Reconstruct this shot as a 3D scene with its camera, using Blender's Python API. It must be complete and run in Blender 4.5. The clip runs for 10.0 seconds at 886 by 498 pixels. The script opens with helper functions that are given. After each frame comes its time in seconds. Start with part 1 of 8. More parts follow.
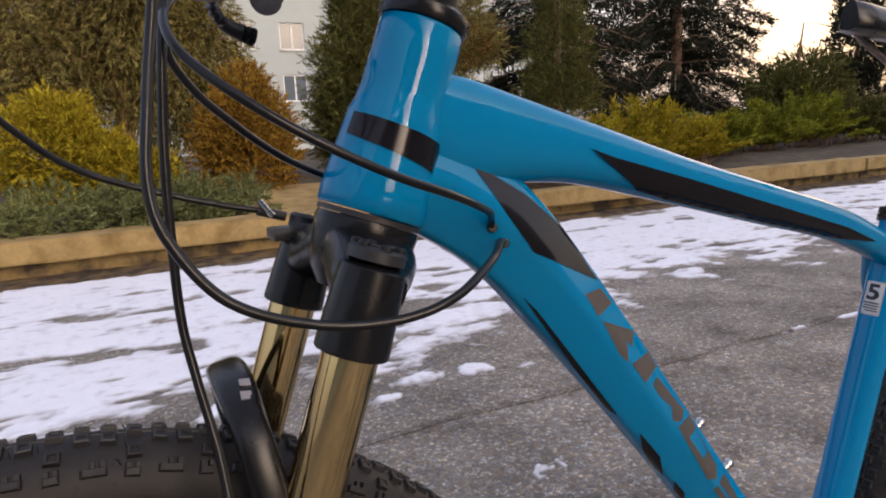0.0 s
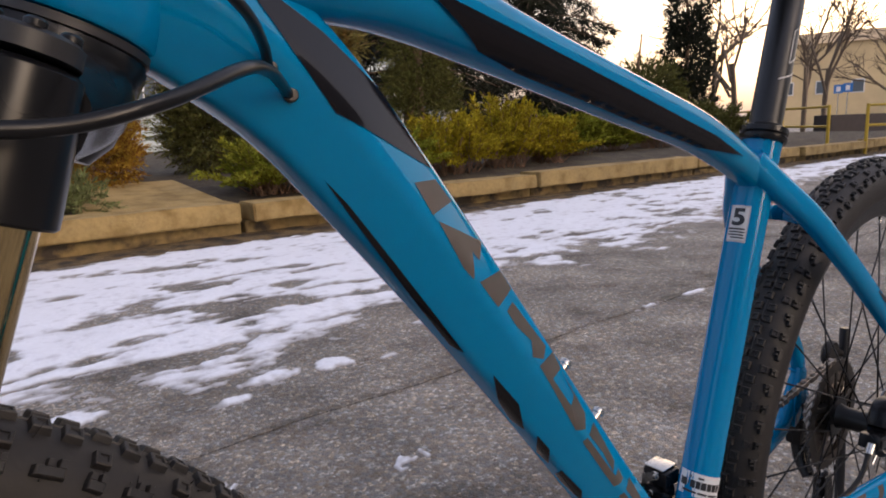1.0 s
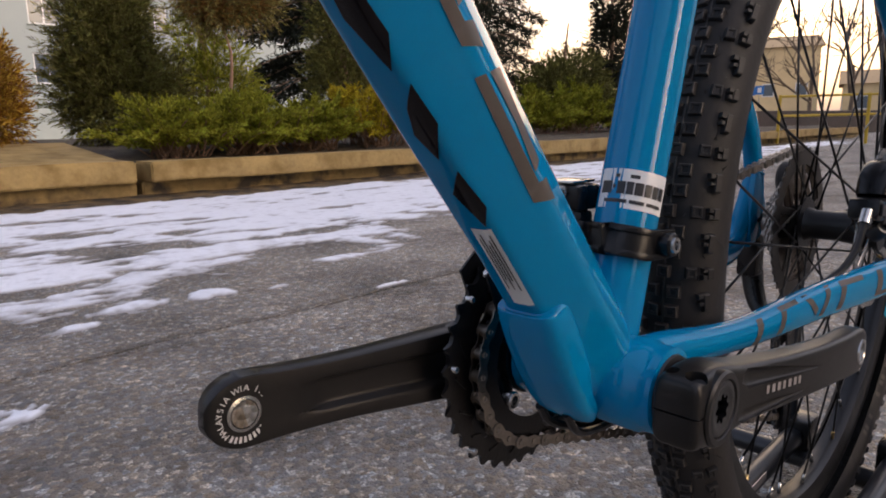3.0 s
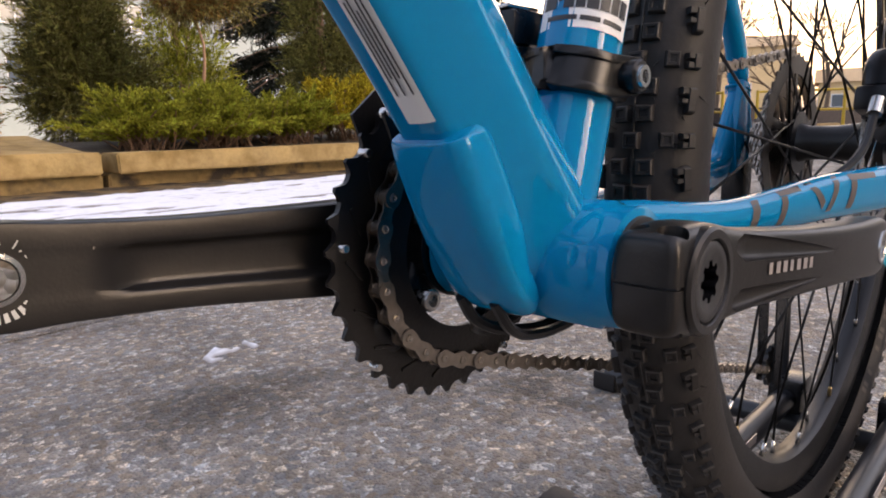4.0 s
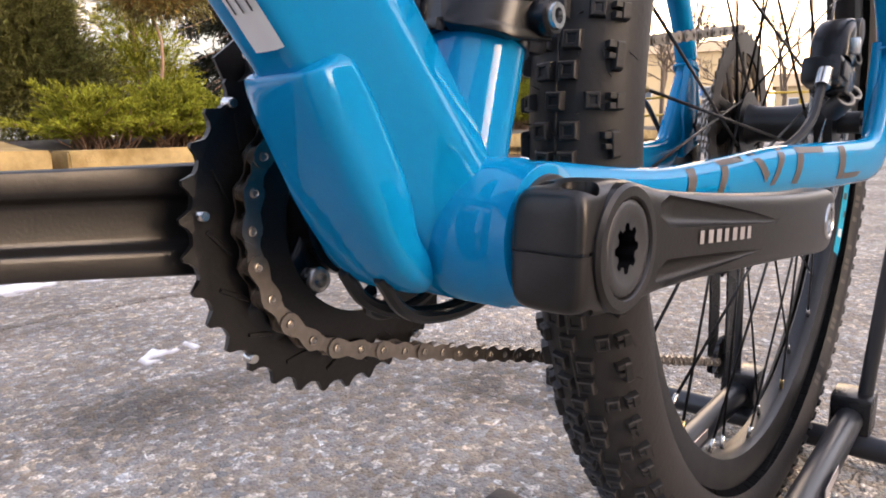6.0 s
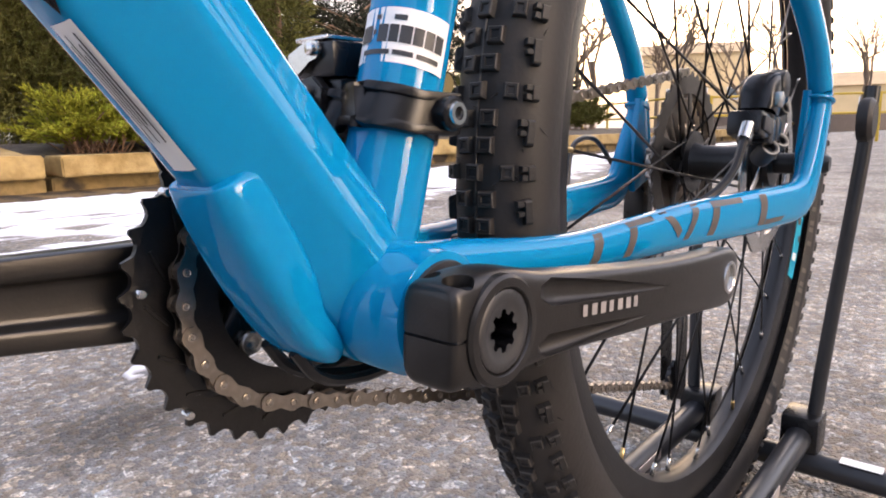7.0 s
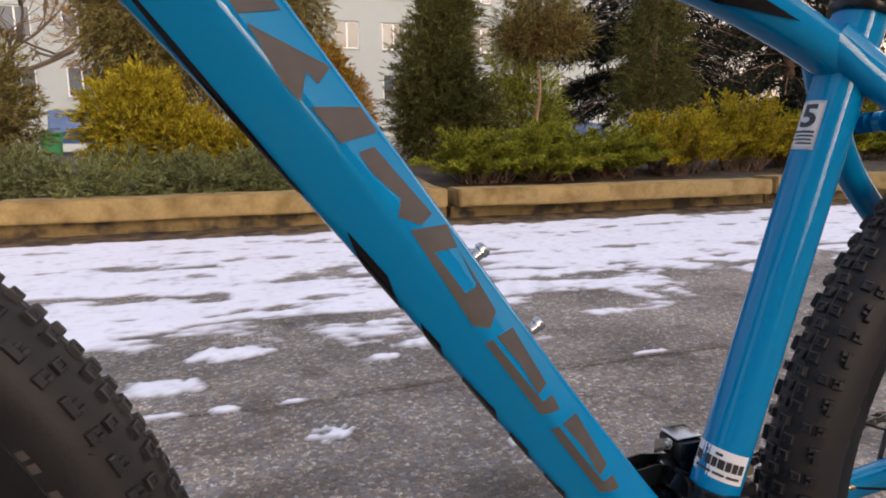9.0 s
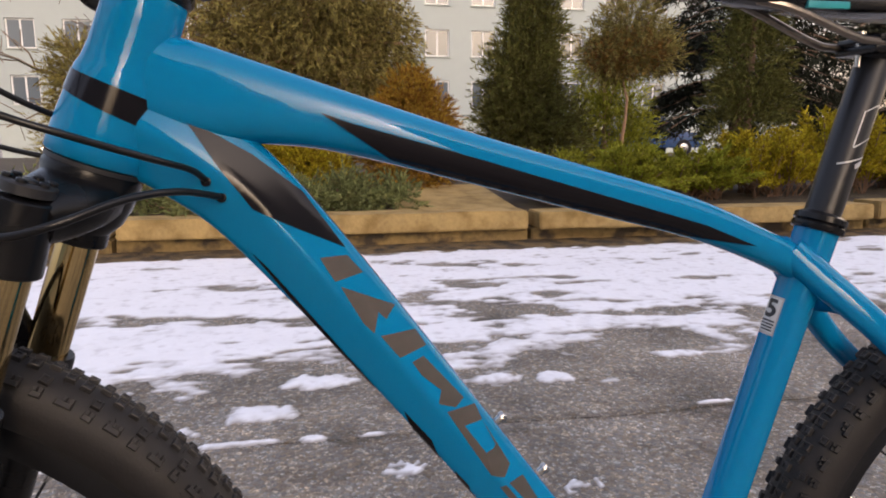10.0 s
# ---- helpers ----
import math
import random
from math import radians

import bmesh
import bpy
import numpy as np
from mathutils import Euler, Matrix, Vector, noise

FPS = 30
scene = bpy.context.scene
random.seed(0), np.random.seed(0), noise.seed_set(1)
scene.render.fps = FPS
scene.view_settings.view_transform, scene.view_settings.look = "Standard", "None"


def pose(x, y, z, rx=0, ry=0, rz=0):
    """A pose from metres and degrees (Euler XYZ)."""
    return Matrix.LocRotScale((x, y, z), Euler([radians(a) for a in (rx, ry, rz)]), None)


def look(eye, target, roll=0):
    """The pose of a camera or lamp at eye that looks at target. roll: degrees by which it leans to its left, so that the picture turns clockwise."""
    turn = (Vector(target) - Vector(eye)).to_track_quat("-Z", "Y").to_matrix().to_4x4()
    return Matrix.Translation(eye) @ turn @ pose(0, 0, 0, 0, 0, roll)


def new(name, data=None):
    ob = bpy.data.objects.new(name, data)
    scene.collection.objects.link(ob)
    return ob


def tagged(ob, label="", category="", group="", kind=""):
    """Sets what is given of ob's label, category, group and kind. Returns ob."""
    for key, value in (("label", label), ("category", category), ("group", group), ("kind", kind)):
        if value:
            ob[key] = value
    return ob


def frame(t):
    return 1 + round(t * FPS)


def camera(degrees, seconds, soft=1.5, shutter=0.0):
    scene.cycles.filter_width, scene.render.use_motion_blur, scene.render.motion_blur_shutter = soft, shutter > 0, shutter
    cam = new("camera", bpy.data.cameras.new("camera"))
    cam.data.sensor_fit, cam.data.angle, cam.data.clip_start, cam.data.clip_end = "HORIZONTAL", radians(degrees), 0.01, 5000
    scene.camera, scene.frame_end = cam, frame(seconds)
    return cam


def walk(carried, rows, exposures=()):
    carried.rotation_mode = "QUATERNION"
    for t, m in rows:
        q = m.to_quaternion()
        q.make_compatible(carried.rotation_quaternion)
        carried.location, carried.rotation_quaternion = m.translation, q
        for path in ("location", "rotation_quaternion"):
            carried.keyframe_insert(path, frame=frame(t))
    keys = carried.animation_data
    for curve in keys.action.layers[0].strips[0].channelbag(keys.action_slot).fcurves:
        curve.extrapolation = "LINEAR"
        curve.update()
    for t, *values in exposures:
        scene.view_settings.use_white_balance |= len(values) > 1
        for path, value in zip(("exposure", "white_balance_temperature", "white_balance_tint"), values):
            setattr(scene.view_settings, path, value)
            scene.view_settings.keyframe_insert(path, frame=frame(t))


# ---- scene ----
cam = camera(68.9, 10.0, 1.9)
PATH = [
    (0, (-0.623, -0.397, 0.888), (0.254, 1.366, 0.533), -2.7),
    (0.5, (-0.553, -0.352, 0.856), (0.519, 1.297, 0.49), -2.8),
    (1, (-0.53, -0.313, 0.791), (0.689, 1.231, 0.434), -2.2),
    (1.5, (-0.49, -0.275, 0.69), (0.786, 1.223, 0.331), -1.9),
    (2, (-0.44, -0.249, 0.608), (0.872, 1.216, 0.247), -1.7),
    (2.5, (-0.382, -0.228, 0.539), (0.967, 1.204, 0.178), -1.3),
    (3.8, (-0.242, -0.163, 0.403), (1.165, 1.209, 0.032), -1.3),
    (4, (-0.231, -0.163, 0.39), (1.183, 1.204, 0.024), -1.4),
    (4.5, (-0.198, -0.163, 0.367), (1.233, 1.185, 0.0), -1.4),
    (5, (-0.182, -0.156, 0.357), (1.265, 1.176, -0.008), -1.4),
    (6.5, (-0.184, -0.168, 0.383), (1.304, 1.117, 0.02), -1.1),
    (7, (-0.179, -0.201, 0.403), (1.31, 1.085, 0.041), -1.1),
    (7.5, (-0.196, -0.237, 0.447), (1.171, 1.179, 0.092), -0.7),
    (8, (-0.223, -0.274, 0.502), (0.979, 1.288, 0.165), -0.7),
    (8.5, (-0.264, -0.324, 0.569), (0.731, 1.378, 0.235), -0.6),
    (9, (-0.318, -0.375, 0.682), (0.299, 1.499, 0.351), -0.5),
    (9.5, (-0.334, -0.462, 0.785), (0.076, 1.469, 0.462), -0.2),
    (10, (-0.317, -0.516, 0.848), (0.047, 1.425, 0.53), -0.3),
]
walk(cam, [(t, look(eye, target, roll)) for t, eye, target, roll in PATH],
     [(t, stops, kelvin, 21) for t, stops, kelvin in ((0, -0.27, 6090), (2.0, -0.49, 6060), (2.7, -0.45, 6090), (3.8, -0.18, 6200), (4.0, 0.22, 6240), (4.2, 0.74, 6240), (4.5, 0.84, 6260), (5.5, 0.94, 6260), (7.0, 0.86, 6240),
                                                      (7.5, 0.80, 6200), (8.0, 0.30, 6160), (8.5, -0.08, 6140), (9.3, -0.18, 6150), (10.0, -0.18, 6250))])

# ---- light ----
world = bpy.data.worlds.new("sky")
scene.world = world
world.use_nodes = True
wn = world.node_tree.nodes
sky = wn.new("ShaderNodeTexSky")
sky.sky_type, sky.sun_disc = "NISHITA", False
sky.sun_elevation, sky.sun_rotation = radians(20), radians(163)
sky.air_density, sky.dust_density, sky.ozone_density = 1.0, 8.0, 0.8
wn["Background"].inputs["Strength"].default_value = 0.215
veil = wn.new("ShaderNodeMix")   # a thin even veil of high cloud over the clear sky
veil.data_type, veil.blend_type = "RGBA", "ADD"
veil.inputs[0].default_value, veil.inputs[7].default_value = 1.0, (2.0, 2.0, 2.0, 1)
glow = wn.new("ShaderNodeTexSky")   # brighter cloud low over the street end
glow.sky_type, glow.sun_disc = "NISHITA", False
glow.sun_elevation, glow.sun_rotation = radians(10), radians(68)
glow.air_density, glow.dust_density, glow.ozone_density = 1.0, 6.0, 1.0
both = wn.new("ShaderNodeMix")
both.data_type, both.blend_type = "RGBA", "ADD"
both.inputs[0].default_value = 0.31
world.node_tree.links.new(sky.outputs["Color"], both.inputs[6])
world.node_tree.links.new(glow.outputs["Color"], both.inputs[7])
world.node_tree.links.new(both.outputs[2], veil.inputs[6])
world.node_tree.links.new(veil.outputs[2], wn["Background"].inputs["Color"])
sun = new("sun", bpy.data.lights.new("sun", "SUN"))
sun.data.energy, sun.data.angle, sun.data.color = 0.3, radians(5), (1.0, 0.88, 0.70)
sun.matrix_world = look((2.86, -9.35, 3.56), (0, 0, 0.0))

# ---- materials ----


def nodes_of(name):
    m = bpy.data.materials.new(name)
    m.use_nodes = True
    t = m.node_tree
    return m, t, t.nodes["Principled BSDF"], t.nodes.new, t.links.new


def plain(name, colour, rough=0.5, metal=0.0, grain=40.0, vary=0.15, bump=0.0, bump_scale=None, coat=0.0, island=0.0, spots=None, ior=1.5, spec=0.5):
    """A surface with two scales of variation in tone, some in gloss, and fine relief."""
    m, t, b, node, link = nodes_of(name)
    at = node("ShaderNodeTexCoord")
    big, fine = node("ShaderNodeTexNoise"), node("ShaderNodeTexNoise")
    big.inputs["Scale"].default_value, fine.inputs["Scale"].default_value = grain * 0.12, grain
    big.inputs["Detail"].default_value, fine.inputs["Detail"].default_value = 3, 5
    link(at.outputs["Object"], big.inputs["Vector"]), link(at.outputs["Object"], fine.inputs["Vector"])
    add = node("ShaderNodeMath")
    add.operation = "ADD"
    link(big.outputs["Fac"], add.inputs[0]), link(fine.outputs["Fac"], add.inputs[1])
    ramp = node("ShaderNodeValToRGB")
    ramp.color_ramp.elements[0].position, ramp.color_ramp.elements[1].position = 0.25, 0.75
    half = node("ShaderNodeMath")
    half.operation = "MULTIPLY"
    half.inputs[1].default_value = 0.5
    link(add.outputs[0], half.inputs[0]), link(half.outputs[0], ramp.inputs["Fac"])
    lo, hi = [tuple(min(1, c * k) for c in colour) + (1,) for k in (1 - vary, 1 + vary)]
    ramp.color_ramp.elements[0].color, ramp.color_ramp.elements[1].color = lo, hi
    tone = ramp.outputs["Color"]
    if island:
        geo, hsv, span = node("ShaderNodeNewGeometry"), node("ShaderNodeHueSaturation"), node("ShaderNodeMapRange")
        span.inputs["To Min"].default_value, span.inputs["To Max"].default_value = 1 - island, 1 + island
        link(geo.outputs["Random Per Island"], span.inputs["Value"]), link(span.outputs[0], hsv.inputs["Value"])
        hue = node("ShaderNodeMapRange")
        hue.inputs["To Min"].default_value, hue.inputs["To Max"].default_value = 0.5 - island * 0.05, 0.5 + island * 0.03
        link(geo.outputs["Random Per Island"], hue.inputs["Value"]), link(hue.outputs[0], hsv.inputs["Hue"])
        link(tone, hsv.inputs["Color"])
        tone = hsv.outputs["Color"]
    if spots:
        colour2, scale, low, high = spots
        n, r, mix = node("ShaderNodeTexNoise"), node("ShaderNodeMapRange"), node("ShaderNodeMix")
        n.inputs["Scale"].default_value, n.inputs["Detail"].default_value = scale, 6
        r.inputs["From Min"].default_value, r.inputs["From Max"].default_value = low, high
        mix.data_type = "RGBA"
        link(at.outputs["Object"], n.inputs["Vector"]), link(n.outputs["Fac"], r.inputs["Value"])
        link(r.outputs[0], mix.inputs[0]), link(tone, mix.inputs[6])
        mix.inputs[7].default_value = (*colour2, 1)
        tone = mix.outputs[2]
    link(tone, b.inputs["Base Color"])
    gloss = node("ShaderNodeMapRange")
    gloss.inputs["To Min"].default_value, gloss.inputs["To Max"].default_value = max(0.02, rough * 0.8), min(1, rough * 1.2)
    link(big.outputs["Fac"], gloss.inputs["Value"]), link(gloss.outputs[0], b.inputs["Roughness"])
    b.inputs["Metallic"].default_value, b.inputs["Coat Weight"].default_value, b.inputs["IOR"].default_value = metal, coat, ior
    b.inputs["Coat Roughness"].default_value, b.inputs["Specular IOR Level"].default_value = 0.03, spec
    b.inputs["Coat IOR"].default_value = 1.40
    if bump:
        n, bp = node("ShaderNodeTexNoise"), node("ShaderNodeBump")
        n.inputs["Scale"].default_value, n.inputs["Detail"].default_value = bump_scale or grain, 6
        bp.inputs["Distance"].default_value, bp.inputs["Strength"].default_value = bump, 0.8
        link(at.outputs["Object"], n.inputs["Vector"]), link(n.outputs["Fac"], bp.inputs["Height"])
        link(bp.outputs["Normal"], b.inputs["Normal"])
    return m


def asphalt():
    """Worn asphalt: light and dark chips in a grey binder, damp stains, a relief of stones."""
    m, t, b, node, link = nodes_of("asphalt")
    at = node("ShaderNodeTexCoord")
    chips, small = node("ShaderNodeTexVoronoi"), node("ShaderNodeTexVoronoi")
    chips.inputs["Scale"].default_value, small.inputs["Scale"].default_value = 88, 240
    for v in (chips, small):
        link(at.outputs["Object"], v.inputs["Vector"])
    grey = node("ShaderNodeSeparateColor")
    link(chips.outputs["Color"], grey.inputs["Color"])
    grey2 = node("ShaderNodeSeparateColor")
    link(small.outputs["Color"], grey2.inputs["Color"])
    tone = node("ShaderNodeValToRGB")
    e = tone.color_ramp.elements
    e[0].position, e[0].color = 0.0, (0.155, 0.138, 0.120, 1)
    e[1].position, e[1].color = 1.0, (0.87, 0.80, 0.71, 1)
    mid = tone.color_ramp.elements.new(0.72)
    mid.color = (0.33, 0.298, 0.260, 1)
    mixed = node("ShaderNodeMath")
    mixed.operation = "MULTIPLY_ADD"
    mixed.inputs[1].default_value = 0.6
    part2 = node("ShaderNodeMath")
    part2.operation = "MULTIPLY"
    part2.inputs[1].default_value = 0.4
    link(grey2.outputs[0], part2.inputs[0])
    link(grey.outputs[0], mixed.inputs[0]), link(part2.outputs[0], mixed.inputs[2])
    link(mixed.outputs[0], tone.inputs["Fac"])
    tint = node("ShaderNodeMix")
    tint.data_type = "RGBA"
    tint.inputs[6].default_value, tint.inputs[7].default_value = (1.10, 1.0, 0.86, 1), (0.90, 1.0, 1.14, 1)
    hued = node("ShaderNodeMix")
    hued.data_type, hued.blend_type = "RGBA", "MULTIPLY"
    hued.inputs[0].default_value = 1.0
    link(grey.outputs[1], tint.inputs[0]), link(tone.outputs["Color"], hued.inputs[6]), link(tint.outputs[2], hued.inputs[7])
    stain, span, mul = node("ShaderNodeTexNoise"), node("ShaderNodeMapRange"), node("ShaderNodeMix")
    stain.inputs["Scale"].default_value, stain.inputs["Detail"].default_value = 2.6, 6
    link(at.outputs["Object"], stain.inputs["Vector"]), link(stain.outputs["Fac"], span.inputs["Value"])
    span.inputs["From Min"].default_value, span.inputs["From Max"].default_value = 0.3, 0.7
    span.inputs["To Min"].default_value, span.inputs["To Max"].default_value = 0.58, 1.36
    mul.data_type, mul.blend_type = "RGBA", "MULTIPLY"
    mul.inputs[0].default_value = 1.0
    link(hued.outputs[2], mul.inputs[6]), link(span.outputs[0], mul.inputs[7])
    damp, edge, wet = node("ShaderNodeTexNoise"), node("ShaderNodeMapRange"), node("ShaderNodeMix")
    damp.inputs["Scale"].default_value, damp.inputs["Detail"].default_value, damp.inputs["Roughness"].default_value = 4.5, 8, 0.62
    edge.inputs["From Min"].default_value, edge.inputs["From Max"].default_value = 0.56, 0.68
    edge.inputs["To Max"].default_value = 0.8
    wet.data_type, wet.blend_type = "RGBA", "MULTIPLY"
    wet.inputs[7].default_value = (0.50, 0.46, 0.43, 1)
    link(at.outputs["Object"], damp.inputs["Vector"]), link(damp.outputs["Fac"], edge.inputs["Value"])
    link(edge.outputs[0], wet.inputs[0]), link(mul.outputs[2], wet.inputs[6])
    tone_now = wet.outputs[2]
    place = node("ShaderNodeSeparateXYZ")
    warp, shift = node("ShaderNodeTexNoise"), node("ShaderNodeVectorMath")
    warp.inputs["Scale"].default_value, warp.inputs["Detail"].default_value = 9.0, 6
    shift.operation = "MULTIPLY_ADD"
    shift.inputs[1].default_value = (0.16, 0.16, 0.16)
    link(at.outputs["Object"], warp.inputs["Vector"]), link(warp.outputs["Color"], shift.inputs[0]), link(at.outputs["Object"], shift.inputs[2])
    link(shift.outputs["Vector"], place.inputs[0])
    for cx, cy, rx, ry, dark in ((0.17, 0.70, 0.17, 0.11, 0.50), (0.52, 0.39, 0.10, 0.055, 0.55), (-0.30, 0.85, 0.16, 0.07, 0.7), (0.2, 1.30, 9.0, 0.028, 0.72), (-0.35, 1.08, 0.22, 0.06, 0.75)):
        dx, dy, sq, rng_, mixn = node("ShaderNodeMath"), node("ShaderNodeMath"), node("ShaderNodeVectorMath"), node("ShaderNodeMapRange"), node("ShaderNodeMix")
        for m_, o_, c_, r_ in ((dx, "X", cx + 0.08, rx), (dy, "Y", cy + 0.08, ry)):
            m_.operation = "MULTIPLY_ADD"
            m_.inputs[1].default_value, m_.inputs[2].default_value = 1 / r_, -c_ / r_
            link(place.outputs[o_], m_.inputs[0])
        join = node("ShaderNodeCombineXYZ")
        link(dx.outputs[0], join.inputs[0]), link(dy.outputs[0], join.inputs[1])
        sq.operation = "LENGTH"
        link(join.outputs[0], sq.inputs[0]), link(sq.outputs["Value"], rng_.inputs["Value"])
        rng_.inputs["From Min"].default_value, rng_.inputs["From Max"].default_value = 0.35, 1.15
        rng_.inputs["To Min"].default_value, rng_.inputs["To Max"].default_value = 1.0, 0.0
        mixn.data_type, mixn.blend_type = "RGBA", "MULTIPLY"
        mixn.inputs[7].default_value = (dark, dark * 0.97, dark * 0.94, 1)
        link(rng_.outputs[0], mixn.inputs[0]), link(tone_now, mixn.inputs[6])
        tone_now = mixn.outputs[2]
    link(tone_now, b.inputs["Base Color"])
    b.inputs["Roughness"].default_value, b.inputs["Specular IOR Level"].default_value = 0.72, 0.38
    bp, h = node("ShaderNodeBump"), node("ShaderNodeMath")
    h.operation = "ADD"
    link(chips.outputs["Distance"], h.inputs[0]), link(small.outputs["Distance"], h.inputs[1])
    bp.invert = True
    bp.inputs["Distance"].default_value, bp.inputs["Strength"].default_value = 0.006, 1.0
    link(h.outputs[0], bp.inputs["Height"]), link(bp.outputs["Normal"], b.inputs["Normal"])
    return m


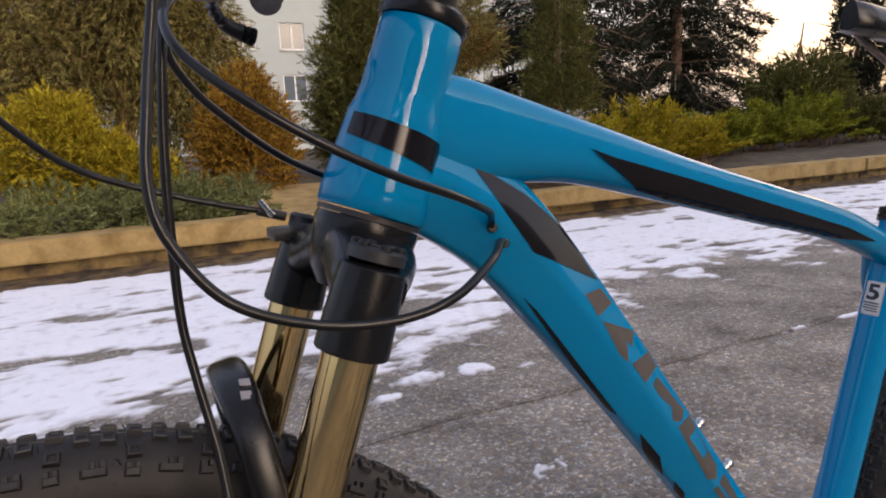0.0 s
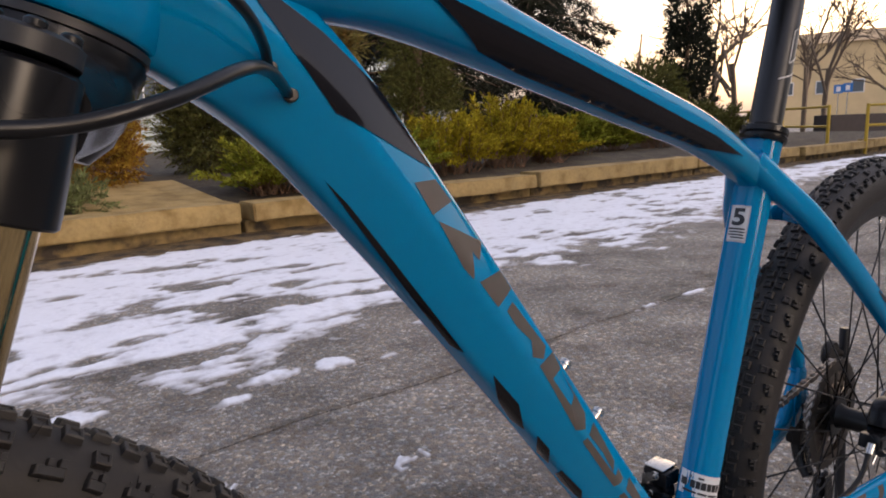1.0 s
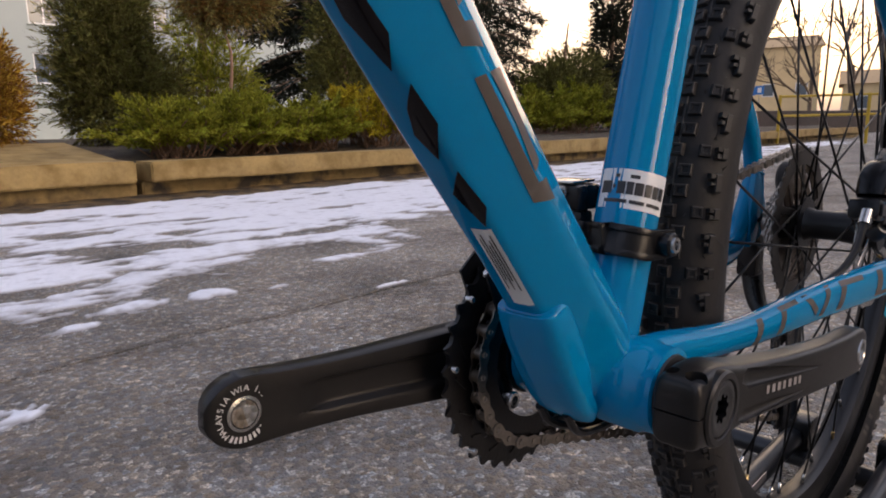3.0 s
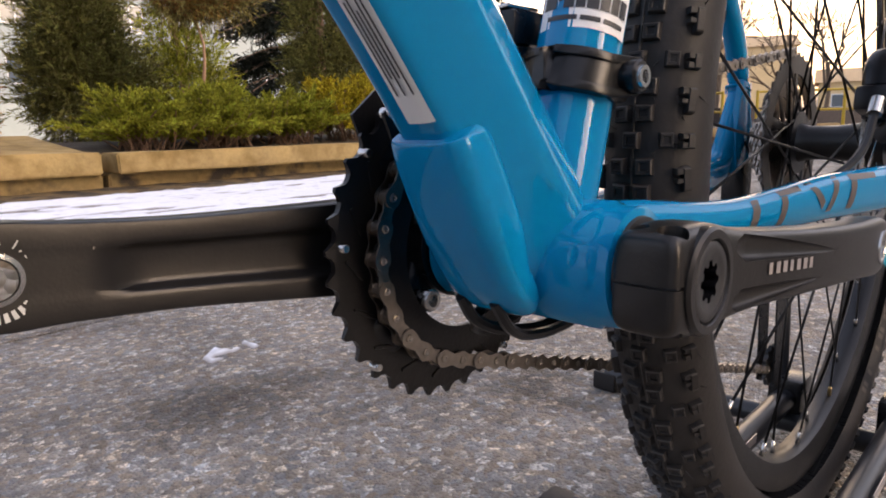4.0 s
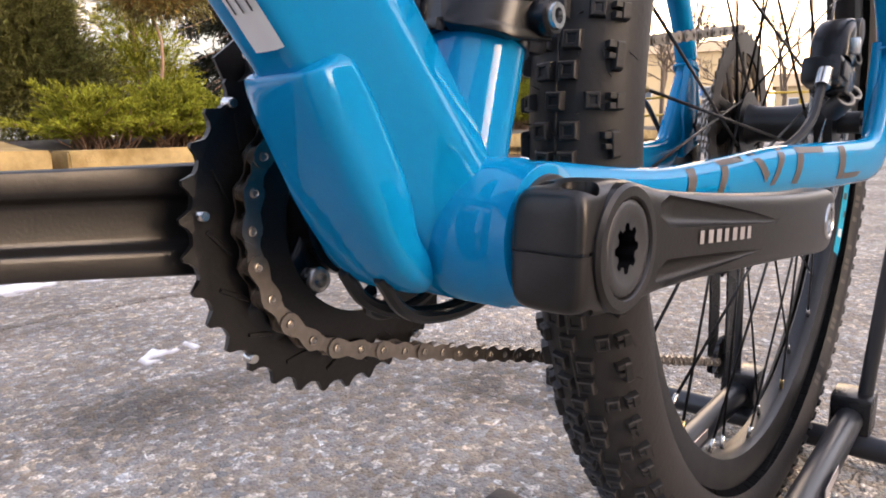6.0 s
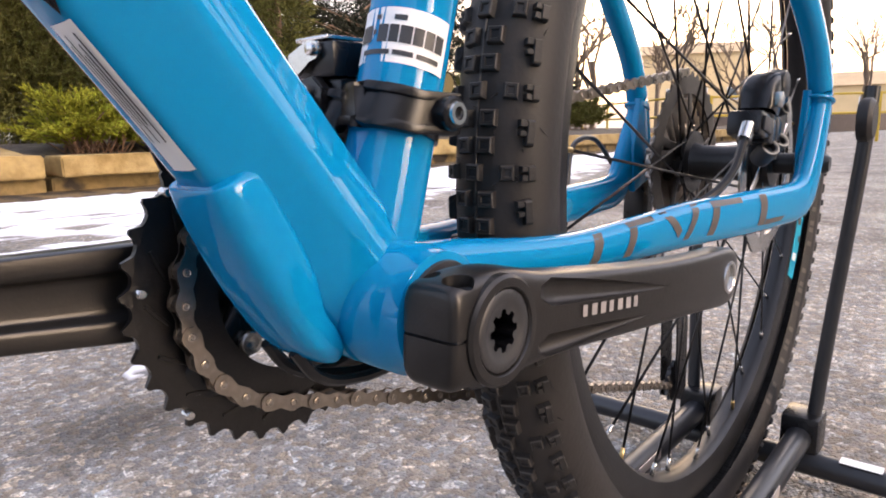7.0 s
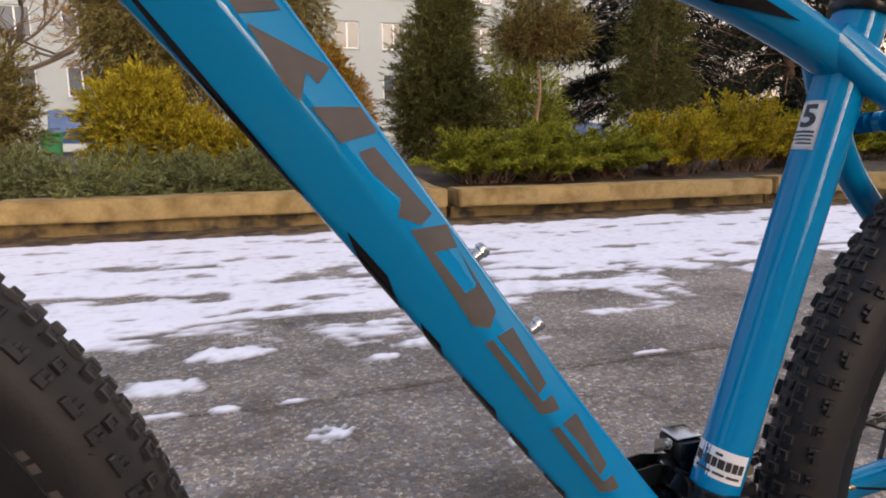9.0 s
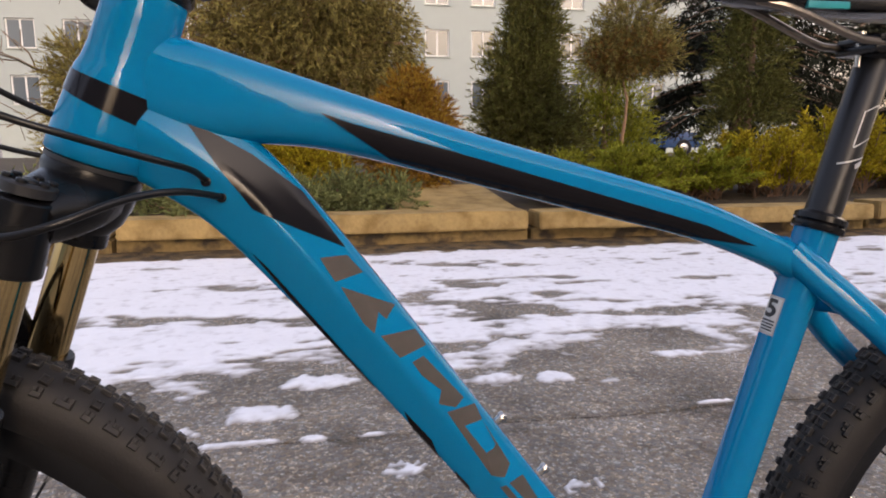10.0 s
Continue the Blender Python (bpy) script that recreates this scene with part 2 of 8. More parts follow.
M = dict(
    paint=plain("blue_paint", (0.0, 0.190, 0.405), 0.45, 0.0, 900, 0.03, coat=0.82, spec=0.0),
    decal_black=plain("black_decal", (0.007, 0.006, 0.008), 0.14, 0.0, 60, 0.2, spec=0.28),
    decal_grey=plain("bronze_grey_decal", (0.085, 0.075, 0.067), 0.5, 0.0, 80, 0.2, coat=0.15, spec=0.15),
    black=plain("black_anodised", (0.008, 0.008, 0.009), 0.34, 0.2, 300, 0.25, 0.0002, 900),
    satin=plain("satin_black", (0.006, 0.006, 0.007), 0.27, 0.0, 150, 0.2, spec=0.32),
    crank=plain("satin_dark_alloy", (0.030, 0.028, 0.027), 0.33, 0.65, 120, 0.2, 0.0001, 800),
    rubber=plain("tyre_rubber", (0.0185, 0.0168, 0.0165), 0.55, 0.0, 90, 0.3, 0.0004, 260, spots=((0.026, 0.022, 0.019), 18, 0.56, 0.9), spec=0.30),
    knob=plain("tread_rubber", (0.0180, 0.0168, 0.0170), 0.50, 0.0, 200, 0.35, 0.0005, 420, spots=((0.040, 0.036, 0.032), 70, 0.52, 0.85), spec=0.30),
    knob_edge=plain("rubbed_rubber_edge", (0.050, 0.045, 0.041), 0.50, 0.0, 200, 0.4, 0.0004, 420, spots=((0.012, 0.011, 0.011), 45, 0.50, 0.75), spec=0.35),
    cable=plain("cable_housing", (0.007, 0.007, 0.008), 0.30, 0.0, 100, 0.2, spec=0.35),
    gold=plain("bronze_plated_stanchion", (0.62, 0.46, 0.22), 0.10, 1.0, 60, 0.08),
    steel=plain("bright_steel", (0.55, 0.54, 0.52), 0.22, 1.0, 200, 0.12),
    chain=plain("chain_steel", (0.30, 0.26, 0.22), 0.30, 1.0, 250, 0.35),
    ring=plain("chainring_black", (0.010, 0.009, 0.009), 0.36, 0.3, 200, 0.35, 0.0003, 500),
    worn_black=plain("worn_black_steel", (0.075, 0.066, 0.058), 0.42, 0.8, 200, 0.35),
    cog=plain("cassette_steel", (0.34, 0.30, 0.26), 0.38, 1.0, 200, 0.3),
    white=plain("sticker_white", (0.72, 0.72, 0.72), 0.4, 0.0, 60, 0.04),
    print=plain("print_white", (0.62, 0.62, 0.61), 0.45, 0.0, 60, 0.04),
    ink=plain("ink", (0.02, 0.02, 0.022), 0.45, 0.0, 60, 0.1),
    chrome_paint=plain("pale_sticker_rim", (0.5, 0.46, 0.44), 0.3, 0.6, 60, 0.06),
    brass=plain("brass", (0.55, 0.40, 0.18), 0.3, 1.0, 200, 0.1),
    standm=plain("stand_black_paint", (0.014, 0.015, 0.018), 0.32, 0.0, 200, 0.2),
    concrete=plain("weathered_concrete", (0.38, 0.262, 0.100), 0.9, 0.0, 34, 0.3, 0.006, 60, spots=((0.20, 0.125, 0.035), 5, 0.46, 0.72)),
    footing=plain("damp_brown_concrete", (0.25, 0.17, 0.062), 0.9, 0.0, 26, 0.35, 0.008, 50, spots=((0.05, 0.036, 0.022), 5, 0.46, 0.62)),
    litter=plain("leaf_litter", (0.15, 0.098, 0.040), 0.85, 0.0, 45, 0.5, 0.012, 60, spots=((0.028, 0.021, 0.014), 7, 0.42, 0.62)),
    bark_light=plain("pale_brown_bark", (0.34, 0.20, 0.11), 0.9, 0.0, 30, 0.3, 0.008, 40),
    golden=plain("golden_brown_scales", (0.26, 0.150, 0.018), 0.9, 0.0, 4, 0.4, island=0.5, spec=0.12),
    bin_green=plain("green_bin_plastic", (0.03, 0.20, 0.07), 0.5, 0.0, 10, 0.1),
    soil=plain("wet_soil", (0.05, 0.036, 0.023), 0.9, 0.0, 20, 0.4, 0.02, 30, spots=((0.10, 0.08, 0.045), 5, 0.45, 0.7)),
    snow=plain("old_snow", (0.86, 0.87, 0.92), 0.65, 0.0, 26, 0.06, 0.006, 45, spots=((0.52, 0.51, 0.54), 14, 0.55, 0.85)),
    carpet=plain("grey_juniper_needles", (0.150, 0.165, 0.062), 0.9, 0.0, 4, 0.4, island=0.5, spec=0.12),
    juniper=plain("juniper_needles", (0.215, 0.225, 0.020), 0.9, 0.0, 4, 0.4, island=0.55, spec=0.12),
    yellow_leaf=plain("yellow_green_needles", (0.34, 0.275, 0.014), 0.9, 0.0, 4, 0.35, island=0.5, spec=0.12),
    thuja=plain("thuja_scales", (0.190, 0.158, 0.046), 0.9, 0.0, 3, 0.4, island=0.5, spec=0.12),
    russet=plain("russet_twigs", (0.25, 0.135, 0.035), 0.9, 0.0, 4, 0.4, island=0.5, spec=0.12),
    pine=plain("grey_green_needles", (0.118, 0.116, 0.030), 0.9, 0.0, 4, 0.4, island=0.5, spec=0.12),
    fir=plain("dark_fir_needles", (0.032, 0.034, 0.022), 0.9, 0.0, 4, 0.4, island=0.6, spec=0.12),
    bark=plain("bark", (0.21, 0.125, 0.075), 0.9, 0.0, 30, 0.4, 0.01, 40),
    twig=plain("bare_twigs", (0.15, 0.11, 0.075), 0.9, 0.0, 20, 0.3),
    render=plain("pale_facade_render", (0.31, 0.35, 0.350), 0.9, 0.0, 1.5, 0.05, 0.004, 20),
    plinth=plain("grey_green_plinth", (0.36, 0.40, 0.38), 0.9, 0.0, 2, 0.1),
    frame_w=plain("window_frame_white", (0.60, 0.61, 0.62), 0.5, 0.0, 8, 0.04),
    yellow=plain("yellow_rail_paint", (0.55, 0.36, 0.03), 0.45, 0.0, 20, 0.12),
    sign_blue=plain("sign_blue", (0.03, 0.16, 0.45), 0.4, 0.0, 10, 0.05),
    ochre=plain("ochre_wall", (0.56, 0.43, 0.24), 0.9, 0.0, 1.0, 0.15),
    roof=plain("roof_red", (0.38, 0.28, 0.16), 0.8, 0.0, 2, 0.2),
    darkwall=plain("dark_low_wall", (0.06, 0.045, 0.038), 0.85, 0.0, 6, 0.3),
    car_blue=plain("car_paint_blue", (0.05, 0.10, 0.22), 0.25, 0.0, 50, 0.05, coat=1.0),
    rim_cyan=plain("rim_sticker_cyan", (0.0, 0.28, 0.42), 0.4, 0.0, 50, 0.05),
    alloy=plain("grey_alloy", (0.16, 0.155, 0.14), 0.3, 0.8, 150, 0.2),
    teal=plain("teal_trim", (0.02, 0.30, 0.33), 0.4, 0.0, 50, 0.05),
    asphalt=asphalt(),
)


def thin_snow():
    """Old snow, greyer where it has melted thin."""
    m = M["snow"]
    t = m.node_tree
    b = t.nodes["Principled BSDF"]
    src = b.inputs["Base Color"].links[0].from_socket
    at, xyz, span, mix = t.nodes.new("ShaderNodeTexCoord"), t.nodes.new("ShaderNodeSeparateXYZ"), t.nodes.new("ShaderNodeMapRange"), t.nodes.new("ShaderNodeMix")
    t.links.new(at.outputs["Object"], xyz.inputs[0]), t.links.new(xyz.outputs["Z"], span.inputs["Value"])
    span.inputs["From Min"].default_value, span.inputs["From Max"].default_value = 0.0008, 0.0056
    mix.data_type = "RGBA"
    mix.inputs[6].default_value = (0.36, 0.34, 0.33, 1)
    t.links.new(span.outputs[0], mix.inputs[0]), t.links.new(src, mix.inputs[7]), t.links.new(mix.outputs[2], b.inputs["Base Color"])


thin_snow()
M["glass"], _t, _b, _n, _l = nodes_of("dark_window_glass")
_b.inputs["Base Color"].default_value, _b.inputs["Roughness"].default_value = (0.10, 0.12, 0.14, 1), 0.06

# ---- building blocks ----


def finish(bm, smooth=True, weld=0.0):
    if weld:
        bmesh.ops.remove_doubles(bm, verts=bm.verts, dist=weld)
    bmesh.ops.recalc_face_normals(bm, faces=bm.faces)
    for f in bm.faces:
        f.smooth = smooth
    return bm


def mesh_of(name, bm, material, sharp=40):
    me = bpy.data.meshes.new(name)
    bm.to_mesh(me)
    bm.free()
    for mm in (material if isinstance(material, (list, tuple)) else [material]):
        me.materials.append(M[mm])
    if sharp and len(me.polygons) and me.polygons[0].use_smooth:
        me.set_sharp_from_angle(angle=radians(sharp))
    return me


def part(name, bm, material, parent=None, label="", at=None, sharp=40):
    """One mesh object under a thing or a part."""
    ob = new(name, mesh_of(name, bm, material, sharp))
    if at is not None:
        ob.matrix_basis = at
    if parent is not None:
        ob.parent = parent
    if label:
        tagged(ob, label)
    return ob


def piece(name, me, parent, m):
    ob = new(name, me)
    ob.parent, ob.matrix_basis = parent, m
    return ob


def curve_through(pts, n=8):
    """A Catmull-Rom line of tuples of any length through pts."""
    p = np.array(pts, float)
    p = np.vstack([2 * p[0] - p[1], p, 2 * p[-1] - p[-2]])
    out = []
    for i in range(1, len(p) - 2):
        for k in range(n):
            t = k / n
            a, b, c, d = p[i - 1:i + 3]
            out.append(0.5 * (2 * b + (c - a) * t + (2 * a - 5 * b + 4 * c - d) * t * t + (3 * b - a - 3 * c + d) * t ** 3))
    out.append(p[-2])
    return np.array(out)


def oval(n=24, power=2.0):
    """A unit cross-section: (side, up); power over 2 squares it off."""
    a = np.linspace(0, 2 * np.pi, n, endpoint=False)
    c, s = np.cos(a), np.sin(a)
    return np.c_[np.sign(c) * abs(c) ** (2 / power), np.sign(s) * abs(s) ** (2 / power)]


def rounded(corners, r, n=4):
    """A polygon of (side, up) corners with its corners rounded."""
    out, k = [], len(corners)
    for i in range(k):
        p, a, b = (np.array(corners[j % k], float) for j in (i, i - 1, i + 1))
        u, v = (a - p) / np.linalg.norm(a - p), (b - p) / np.linalg.norm(b - p)
        q0, q1 = p + u * r, p + v * r
        for j in range(n + 1):
            t = j / n
            out.append((1 - t) ** 2 * q0 + 2 * t * (1 - t) * p + t * t * q1)
    return np.array(out)


def sweep(bm, path, section, widths, heights, side=(0, 1, 0), cap=True):
    """A tube along path: its cross-section's first axis lies along side, as near as can be."""
    path = np.array(path, float)
    n = len(path)
    widths, heights = np.broadcast_to(widths, n), np.broadcast_to(heights, n)
    tang = np.gradient(path, axis=0)
    rings = []
    for i in range(n):
        t = tang[i] / np.linalg.norm(tang[i])
        s = np.array(side, float)
        s = s - t * s.dot(t)
        s /= np.linalg.norm(s)
        u = np.cross(s, t)
        if u[2] < 0 and abs(t[2]) < 0.95:
            u = -u
        rings.append([bm.verts.new(path[i] + s * a * widths[i] + u * b * heights[i]) for a, b in section])
    for r0, r1 in zip(rings, rings[1:]):
        for j in range(len(section)):
            k = (j + 1) % len(section)
            bm.faces.new((r0[j], r0[k], r1[k], r1[j]))
    if cap:
        bm.faces.new(rings[0][::-1]), bm.faces.new(rings[-1])
    return rings


def hose(bm, pts, r, n=8, seg=8):
    """A round line through pts with a frame carried along it."""
    path = curve_through(pts, n)
    tang = np.gradient(path, axis=0)
    tang /= np.linalg.norm(tang, axis=1)[:, None]
    s = np.cross(tang[0], (0.3, 0.9, 0.2))
    rings = []
    for p, t in zip(path, tang):
        s = s - t * s.dot(t)
        s /= np.linalg.norm(s)
        u = np.cross(t, s)
        rings.append([bm.verts.new(p + r * (s * math.cos(a) + u * math.sin(a))) for a in np.linspace(0, 2 * np.pi, seg, endpoint=False)])
    for r0, r1 in zip(rings, rings[1:]):
        for j in range(seg):
            bm.faces.new((r0[j], r0[(j + 1) % seg], r1[(j + 1) % seg], r1[j]))
    bm.faces.new(rings[0][::-1]), bm.faces.new(rings[-1])


def lathe(bm, profile, origin, axis, n=32, closed=False):
    """Turns (along, radius) about an axis."""
    axis = Vector(axis).normalized()
    side = axis.orthogonal().normalized()
    up = axis.cross(side)
    rings = []
    for d, r in profile:
        c = Vector(origin) + axis * d
        rings.append([bm.verts.new(c + (side * math.cos(a) + up * math.sin(a)) * max(r, 1e-5)) for a in np.linspace(0, 2 * np.pi, n, endpoint=False)])
    pairs = list(zip(rings, rings[1:])) + ([(rings[-1], rings[0])] if closed else [])
    for r0, r1 in pairs:
        for j in range(n):
            bm.faces.new((r0[j], r0[(j + 1) % n], r1[(j + 1) % n], r1[j]))
    if not closed:
        bm.faces.new(rings[0][::-1]), bm.faces.new(rings[-1])


def box(bm, lo, hi, bevel=0.0, m=None):
    """A box from corner to corner with bevelled edges."""
    lo, hi = np.array(lo, float), np.array(hi, float)
    made = bmesh.ops.create_cube(bm, size=1.0, matrix=(m or Matrix()) @ Matrix.Translation((lo + hi) / 2) @ Matrix.Diagonal((*(hi - lo), 1)))
    if bevel:
        edges = {e for v in made["verts"] for e in v.link_edges}
        bmesh.ops.bevel(bm, geom=list(edges), offset=bevel, segments=2, affect="EDGES", profile=0.6)


def plate(bm, outline, y0, y1, bevel=0.0):
    """A flat part in the bicycle's plane: (x, z) outline, from y0 to y1."""
    a = [bm.verts.new((x, y0, z)) for x, z in outline]
    b = [bm.verts.new((x, y1, z)) for x, z in outline]
    n = len(outline)
    fs = [bm.faces.new(a), bm.faces.new(b[::-1])]
    for j in range(n):
        fs.append(bm.faces.new((a[j], b[j], b[(j + 1) % n], a[(j + 1) % n])))
    if bevel:
        bmesh.ops.recalc_face_normals(bm, faces=fs)
        edges = [e for e in {e for f in fs[:2] for e in f.edges}]
        bmesh.ops.bevel(bm, geom=edges, offset=bevel, segments=2, affect="EDGES", profile=0.6)


def thing(name, label, category, at=(0, 0, 0), group=""):
    ob = new(name)
    ob.location = at
    ob.empty_display_size = 0.05
    return tagged(ob, label, category, group)


def structure(name, bm, material, label, category=""):
    return tagged(part(name, bm, material), label, category or name.split("_")[0], kind="structure")


def bent(me, fn):
    """Moves a mesh's vertices by fn."""
    for v in me.vertices:
        v.co = fn(v.co)

# ---- ground and planter ----
CRACK_Y = 1.29


def ground_mesh():
    bm = bmesh.new()
    xs = [-600, -60, -8, -4] + [-3 + 0.03 * k for k in range(301)] + [8, 20, 60, 600]
    ys = [-600, -60, -4, 0.9, CRACK_Y, CRACK_Y, CRACK_Y, CRACK_Y, 1.7, 6, 60, 600]
    off = [0, 0, 0, 0, -1.6, -0.4, 0.4, 1.6, 0, 0, 0, 0]
    zs = [0, 0, 0, 0, 0, -0.022, -0.022, 0, 0, 0, 0, 0]

    def row(y, o, z):
        out = []
        for x in xs:
            wave = 0.020 * noise.noise(Vector((x * 2.3, 0, 0))) + 0.007 * noise.noise(Vector((x * 13, 4, 0)))
            wide = 0.0042 * max(0.12, 0.75 + 1.3 * noise.noise(Vector((x * 3.1, 9, 0))))
            out.append(bm.verts.new((x, y + (wave + o * wide if o else 0), z)))
        return out

    grid = [row(y, o, z) for y, o, z in zip(ys, off, zs)]
    for r0, r1 in zip(grid, grid[1:]):
        for j in range(len(xs) - 1):
            bm.faces.new((r0[j], r0[j + 1], r1[j + 1], r1[j]))
    return finish(bm, False)


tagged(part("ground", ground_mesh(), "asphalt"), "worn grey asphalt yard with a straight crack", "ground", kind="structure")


def fbm(x, y, scale, seed):
    return noise.fractal(Vector((x * scale * 0.62 + seed, y * scale * 1.55, seed * 0.37)), 0.9, 2.1, 4)


# old snow: the line where the field ends, loose patches in front of it (x, y, half width, half depth, whole 1 or crumbling 0), bare spots in it
SNOW_X = (-6, -1.6, -0.9, -0.62, -0.48, -0.13, 0.08, 0.30, 0.46, 0.72, 1.0, 1.6, 1.8, 2.1, 2.35, 2.8, 3.0, 3.5, 4.8, 5.6, 8, 17)
SNOW_Y = (1.45, 1.52, 1.66, 1.80, 1.98, 2.03, 1.82, 1.86, 2.02, 1.83, 2.06, 2.12, 2.48, 2.40, 2.18, 2.48, 2.22, 2.28, 2.62, 2.90, 3.3, 3.8)
PATCHES = [(-0.35, 1.77, 0.14, 0.085, 1), (-0.54, 1.52, 0.12, 0.085, 1), (-0.57, 1.31, 0.11, 0.022, 1), (-0.36, 1.305, 0.06, 0.018, 1), (-0.18, 1.30, 0.06, 0.014, 1),
           (0.29, 1.68, 0.11, 0.045, 1), (0.50, 1.65, 0.07, 0.065, 1), (1.10, 1.81, 0.11, 0.045, 1), (0.95, 1.325, 0.06, 0.016, 1), (2.24, 1.285, 0.09, 0.02, 1), (0.12, 1.57, 0.06, 0.03, 1),
           (-0.11, 1.09, 0.060, 0.050, 0.25), (0.31, 0.91, 0.055, 0.030, 0.0), (1.9, 1.30, 0.10, 0.014, 0.3), (-0.85, 1.40, 0.16, 0.05, 0.6), (-1.15, 1.25, 0.2, 0.05, 0.5)]
HOLES = [(-1.08, 2.80, 0.16, 0.07, 1), (-0.78, 2.69, 0.17, 0.07, 1), (0.70, 2.62, 0.30, 0.30, 0.55), (0.40, 2.86, 0.22, 0.06, 0.8), (-0.07, 2.84, 0.22, 0.07, 0.9), (0.92, 2.94, 0.20, 0.09, 0.8),
         (0.02, 2.12, 0.20, 0.06, 0.7), (1.45, 2.45, 0.22, 0.08, 0.8), (-0.62, 2.05, 0.16, 0.05, 0.6), (1.25, 3.2, 0.3, 0.07, 0.7)]


def fbm_even(x, y, scale, seed):
    return noise.fractal(Vector((x * scale * 1.10 + seed, y * scale * 0.85, seed * 0.37)), 0.9, 2.1, 4)


def snow_depth(x, y):
    """How deep the old snow lies: over nought where any is left."""
    edge = float(np.interp(x, SNOW_X, SNOW_Y))
    inside = y - edge
    small = 0.24 * fbm_even(x, y, 5.5, 8.2) + 0.18 * fbm(x, y, 15, 1.7)
    g = min(0.36, inside * 1.0) + small + 0.30 * fbm(x, y, 2.6, 3.1)
    if inside > 0.15:
        g += min(0.12, (inside - 0.15) * 0.1) - 0.85 * max(0, fbm(x, y, 4.2, 6.6) - 0.01)   # thin streaks, worn through in places
    for px, py, a, b, whole in PATCHES:
        d = ((x - px) / a) ** 2 + ((y - py) / b) ** 2
        if d < 5:
            crumb = 1 - whole
            g = max(g, (0.30 - 0.08 * crumb) * (1 - d) + (0.30 + 0.05 * crumb) * fbm_even(x, y, 15, 5.5) + (0.10 + 0.55 * crumb) * fbm_even(x, y, 46, 2.5) - 0.10 * crumb)
    g -= max(0, y - 4.40 + 0.12 * fbm(x, y, 2.2, 6.1)) * 2.4   # bare along the foot of the kerb
    for px, py, a, b, deep in HOLES:
        d = ((x - px) / a) ** 2 + ((y - py) / b) ** 2
        if d < 5:
            g -= 0.62 * deep * math.exp(-1.2 * d) * (1 + 0.9 * fbm(x, y, 7, 2.2))
    return g


def snow_sheet(xs_, ys_):
    nx = len(xs_)
    verts, keep = [], []
    for y in ys_:
        for x in xs_:
            f = snow_depth(x, y)
            verts.append((x, y, max(-0.004, min(0.035 * f, 0.004 + 0.005 * f)) + 0.0010 * noise.noise(Vector((x * 23, y * 23, 0)))))
            keep.append(f > 0)
    faces = []
    for j in range(len(ys_) - 1):
        for i in range(nx - 1):
            k = j * nx + i
            q = (k, k + 1, k + nx + 1, k + nx)
            if any(keep[v] for v in q):
                faces.append(q)
    me = bpy.data.meshes.new("snow")
    me.from_pydata(verts, [], faces)
    me.materials.append(M["snow"])
    me.polygons.foreach_set("use_smooth", [True] * len(me.polygons))
    return tagged(new("snow", me), "thin patchy half-melted snow on the asphalt", "snow", kind="stuff")


snow_sheet(np.r_[np.arange(-6, -1.9, 0.045), np.arange(-1.9, 2.9, 0.015), np.arange(2.9, 9, 0.045), np.arange(9, 17, 0.09)].tolist(),
           np.r_[np.arange(0.8, 2.7, 0.013), np.arange(2.7, 4.9, 0.026)].tolist())


def rough_block(name, lo, hi, parent, seed, cuts=14, material="concrete"):
    """A weathered concrete block: rounded, chipped edges."""
    bm = bmesh.new()
    box(bm, lo, hi)
    long_edges = [e for e in bm.edges if abs((e.verts[0].co - e.verts[1].co).x) > 0.3]
    bmesh.ops.subdivide_edges(bm, edges=long_edges, cuts=cuts)
    bmesh.ops.bevel(bm, geom=[e for e in bm.edges if len(e.link_faces) == 2 and e.calc_face_angle(0) > 1], offset=0.012, segments=2, affect="EDGES")
    for v in bm.verts:
        n = noise.noise_vector(v.co * 3.1 + Vector((seed, 0, 0))) * 0.008 + noise.noise_vector(v.co * 14 + Vector((0, seed, 0))) * 0.005
        v.co += n
    return part(name, finish(bm), material, parent, sharp=50)


planter = thing("planter_kerb", "long low planter edge of weathered yellowish concrete blocks", "kerb", (0, 4.75, 0))
planter.location = (0, 0, 0)
xs = [-9.0, -5.35, -1.93, 1.47, 4.88, 8.30, 11.7, 15.1, 18.5, 21.9]
for i, (a, b) in enumerate(zip(xs, xs[1:])):
    off = 0.03 * ((i * 7) % 3 - 1)
    rough_block("block", (a + 0.045, 4.76 + off, 0.125), (b - 0.04, 5.10 + off, 0.275 + 0.01 * ((i * 5) % 3)), planter, i * 3.7)
    rough_block("footing", (a + 0.02, 4.86, -0.03), (b - 0.02, 5.06, 0.124), planter, 50 + i * 2.3, 14, "footing")
# a paved ledge runs back from the gap in the edge
bm = bmesh.new()
box(bm, (0.35, 5.12, 0.10), (1.42, 6.5, 0.290), 0.015)
for v in bm.verts:
    v.co.z += max(0.0, v.co.y - 5.15) * 0.095
part("slab", finish(bm, False), "concrete", planter)


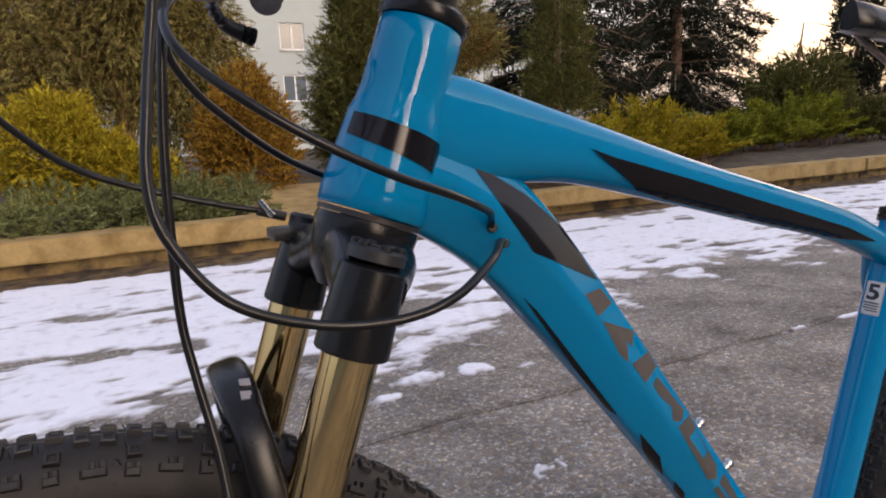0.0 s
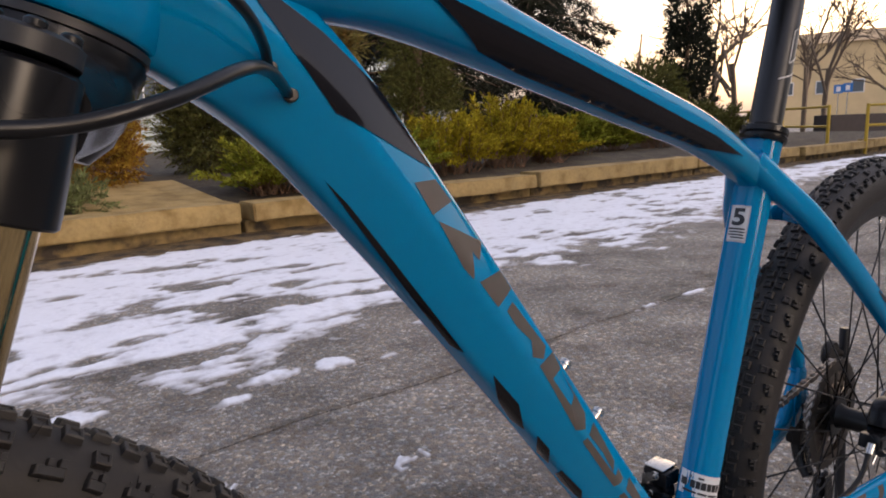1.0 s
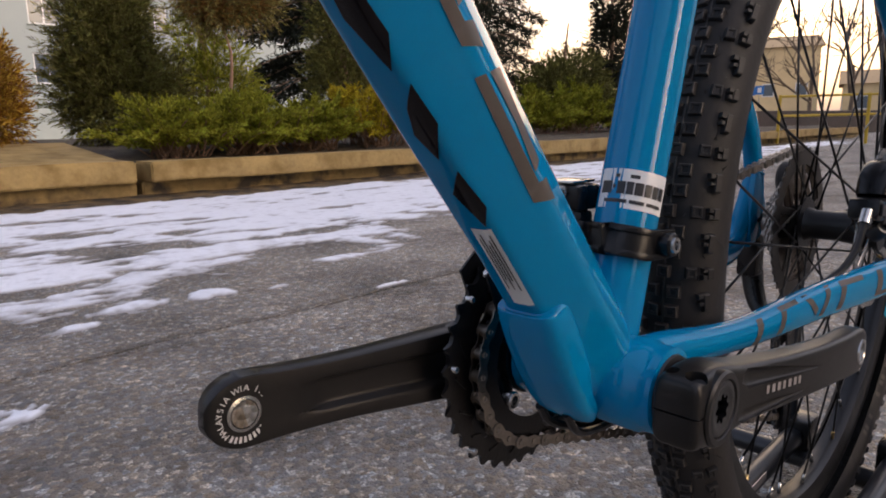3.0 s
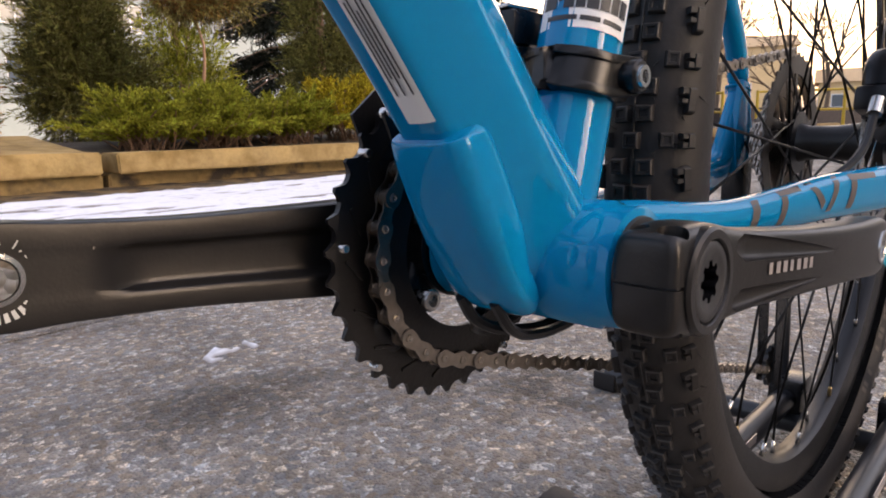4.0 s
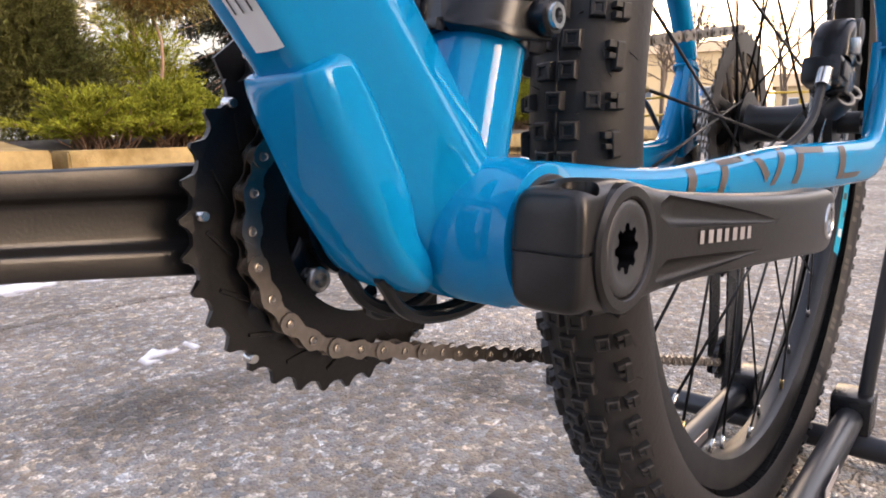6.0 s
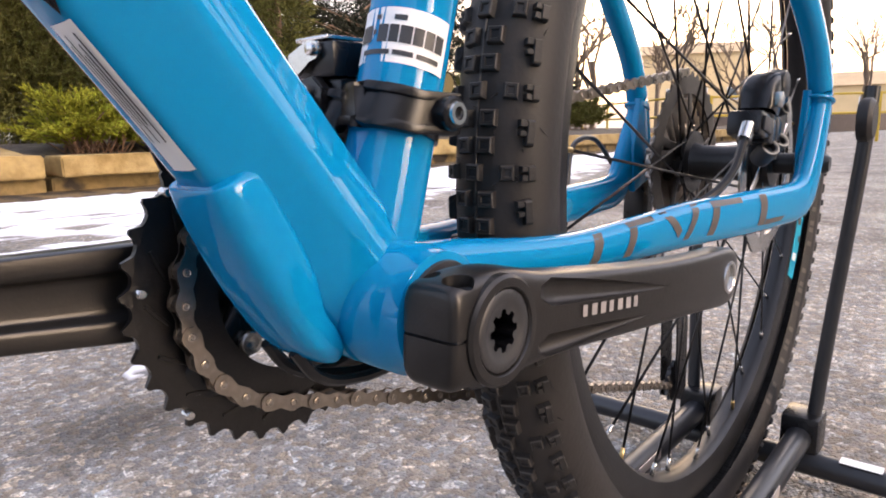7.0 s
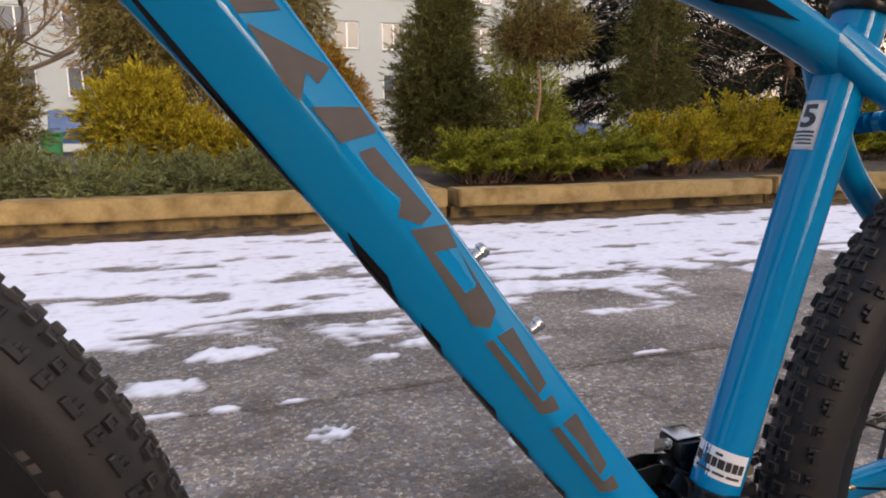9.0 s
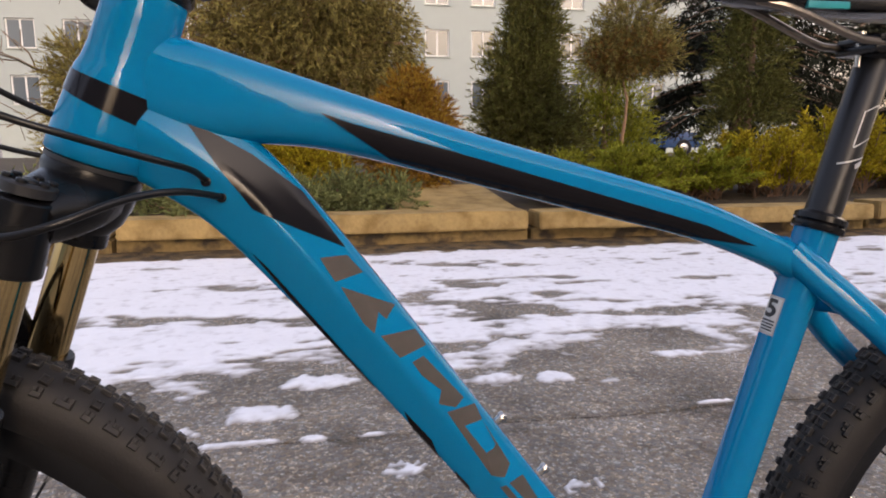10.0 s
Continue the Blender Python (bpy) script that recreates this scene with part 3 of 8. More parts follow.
def bed():
    bm = bmesh.new()
    nx, ny = 70, 14
    rows = []
    for j in range(ny):
        y = 5.06 + (34 - 5.06) * (j / (ny - 1)) ** 1.8
        rows.append([bm.verts.new((x, y, 0.22 + 0.12 * min(1, (y - 5.06)) + 0.05 * noise.noise(Vector((x * 0.9, y * 0.9, 0))))) for x in np.linspace(-20, 22, nx)])
    for r0, r1 in zip(rows, rows[1:]):
        for a in range(nx - 1):
            bm.faces.new((r0[a], r0[a + 1], r1[a + 1], r1[a]))
    return finish(bm)


tagged(part("flower_bed", bed(), "soil"), "dark wet soil of the planted bed", "soil", kind="structure")


def litter_strip():
    """Wet dirt and leaves washed against the foot of the kerb, thinning out towards the yard."""
    bm = bmesh.new()
    rows = []
    for x in np.arange(-6, 20, 0.08):
        front = 4.50 + 0.10 * noise.noise(Vector((x * 1.3, 0, 0))) + 0.05 * noise.noise(Vector((x * 6, 3, 0)))
        row = []
        for k in range(7):
            f = k / 6
            y = front + (4.90 - front) * f
            row.append(bm.verts.new((x, y, -0.003 + 0.030 * f ** 0.7 + 0.012 * f * noise.noise(Vector((x * 5, y * 9, 1))))))
        rows.append(row)
    for r0, r1 in zip(rows, rows[1:]):
        for j in range(6):
            bm.faces.new((r0[j], r1[j], r1[j + 1], r0[j + 1]))
    return finish(bm)


tagged(part("leaf_litter", litter_strip(), "litter"), "wet brown leaf litter and dirt along the kerb", "litter", kind="stuff")

# ---- bicycle ----
HUB_R, HUB_F, TYRE = (0.445, 0.0, 0.369), (-0.703, 0.0, 0.367), 0.369
BB = (0.0, 0.0, 0.334)
bike = thing("bicycle", "blue hardtail mountain bicycle without pedals, held in a floor stand", "bicycle")


class Tube:
    """A frame tube in the bicycle's plane, that decals can be laid on."""

    def __init__(self, stations, section, n=8):
        c = curve_through(stations, n)
        self.path, self.w, self.h, self.section = c[:, :3], c[:, 3], c[:, 4], section

    def mesh(self):
        bm = bmesh.new()
        sweep(bm, self.path, self.section, self.w, self.h)
        return finish(bm)

    def left(self, x, z, lift=0.0006):
        """The place on the tube's left flank that shows at (x, z) from the side."""
        p = self.path[:, [0, 2]]
        k = int(np.argmin(((p - (x, z)) ** 2).sum(1)))
        t = p[min(k + 1, len(p) - 1)] - p[max(k - 1, 0)]
        t = t / np.linalg.norm(t)
        u = np.array((-t[1], t[0]))
        if u[1] < 0:
            u = -u
        d = np.array((x, z)) - p[k]
        along = d.dot(t)
        step = np.linalg.norm(p[min(k + 1, len(p) - 1)] - p[max(k - 1, 0)]) / 2
        k2 = min(max(k + (1 if along > 0 else -1), 0), len(p) - 1)
        f = min(1, abs(along) / step)
        w, h = self.w[k] * (1 - f) + self.w[k2] * f, self.h[k] * (1 - f) + self.h[k2] * f
        yc = self.path[k, 1] * (1 - f) + self.path[k2, 1] * f
        a = max(-0.94, min(0.96, d.dot(u) / h))
        s = self.section
        best = 0.0
        for i in range(len(s)):
            (s0, u0), (s1, u1) = s[i - 1], s[i]
            if (u0 - a) * (u1 - a) <= 0 and u0 != u1:
                best = min(best, s0 + (s1 - s0) * (a - u0) / (u1 - u0))
        q = p[k] + t * along + u * a * h
        return Vector((q[0], yc + best * w - lift, q[1]))


def decal(name, outline, tube, material, parent, label="", holes=(), grid=0.004, lift=0.0006, bottom=False):
    """A thin foil of that (x, z) outline, laid on a tube's flank."""
    bm = bmesh.new()
    f = bm.faces.new([bm.verts.new((x, 0, z)) for x, z in outline])
    xs_, zs_ = [p[0] for p in outline], [p[1] for p in outline]
    for axis, lo, hi in ((0, min(xs_), max(xs_)), (2, min(zs_), max(zs_))):
        v = lo + grid
        while v < hi:
            no = [0, 0, 0]
            no[axis] = 1
            co = [0, 0, 0]
            co[axis] = v
            bmesh.ops.bisect_plane(bm, geom=list(bm.verts) + list(bm.edges) + list(bm.faces), plane_co=co, plane_no=no)
            v += grid
    for v in bm.verts:
        v.co = tube.left(v.co.x, v.co.z, lift)
    for fc in bm.faces:
        fc.smooth = True
        fc.normal_update()
        if fc.normal.y > 0:
            fc.normal_flip()
    return part(name, bm, material, parent, label, sharp=0)


def round_decal(name, deg0, deg1, z0, z1, centre, radius, material, parent, label="", lift=0.0007, tilt=0.0):
    """A sticker round an upright tube: degrees from its left side towards the front."""
    bm = bmesh.new()
    n = max(2, int(abs(deg1 - deg0) / 5))
    rows = []
    for k in range(n + 1):
        a = radians(deg0 + (deg1 - deg0) * k / n)
        row = []
        for z in (z0, (z0 + z1) / 2, z1):
            zz = z - 0.295 * (radius + lift) * math.sin(a) * -1 + tilt * a
            row.append(bm.verts.new((centre(zz) - (radius + lift) * math.sin(a), -(radius + lift) * math.cos(a), zz)))
        rows.append(row)
    for r0, r1 in zip(rows, rows[1:]):
        for j in range(2):
            bm.faces.new((r0[j], r1[j], r1[j + 1], r0[j + 1]))
    for f in bm.faces:
        f.smooth = True
        f.normal_update()
        if f.normal.dot(f.calc_center_median() - Vector((centre(z0), 0, z0))) < 0:
            f.normal_flip()
    return part(name, bm, material, parent, label, sharp=0)


facet = rounded([(0.42, 1), (-0.42, 1), (-1, 0.05), (-0.46, -1), (0.46, -1), (1, 0.05)], 0.20, 4)
dt = Tube([(-0.462, 0, 0.868, 0.026, 0.034), (-0.420, 0, 0.849, 0.027, 0.037), (-0.375, 0, 0.814, 0.027, 0.035), (-0.328, 0, 0.760, 0.027, 0.033), (-0.268, 0, 0.685, 0.026, 0.0300),
           (-0.200, 0, 0.597, 0.025, 0.0275), (-0.130, 0, 0.5045, 0.0245, 0.0262), (-0.070, 0, 0.428, 0.0245, 0.0260), (-0.022, 0, 0.365, 0.028, 0.0275), (0.0, 0, 0.336, 0.032, 0.026)], facet)
down_tube = part("down_tube", dt.mesh(), "paint", bike, "glossy blue faceted down tube with grey and black decals")
tt = Tube([(-0.455, 0, 0.905, 0.022, 0.030), (-0.41, 0, 0.888, 0.024, 0.036), (-0.355, 0, 0.878, 0.024, 0.029), (-0.30, 0, 0.866, 0.024, 0.0235), (-0.20, 0, 0.838, 0.022, 0.0200),
           (-0.10, 0, 0.811, 0.020, 0.0190), (0.0, 0, 0.784, 0.018, 0.0175), (0.07, 0, 0.757, 0.017, 0.0155), (0.118, 0, 0.735, 0.016, 0.016)], oval(48, 2.5))
top_tube = part("top_tube", tt.mesh(), "paint", bike, "glossy blue top tube with a long black wedge")

# head tube and headset
HT0, HT1 = Vector((-0.4775, 0, 0.838)), Vector((-0.4335, 0, 0.955))
UP = (HT1 - HT0).normalized()
HL = (HT1 - HT0).length
bm = bmesh.new()
HEAD = [(0, 0.0345), (0.0015, 0.0358), (0.010, 0.0360), (0.030, 0.0345), (0.055, 0.0325), (0.062, 0.0320), (0.068, 0.0300), (0.080, 0.0285), (0.105, 0.0280), (HL - 0.002, 0.0278), (HL, 0.0270)]
lathe(bm, HEAD, HT0, UP, 48)
head_tube = part("head_tube", finish(bm), "paint", bike, "glossy blue tapered head tube with a black band")
bm = bmesh.new()
lathe(bm, [(0, 0.024), (0, 0.029), (0.004, 0.0305), (0.009, 0.0295), (0.013, 0.024), (0.014, 0.0185)], HT1 + UP * 0.0005, UP, 40)
part("headset_cap", finish(bm), "satin", bike, "black headset cap")
bm = bmesh.new()
lathe(bm, [(0, 0.0175), (0.001, 0.0185), (0.028, 0.0185), (0.029, 0.0175)], HT1 + UP * 0.014, UP, 32)
part("headset_spacer", finish(bm), "satin", bike)
bm = bmesh.new()
lathe(bm, [(0, 0.030), (0, 0.0345), (0.0035, 0.0345), (0.0035, 0.030)], HT0 - UP * 0.0045, UP, 40)
part("crown_race", finish(bm), "ink", bike)


def head_band():
    """A black band round the left of the head tube, ending in a slanted tip."""
    bm = bmesh.new()
    side = Vector((0, -1, 0))
    fore = -side.cross(UP)
    if fore.x > 0:
        fore = -fore
    rows = []
    for k in range(37):
        a = radians(-75 + k * 158 / 36)
        tip = max(0, (k - 30) / 6)
        lo, hi = 0.034 + 0.012 * (1 - k / 36) - 0.002, 0.0585 - 0.005 * k / 36 - tip * 0.018
        row = []
        for d in (lo, lo + (hi - lo) / 3, lo + (hi - lo) * 2 / 3, hi):
            r = np.interp(d, [p[0] for p in HEAD], [p[1] for p in HEAD]) + 0.0006
            row.append(bm.verts.new(HT0 + UP * d + (side * math.cos(a) - fore * math.sin(a)) * r))
        rows.append(row)
    for r0, r1 in zip(rows, rows[1:]):
        for j in range(3):
            bm.faces.new((r0[j], r0[j + 1], r1[j + 1], r1[j]))
    return finish(bm)


part("head_band", head_band(), "decal_black", head_tube, "glossy black band")

decal("stripe", [(-0.416, 0.873), (-0.406, 0.859), (-0.388, 0.831), (-0.367, 0.802), (-0.330, 0.784), (-0.300, 0.770), (-0.331, 0.814), (-0.366, 0.842), (-0.397, 0.860)], dt, "decal_black", down_tube, "glossy black wedge")
decal("stripe", [(-0.316, 0.872), (-0.293, 0.864), (-0.216, 0.843), (-0.122, 0.816), (0.006, 0.779), (0.056, 0.759), (-0.02, 0.771), (-0.122, 0.796), (-0.216, 0.822), (-0.264, 0.837)], tt, "decal_black", top_tube, "long glossy black wedge", lift=0.0018)

# the maker's mark: a row of grey blocks with cut-outs, along the upper facet


def mark(name, corners, parent, tube, material="decal_grey"):
    decal(name, corners, tube, material, parent)


for shape in ([(-0.320, 0.764), (-0.299, 0.764), (-0.287, 0.750), (-0.309, 0.745)],
              [(-0.305, 0.741), (-0.262, 0.722), (-0.270, 0.712), (-0.276, 0.7185), (-0.280, 0.7025), (-0.288, 0.711)],
              [(-0.275, 0.700), (-0.246, 0.701), (-0.237, 0.687), (-0.260, 0.681)],
              [(-0.250, 0.676), (-0.240, 0.679), (-0.206, 0.640), (-0.214, 0.634), (-0.229, 0.640), (-0.226, 0.650), (-0.242, 0.664)]):
    mark("mark_shape", shape, down_tube, dt)
# a frame with an open middle, in two halves
mark("mark_shape", [(-0.222, 0.632), (-0.196, 0.633), (-0.190, 0.619), (-0.207, 0.618), (-0.188, 0.592), (-0.184, 0.572)], down_tube, dt)
mark("mark_shape", [(-0.190, 0.619), (-0.166, 0.578), (-0.172, 0.569), (-0.184, 0.572), (-0.188, 0.592), (-0.178, 0.595)], down_tube, dt)
for dx, dz in ((0, 0), (0.0465, -0.0635)):
    mark("mark_shape", [(-0.168 + dx, 0.563 + dz), (-0.154 + dx, 0.566 + dz), (-0.131 + dx, 0.527 + dz), (-0.139 + dx, 0.522 + dz), (-0.151 + dx, 0.543 + dz)], down_tube, dt)
    mark("mark_shape", [(-0.176 + dx, 0.560 + dz), (-0.137 + dx, 0.508 + dz), (-0.122 + dx, 0.509 + dz), (-0.127 + dx, 0.519 + dz), (-0.136 + dx, 0.517 + dz), (-0.171 + dx, 0.562 + dz)], down_tube, dt)
# black slanted blocks that wrap under the tube: (x of the tube's middle, way round from the side ridge, 0, to the underside, 1)


def wrap_decal(name, tube, outline, material, parent, label="", lift=0.0007, grid=(0.006, 0.08)):
    s = tube.section
    k0 = int(np.argmin(s[:, 0] - 0.02 * s[:, 1]))
    loop = np.roll(s, -k0, axis=0)
    if loop[3, 1] > loop[0, 1]:
        loop = np.roll(loop[::-1], 1, axis=0)
    down = loop[: len(loop) // 2 + 2]
    w0, h0 = float(np.mean(tube.w)), float(np.mean(tube.h))
    lens = np.r_[0, np.cumsum(np.hypot(np.diff(down[:, 0]) * w0, np.diff(down[:, 1]) * h0))]
    under = np.interp(0.0, down[:, 0], lens) if (np.diff(down[:, 0]) > 0).all() else lens[int(np.argmin(abs(down[:, 0]) + (down[:, 1] > 0)))]
    bm = bmesh.new()
    bm.faces.new([bm.verts.new((x, c, 0)) for x, c in outline])
    for axis in (0, 1):
        lo, hi = min(p[axis] for p in outline), max(p[axis] for p in outline)
        v = lo + grid[axis]
        while v < hi:
            co, no = [0, 0, 0], [0, 0, 0]
            co[axis], no[axis] = v, 1
            bmesh.ops.bisect_plane(bm, geom=list(bm.verts) + list(bm.edges) + list(bm.faces), plane_co=co, plane_no=no)
            v += grid[axis]
    p = tube.path
    order = np.argsort(p[:, 0])
    for v in bm.verts:
        x, c = v.co.x, v.co.y
        side, up = np.interp(c * under, lens, down[:, 0]), np.interp(c * under, lens, down[:, 1])
        z, w, h = (float(np.interp(x, p[order, 0], q[order])) for q in (p[:, 2], tube.w, tube.h))
        k = int(np.argmin(abs(p[:, 0] - x)))
        t = p[min(k + 1, len(p) - 1), [0, 2]] - p[max(k - 1, 0), [0, 2]]
        t = t / np.linalg.norm(t)
        u = np.array((-t[1], t[0])) * (1 if t[0] > 0 else -1)
        if u[1] < 0:
            u = -u
        f = 1 + lift / 0.024
        v.co = Vector((x + u[0] * up * h * f, side * w * f, z + u[1] * up * h * f))
    return part(name, finish(bm), material, parent, label, sharp=0)


for shape in ([(-0.350, 0.66), (-0.338, 0.64), (-0.256, 0.80), (-0.262, 0.96)],
              [(-0.238, 0.66), (-0.216, 0.64), (-0.200, 0.90), (-0.206, 1.12), (-0.220, 0.98)],
              [(-0.194, 0.74), (-0.182, 0.72), (-0.170, 1.02), (-0.178, 1.14)],
              [(-0.166, 0.80), (-0.146, 0.72), (-0.138, 0.90), (-0.152, 1.14), (-0.160, 1.10)],
              [(-0.134, 0.78), (-0.122, 0.74), (-0.112, 0.98), (-0.120, 1.14), (-0.128, 1.0)],
              [(-0.108, 0.82), (-0.094, 0.74), (-0.088, 0.88), (-0.100, 1.10)]):
    wrap_decal("block_shape", dt, [(x, c + 0.05) for x, c in shape], "decal_black", down_tube)
stk = wrap_decal("sticker", dt, [(-0.087, 0.88), (-0.055, 0.88), (-0.055, 1.20), (-0.087, 1.20)], "white", down_tube, "white serial label with print bars", lift=0.0009)
for k in range(5):
    c0_ = 0.93 + 0.048 * k
    x0_ = -0.085 + 0.002 * (k % 3)
    x1_ = -0.062 - 0.004 * (k % 2)
    wrap_decal("print_bar", dt, [(x0_, c0_), (x1_, c0_), (x1_, c0_ + 0.020), (x0_, c0_ + 0.020)], "ink", stk, lift=0.0013)
# bottle bosses and cable ports
for p in ((-0.171, 0.6115), (-0.131, 0.5595)):
    bm = bmesh.new()
    nrm = Vector((0.79, 0, 0.61))
    lathe(bm, [(-0.004, 0.004), (0.001, 0.0042), (0.0015, 0.0052), (0.0045, 0.0052), (0.006, 0.004), (0.006, 0.0025), (0.003, 0.002)], (p[0], 0, p[1]), nrm, 16)
    part("bottle_bolt", finish(bm), "steel", down_tube, "bright steel bottle-cage bolt")
for x, z in ((-0.399, 0.823), (-0.389, 0.811)):
    c = dt.left(x, z)
    bm = bmesh.new()
    lathe(bm, [(-0.002, 0.0036), (0.0003, 0.0038), (0.0006, 0.0033), (0.0006, 0.0026)], c, (-0.25, -1, 0.1), 18)
    part("cable_port", finish(bm), "satin", down_tube, "black cable grommet")

# bottom bracket shell and the swollen foot of the down tube
bm = bmesh.new()
lathe(bm, [(-0.0458, 0.0238), (-0.0454, 0.0245), (-0.036, 0.0247), (-0.034, 0.0262), (0.034, 0.0262), (0.036, 0.0247), (0.0455, 0.0245), (0.046, 0.0235)], BB, (0, 1, 0), 48)
part("bottom_bracket_shell", finish(bm), "paint", bike, "glossy blue bottom bracket shell")
bm = bmesh.new()
lathe(bm, [(-0.0474, 0.0190), (-0.0473, 0.0208), (-0.0460, 0.0212), (-0.0459, 0.0200)], BB, (0, 1, 0), 40)
part("bearing_cup", finish(bm), "ink", bike, "black bearing cup")
bm = bmesh.new()
TD, TN = Vector((-0.606, 0, 0.795)), Vector((-0.795, 0, -0.606))
c = curve_through([(*(Vector(BB) + TD * a + TN * (n0 + n1) / 2), w, (n1 - n0) / 2) for a, n0, n1, w in
                   ((0.0845, 0.010, 0.0250, 0.0150), (0.0832, 0.0075, 0.0278, 0.0176), (0.0800, 0.007, 0.0300, 0.0192), (0.070, 0.008, 0.0330, 0.0200), (0.055, 0.011, 0.0362, 0.0205), (0.040, 0.015, 0.0388, 0.0208),
                    (0.024, 0.0215, 0.0400, 0.0198), (0.012, 0.0225, 0.0390, 0.0190), (0.004, 0.024, 0.0355, 0.0165), (0.0, 0.026, 0.0315, 0.012))], 5)
sweep(bm, c[:, :3], oval(40, 3.2), c[:, 3], c[:, 4])
part("cable_bulge", finish(bm), "paint", down_tube)

# seat tube
ST = lambda z: 0.0015 + (z - 0.334) * 0.295
st = Tube([(ST(z), 0, z, r, r) for z, r in ((0.334, 0.0190), (0.40, 0.0188), (0.50, 0.0185), (0.60, 0.0185), (0.72, 0.0185), (0.768, 0.0190))], oval(36, 2.0))
seat_tube = part("seat_tube", st.mesh(), "paint", bike, "glossy blue round seat tube with stickers")
s5 = round_decal("sticker", 60, 119, 0.668, 0.7030, ST, 0.0185, "chrome_paint", seat_tube, "small pale warranty sticker", lift=0.0010)
round_decal("sticker_field", 64, 115, 0.6700, 0.7012, ST, 0.0185, "print", s5, lift=0.0013)
for z0, z1, d0, d1 in ((0.6715, 0.6728, 66, 104), (0.6742, 0.6755, 68, 112), (0.6769, 0.6782, 66, 110), (0.6796, 0.6812, 67, 113)):
    round_decal("print_bar", d0, d1, z0, z1, ST, 0.0185, "ink", s5, lift=0.0016)


def digit_five():
    """The figure on the sticker, laid on the round tube."""
    cu = bpy.data.curves.new("five", "FONT")
    cu.body, cu.size, cu.extrude, cu.offset = "5", 0.0225, 0.0, 0.0007
    cu.align_x, cu.align_y = "CENTER", "CENTER"
    ob = bpy.data.objects.new("five", cu)
    scene.collection.objects.link(ob)
    me = bpy.data.meshes.new_from_object(ob.evaluated_get(bpy.context.evaluated_depsgraph_get()))
    bpy.data.objects.remove(ob)
    bm = bmesh.new()
    bm.from_mesh(me)
    bmesh.ops.triangulate(bm, faces=bm.faces)
    bmesh.ops.subdivide_edges(bm, edges=bm.edges, cuts=1)
    for v in bm.verts:
        a = radians(89) - v.co.x * 1.15 / 0.0185
        z = 0.6915 + v.co.y * 1.0
        zz = z + 0.295 * 0.0185 * math.sin(a)
        v.co = Vector((ST(zz) - 0.0201 * math.sin(a), -0.0201 * math.cos(a), zz))
    for f in bm.faces:
        f.normal_update()
        if f.normal.dot(f.calc_center_median() - Vector((ST(0.6975), 0, 0.6975))) < 0:
            f.normal_flip()
    return bm


part("figure_five", digit_five(), "ink", s5, "bold black figure 5", sharp=0)
shop = round_decal("sticker", -12, 125, 0.4255, 0.4475, ST, 0.0187, "white", seat_tube, "white shop sticker with dark print bars")
for d0, d1, z0, z1 in ((-4, 9, 0.4335, 0.4405), (11, 24, 0.4335, 0.4405), (26, 39, 0.4335, 0.4405), (41, 56, 0.4335, 0.4405), (58, 70, 0.4335, 0.4405), (72, 86, 0.4335, 0.4405), (89, 94, 0.4365, 0.4385), (96, 118, 0.4335, 0.4405),
                       (0, 32, 0.4285, 0.4305), (36, 62, 0.4285, 0.4305), (66, 108, 0.4285, 0.4305), (50, 66, 0.4425, 0.4445), (84, 92, 0.4425, 0.4445)):
    round_decal("print_bar", d0, d1, z0, z1, ST, 0.0187, "ink", shop, lift=0.0010)

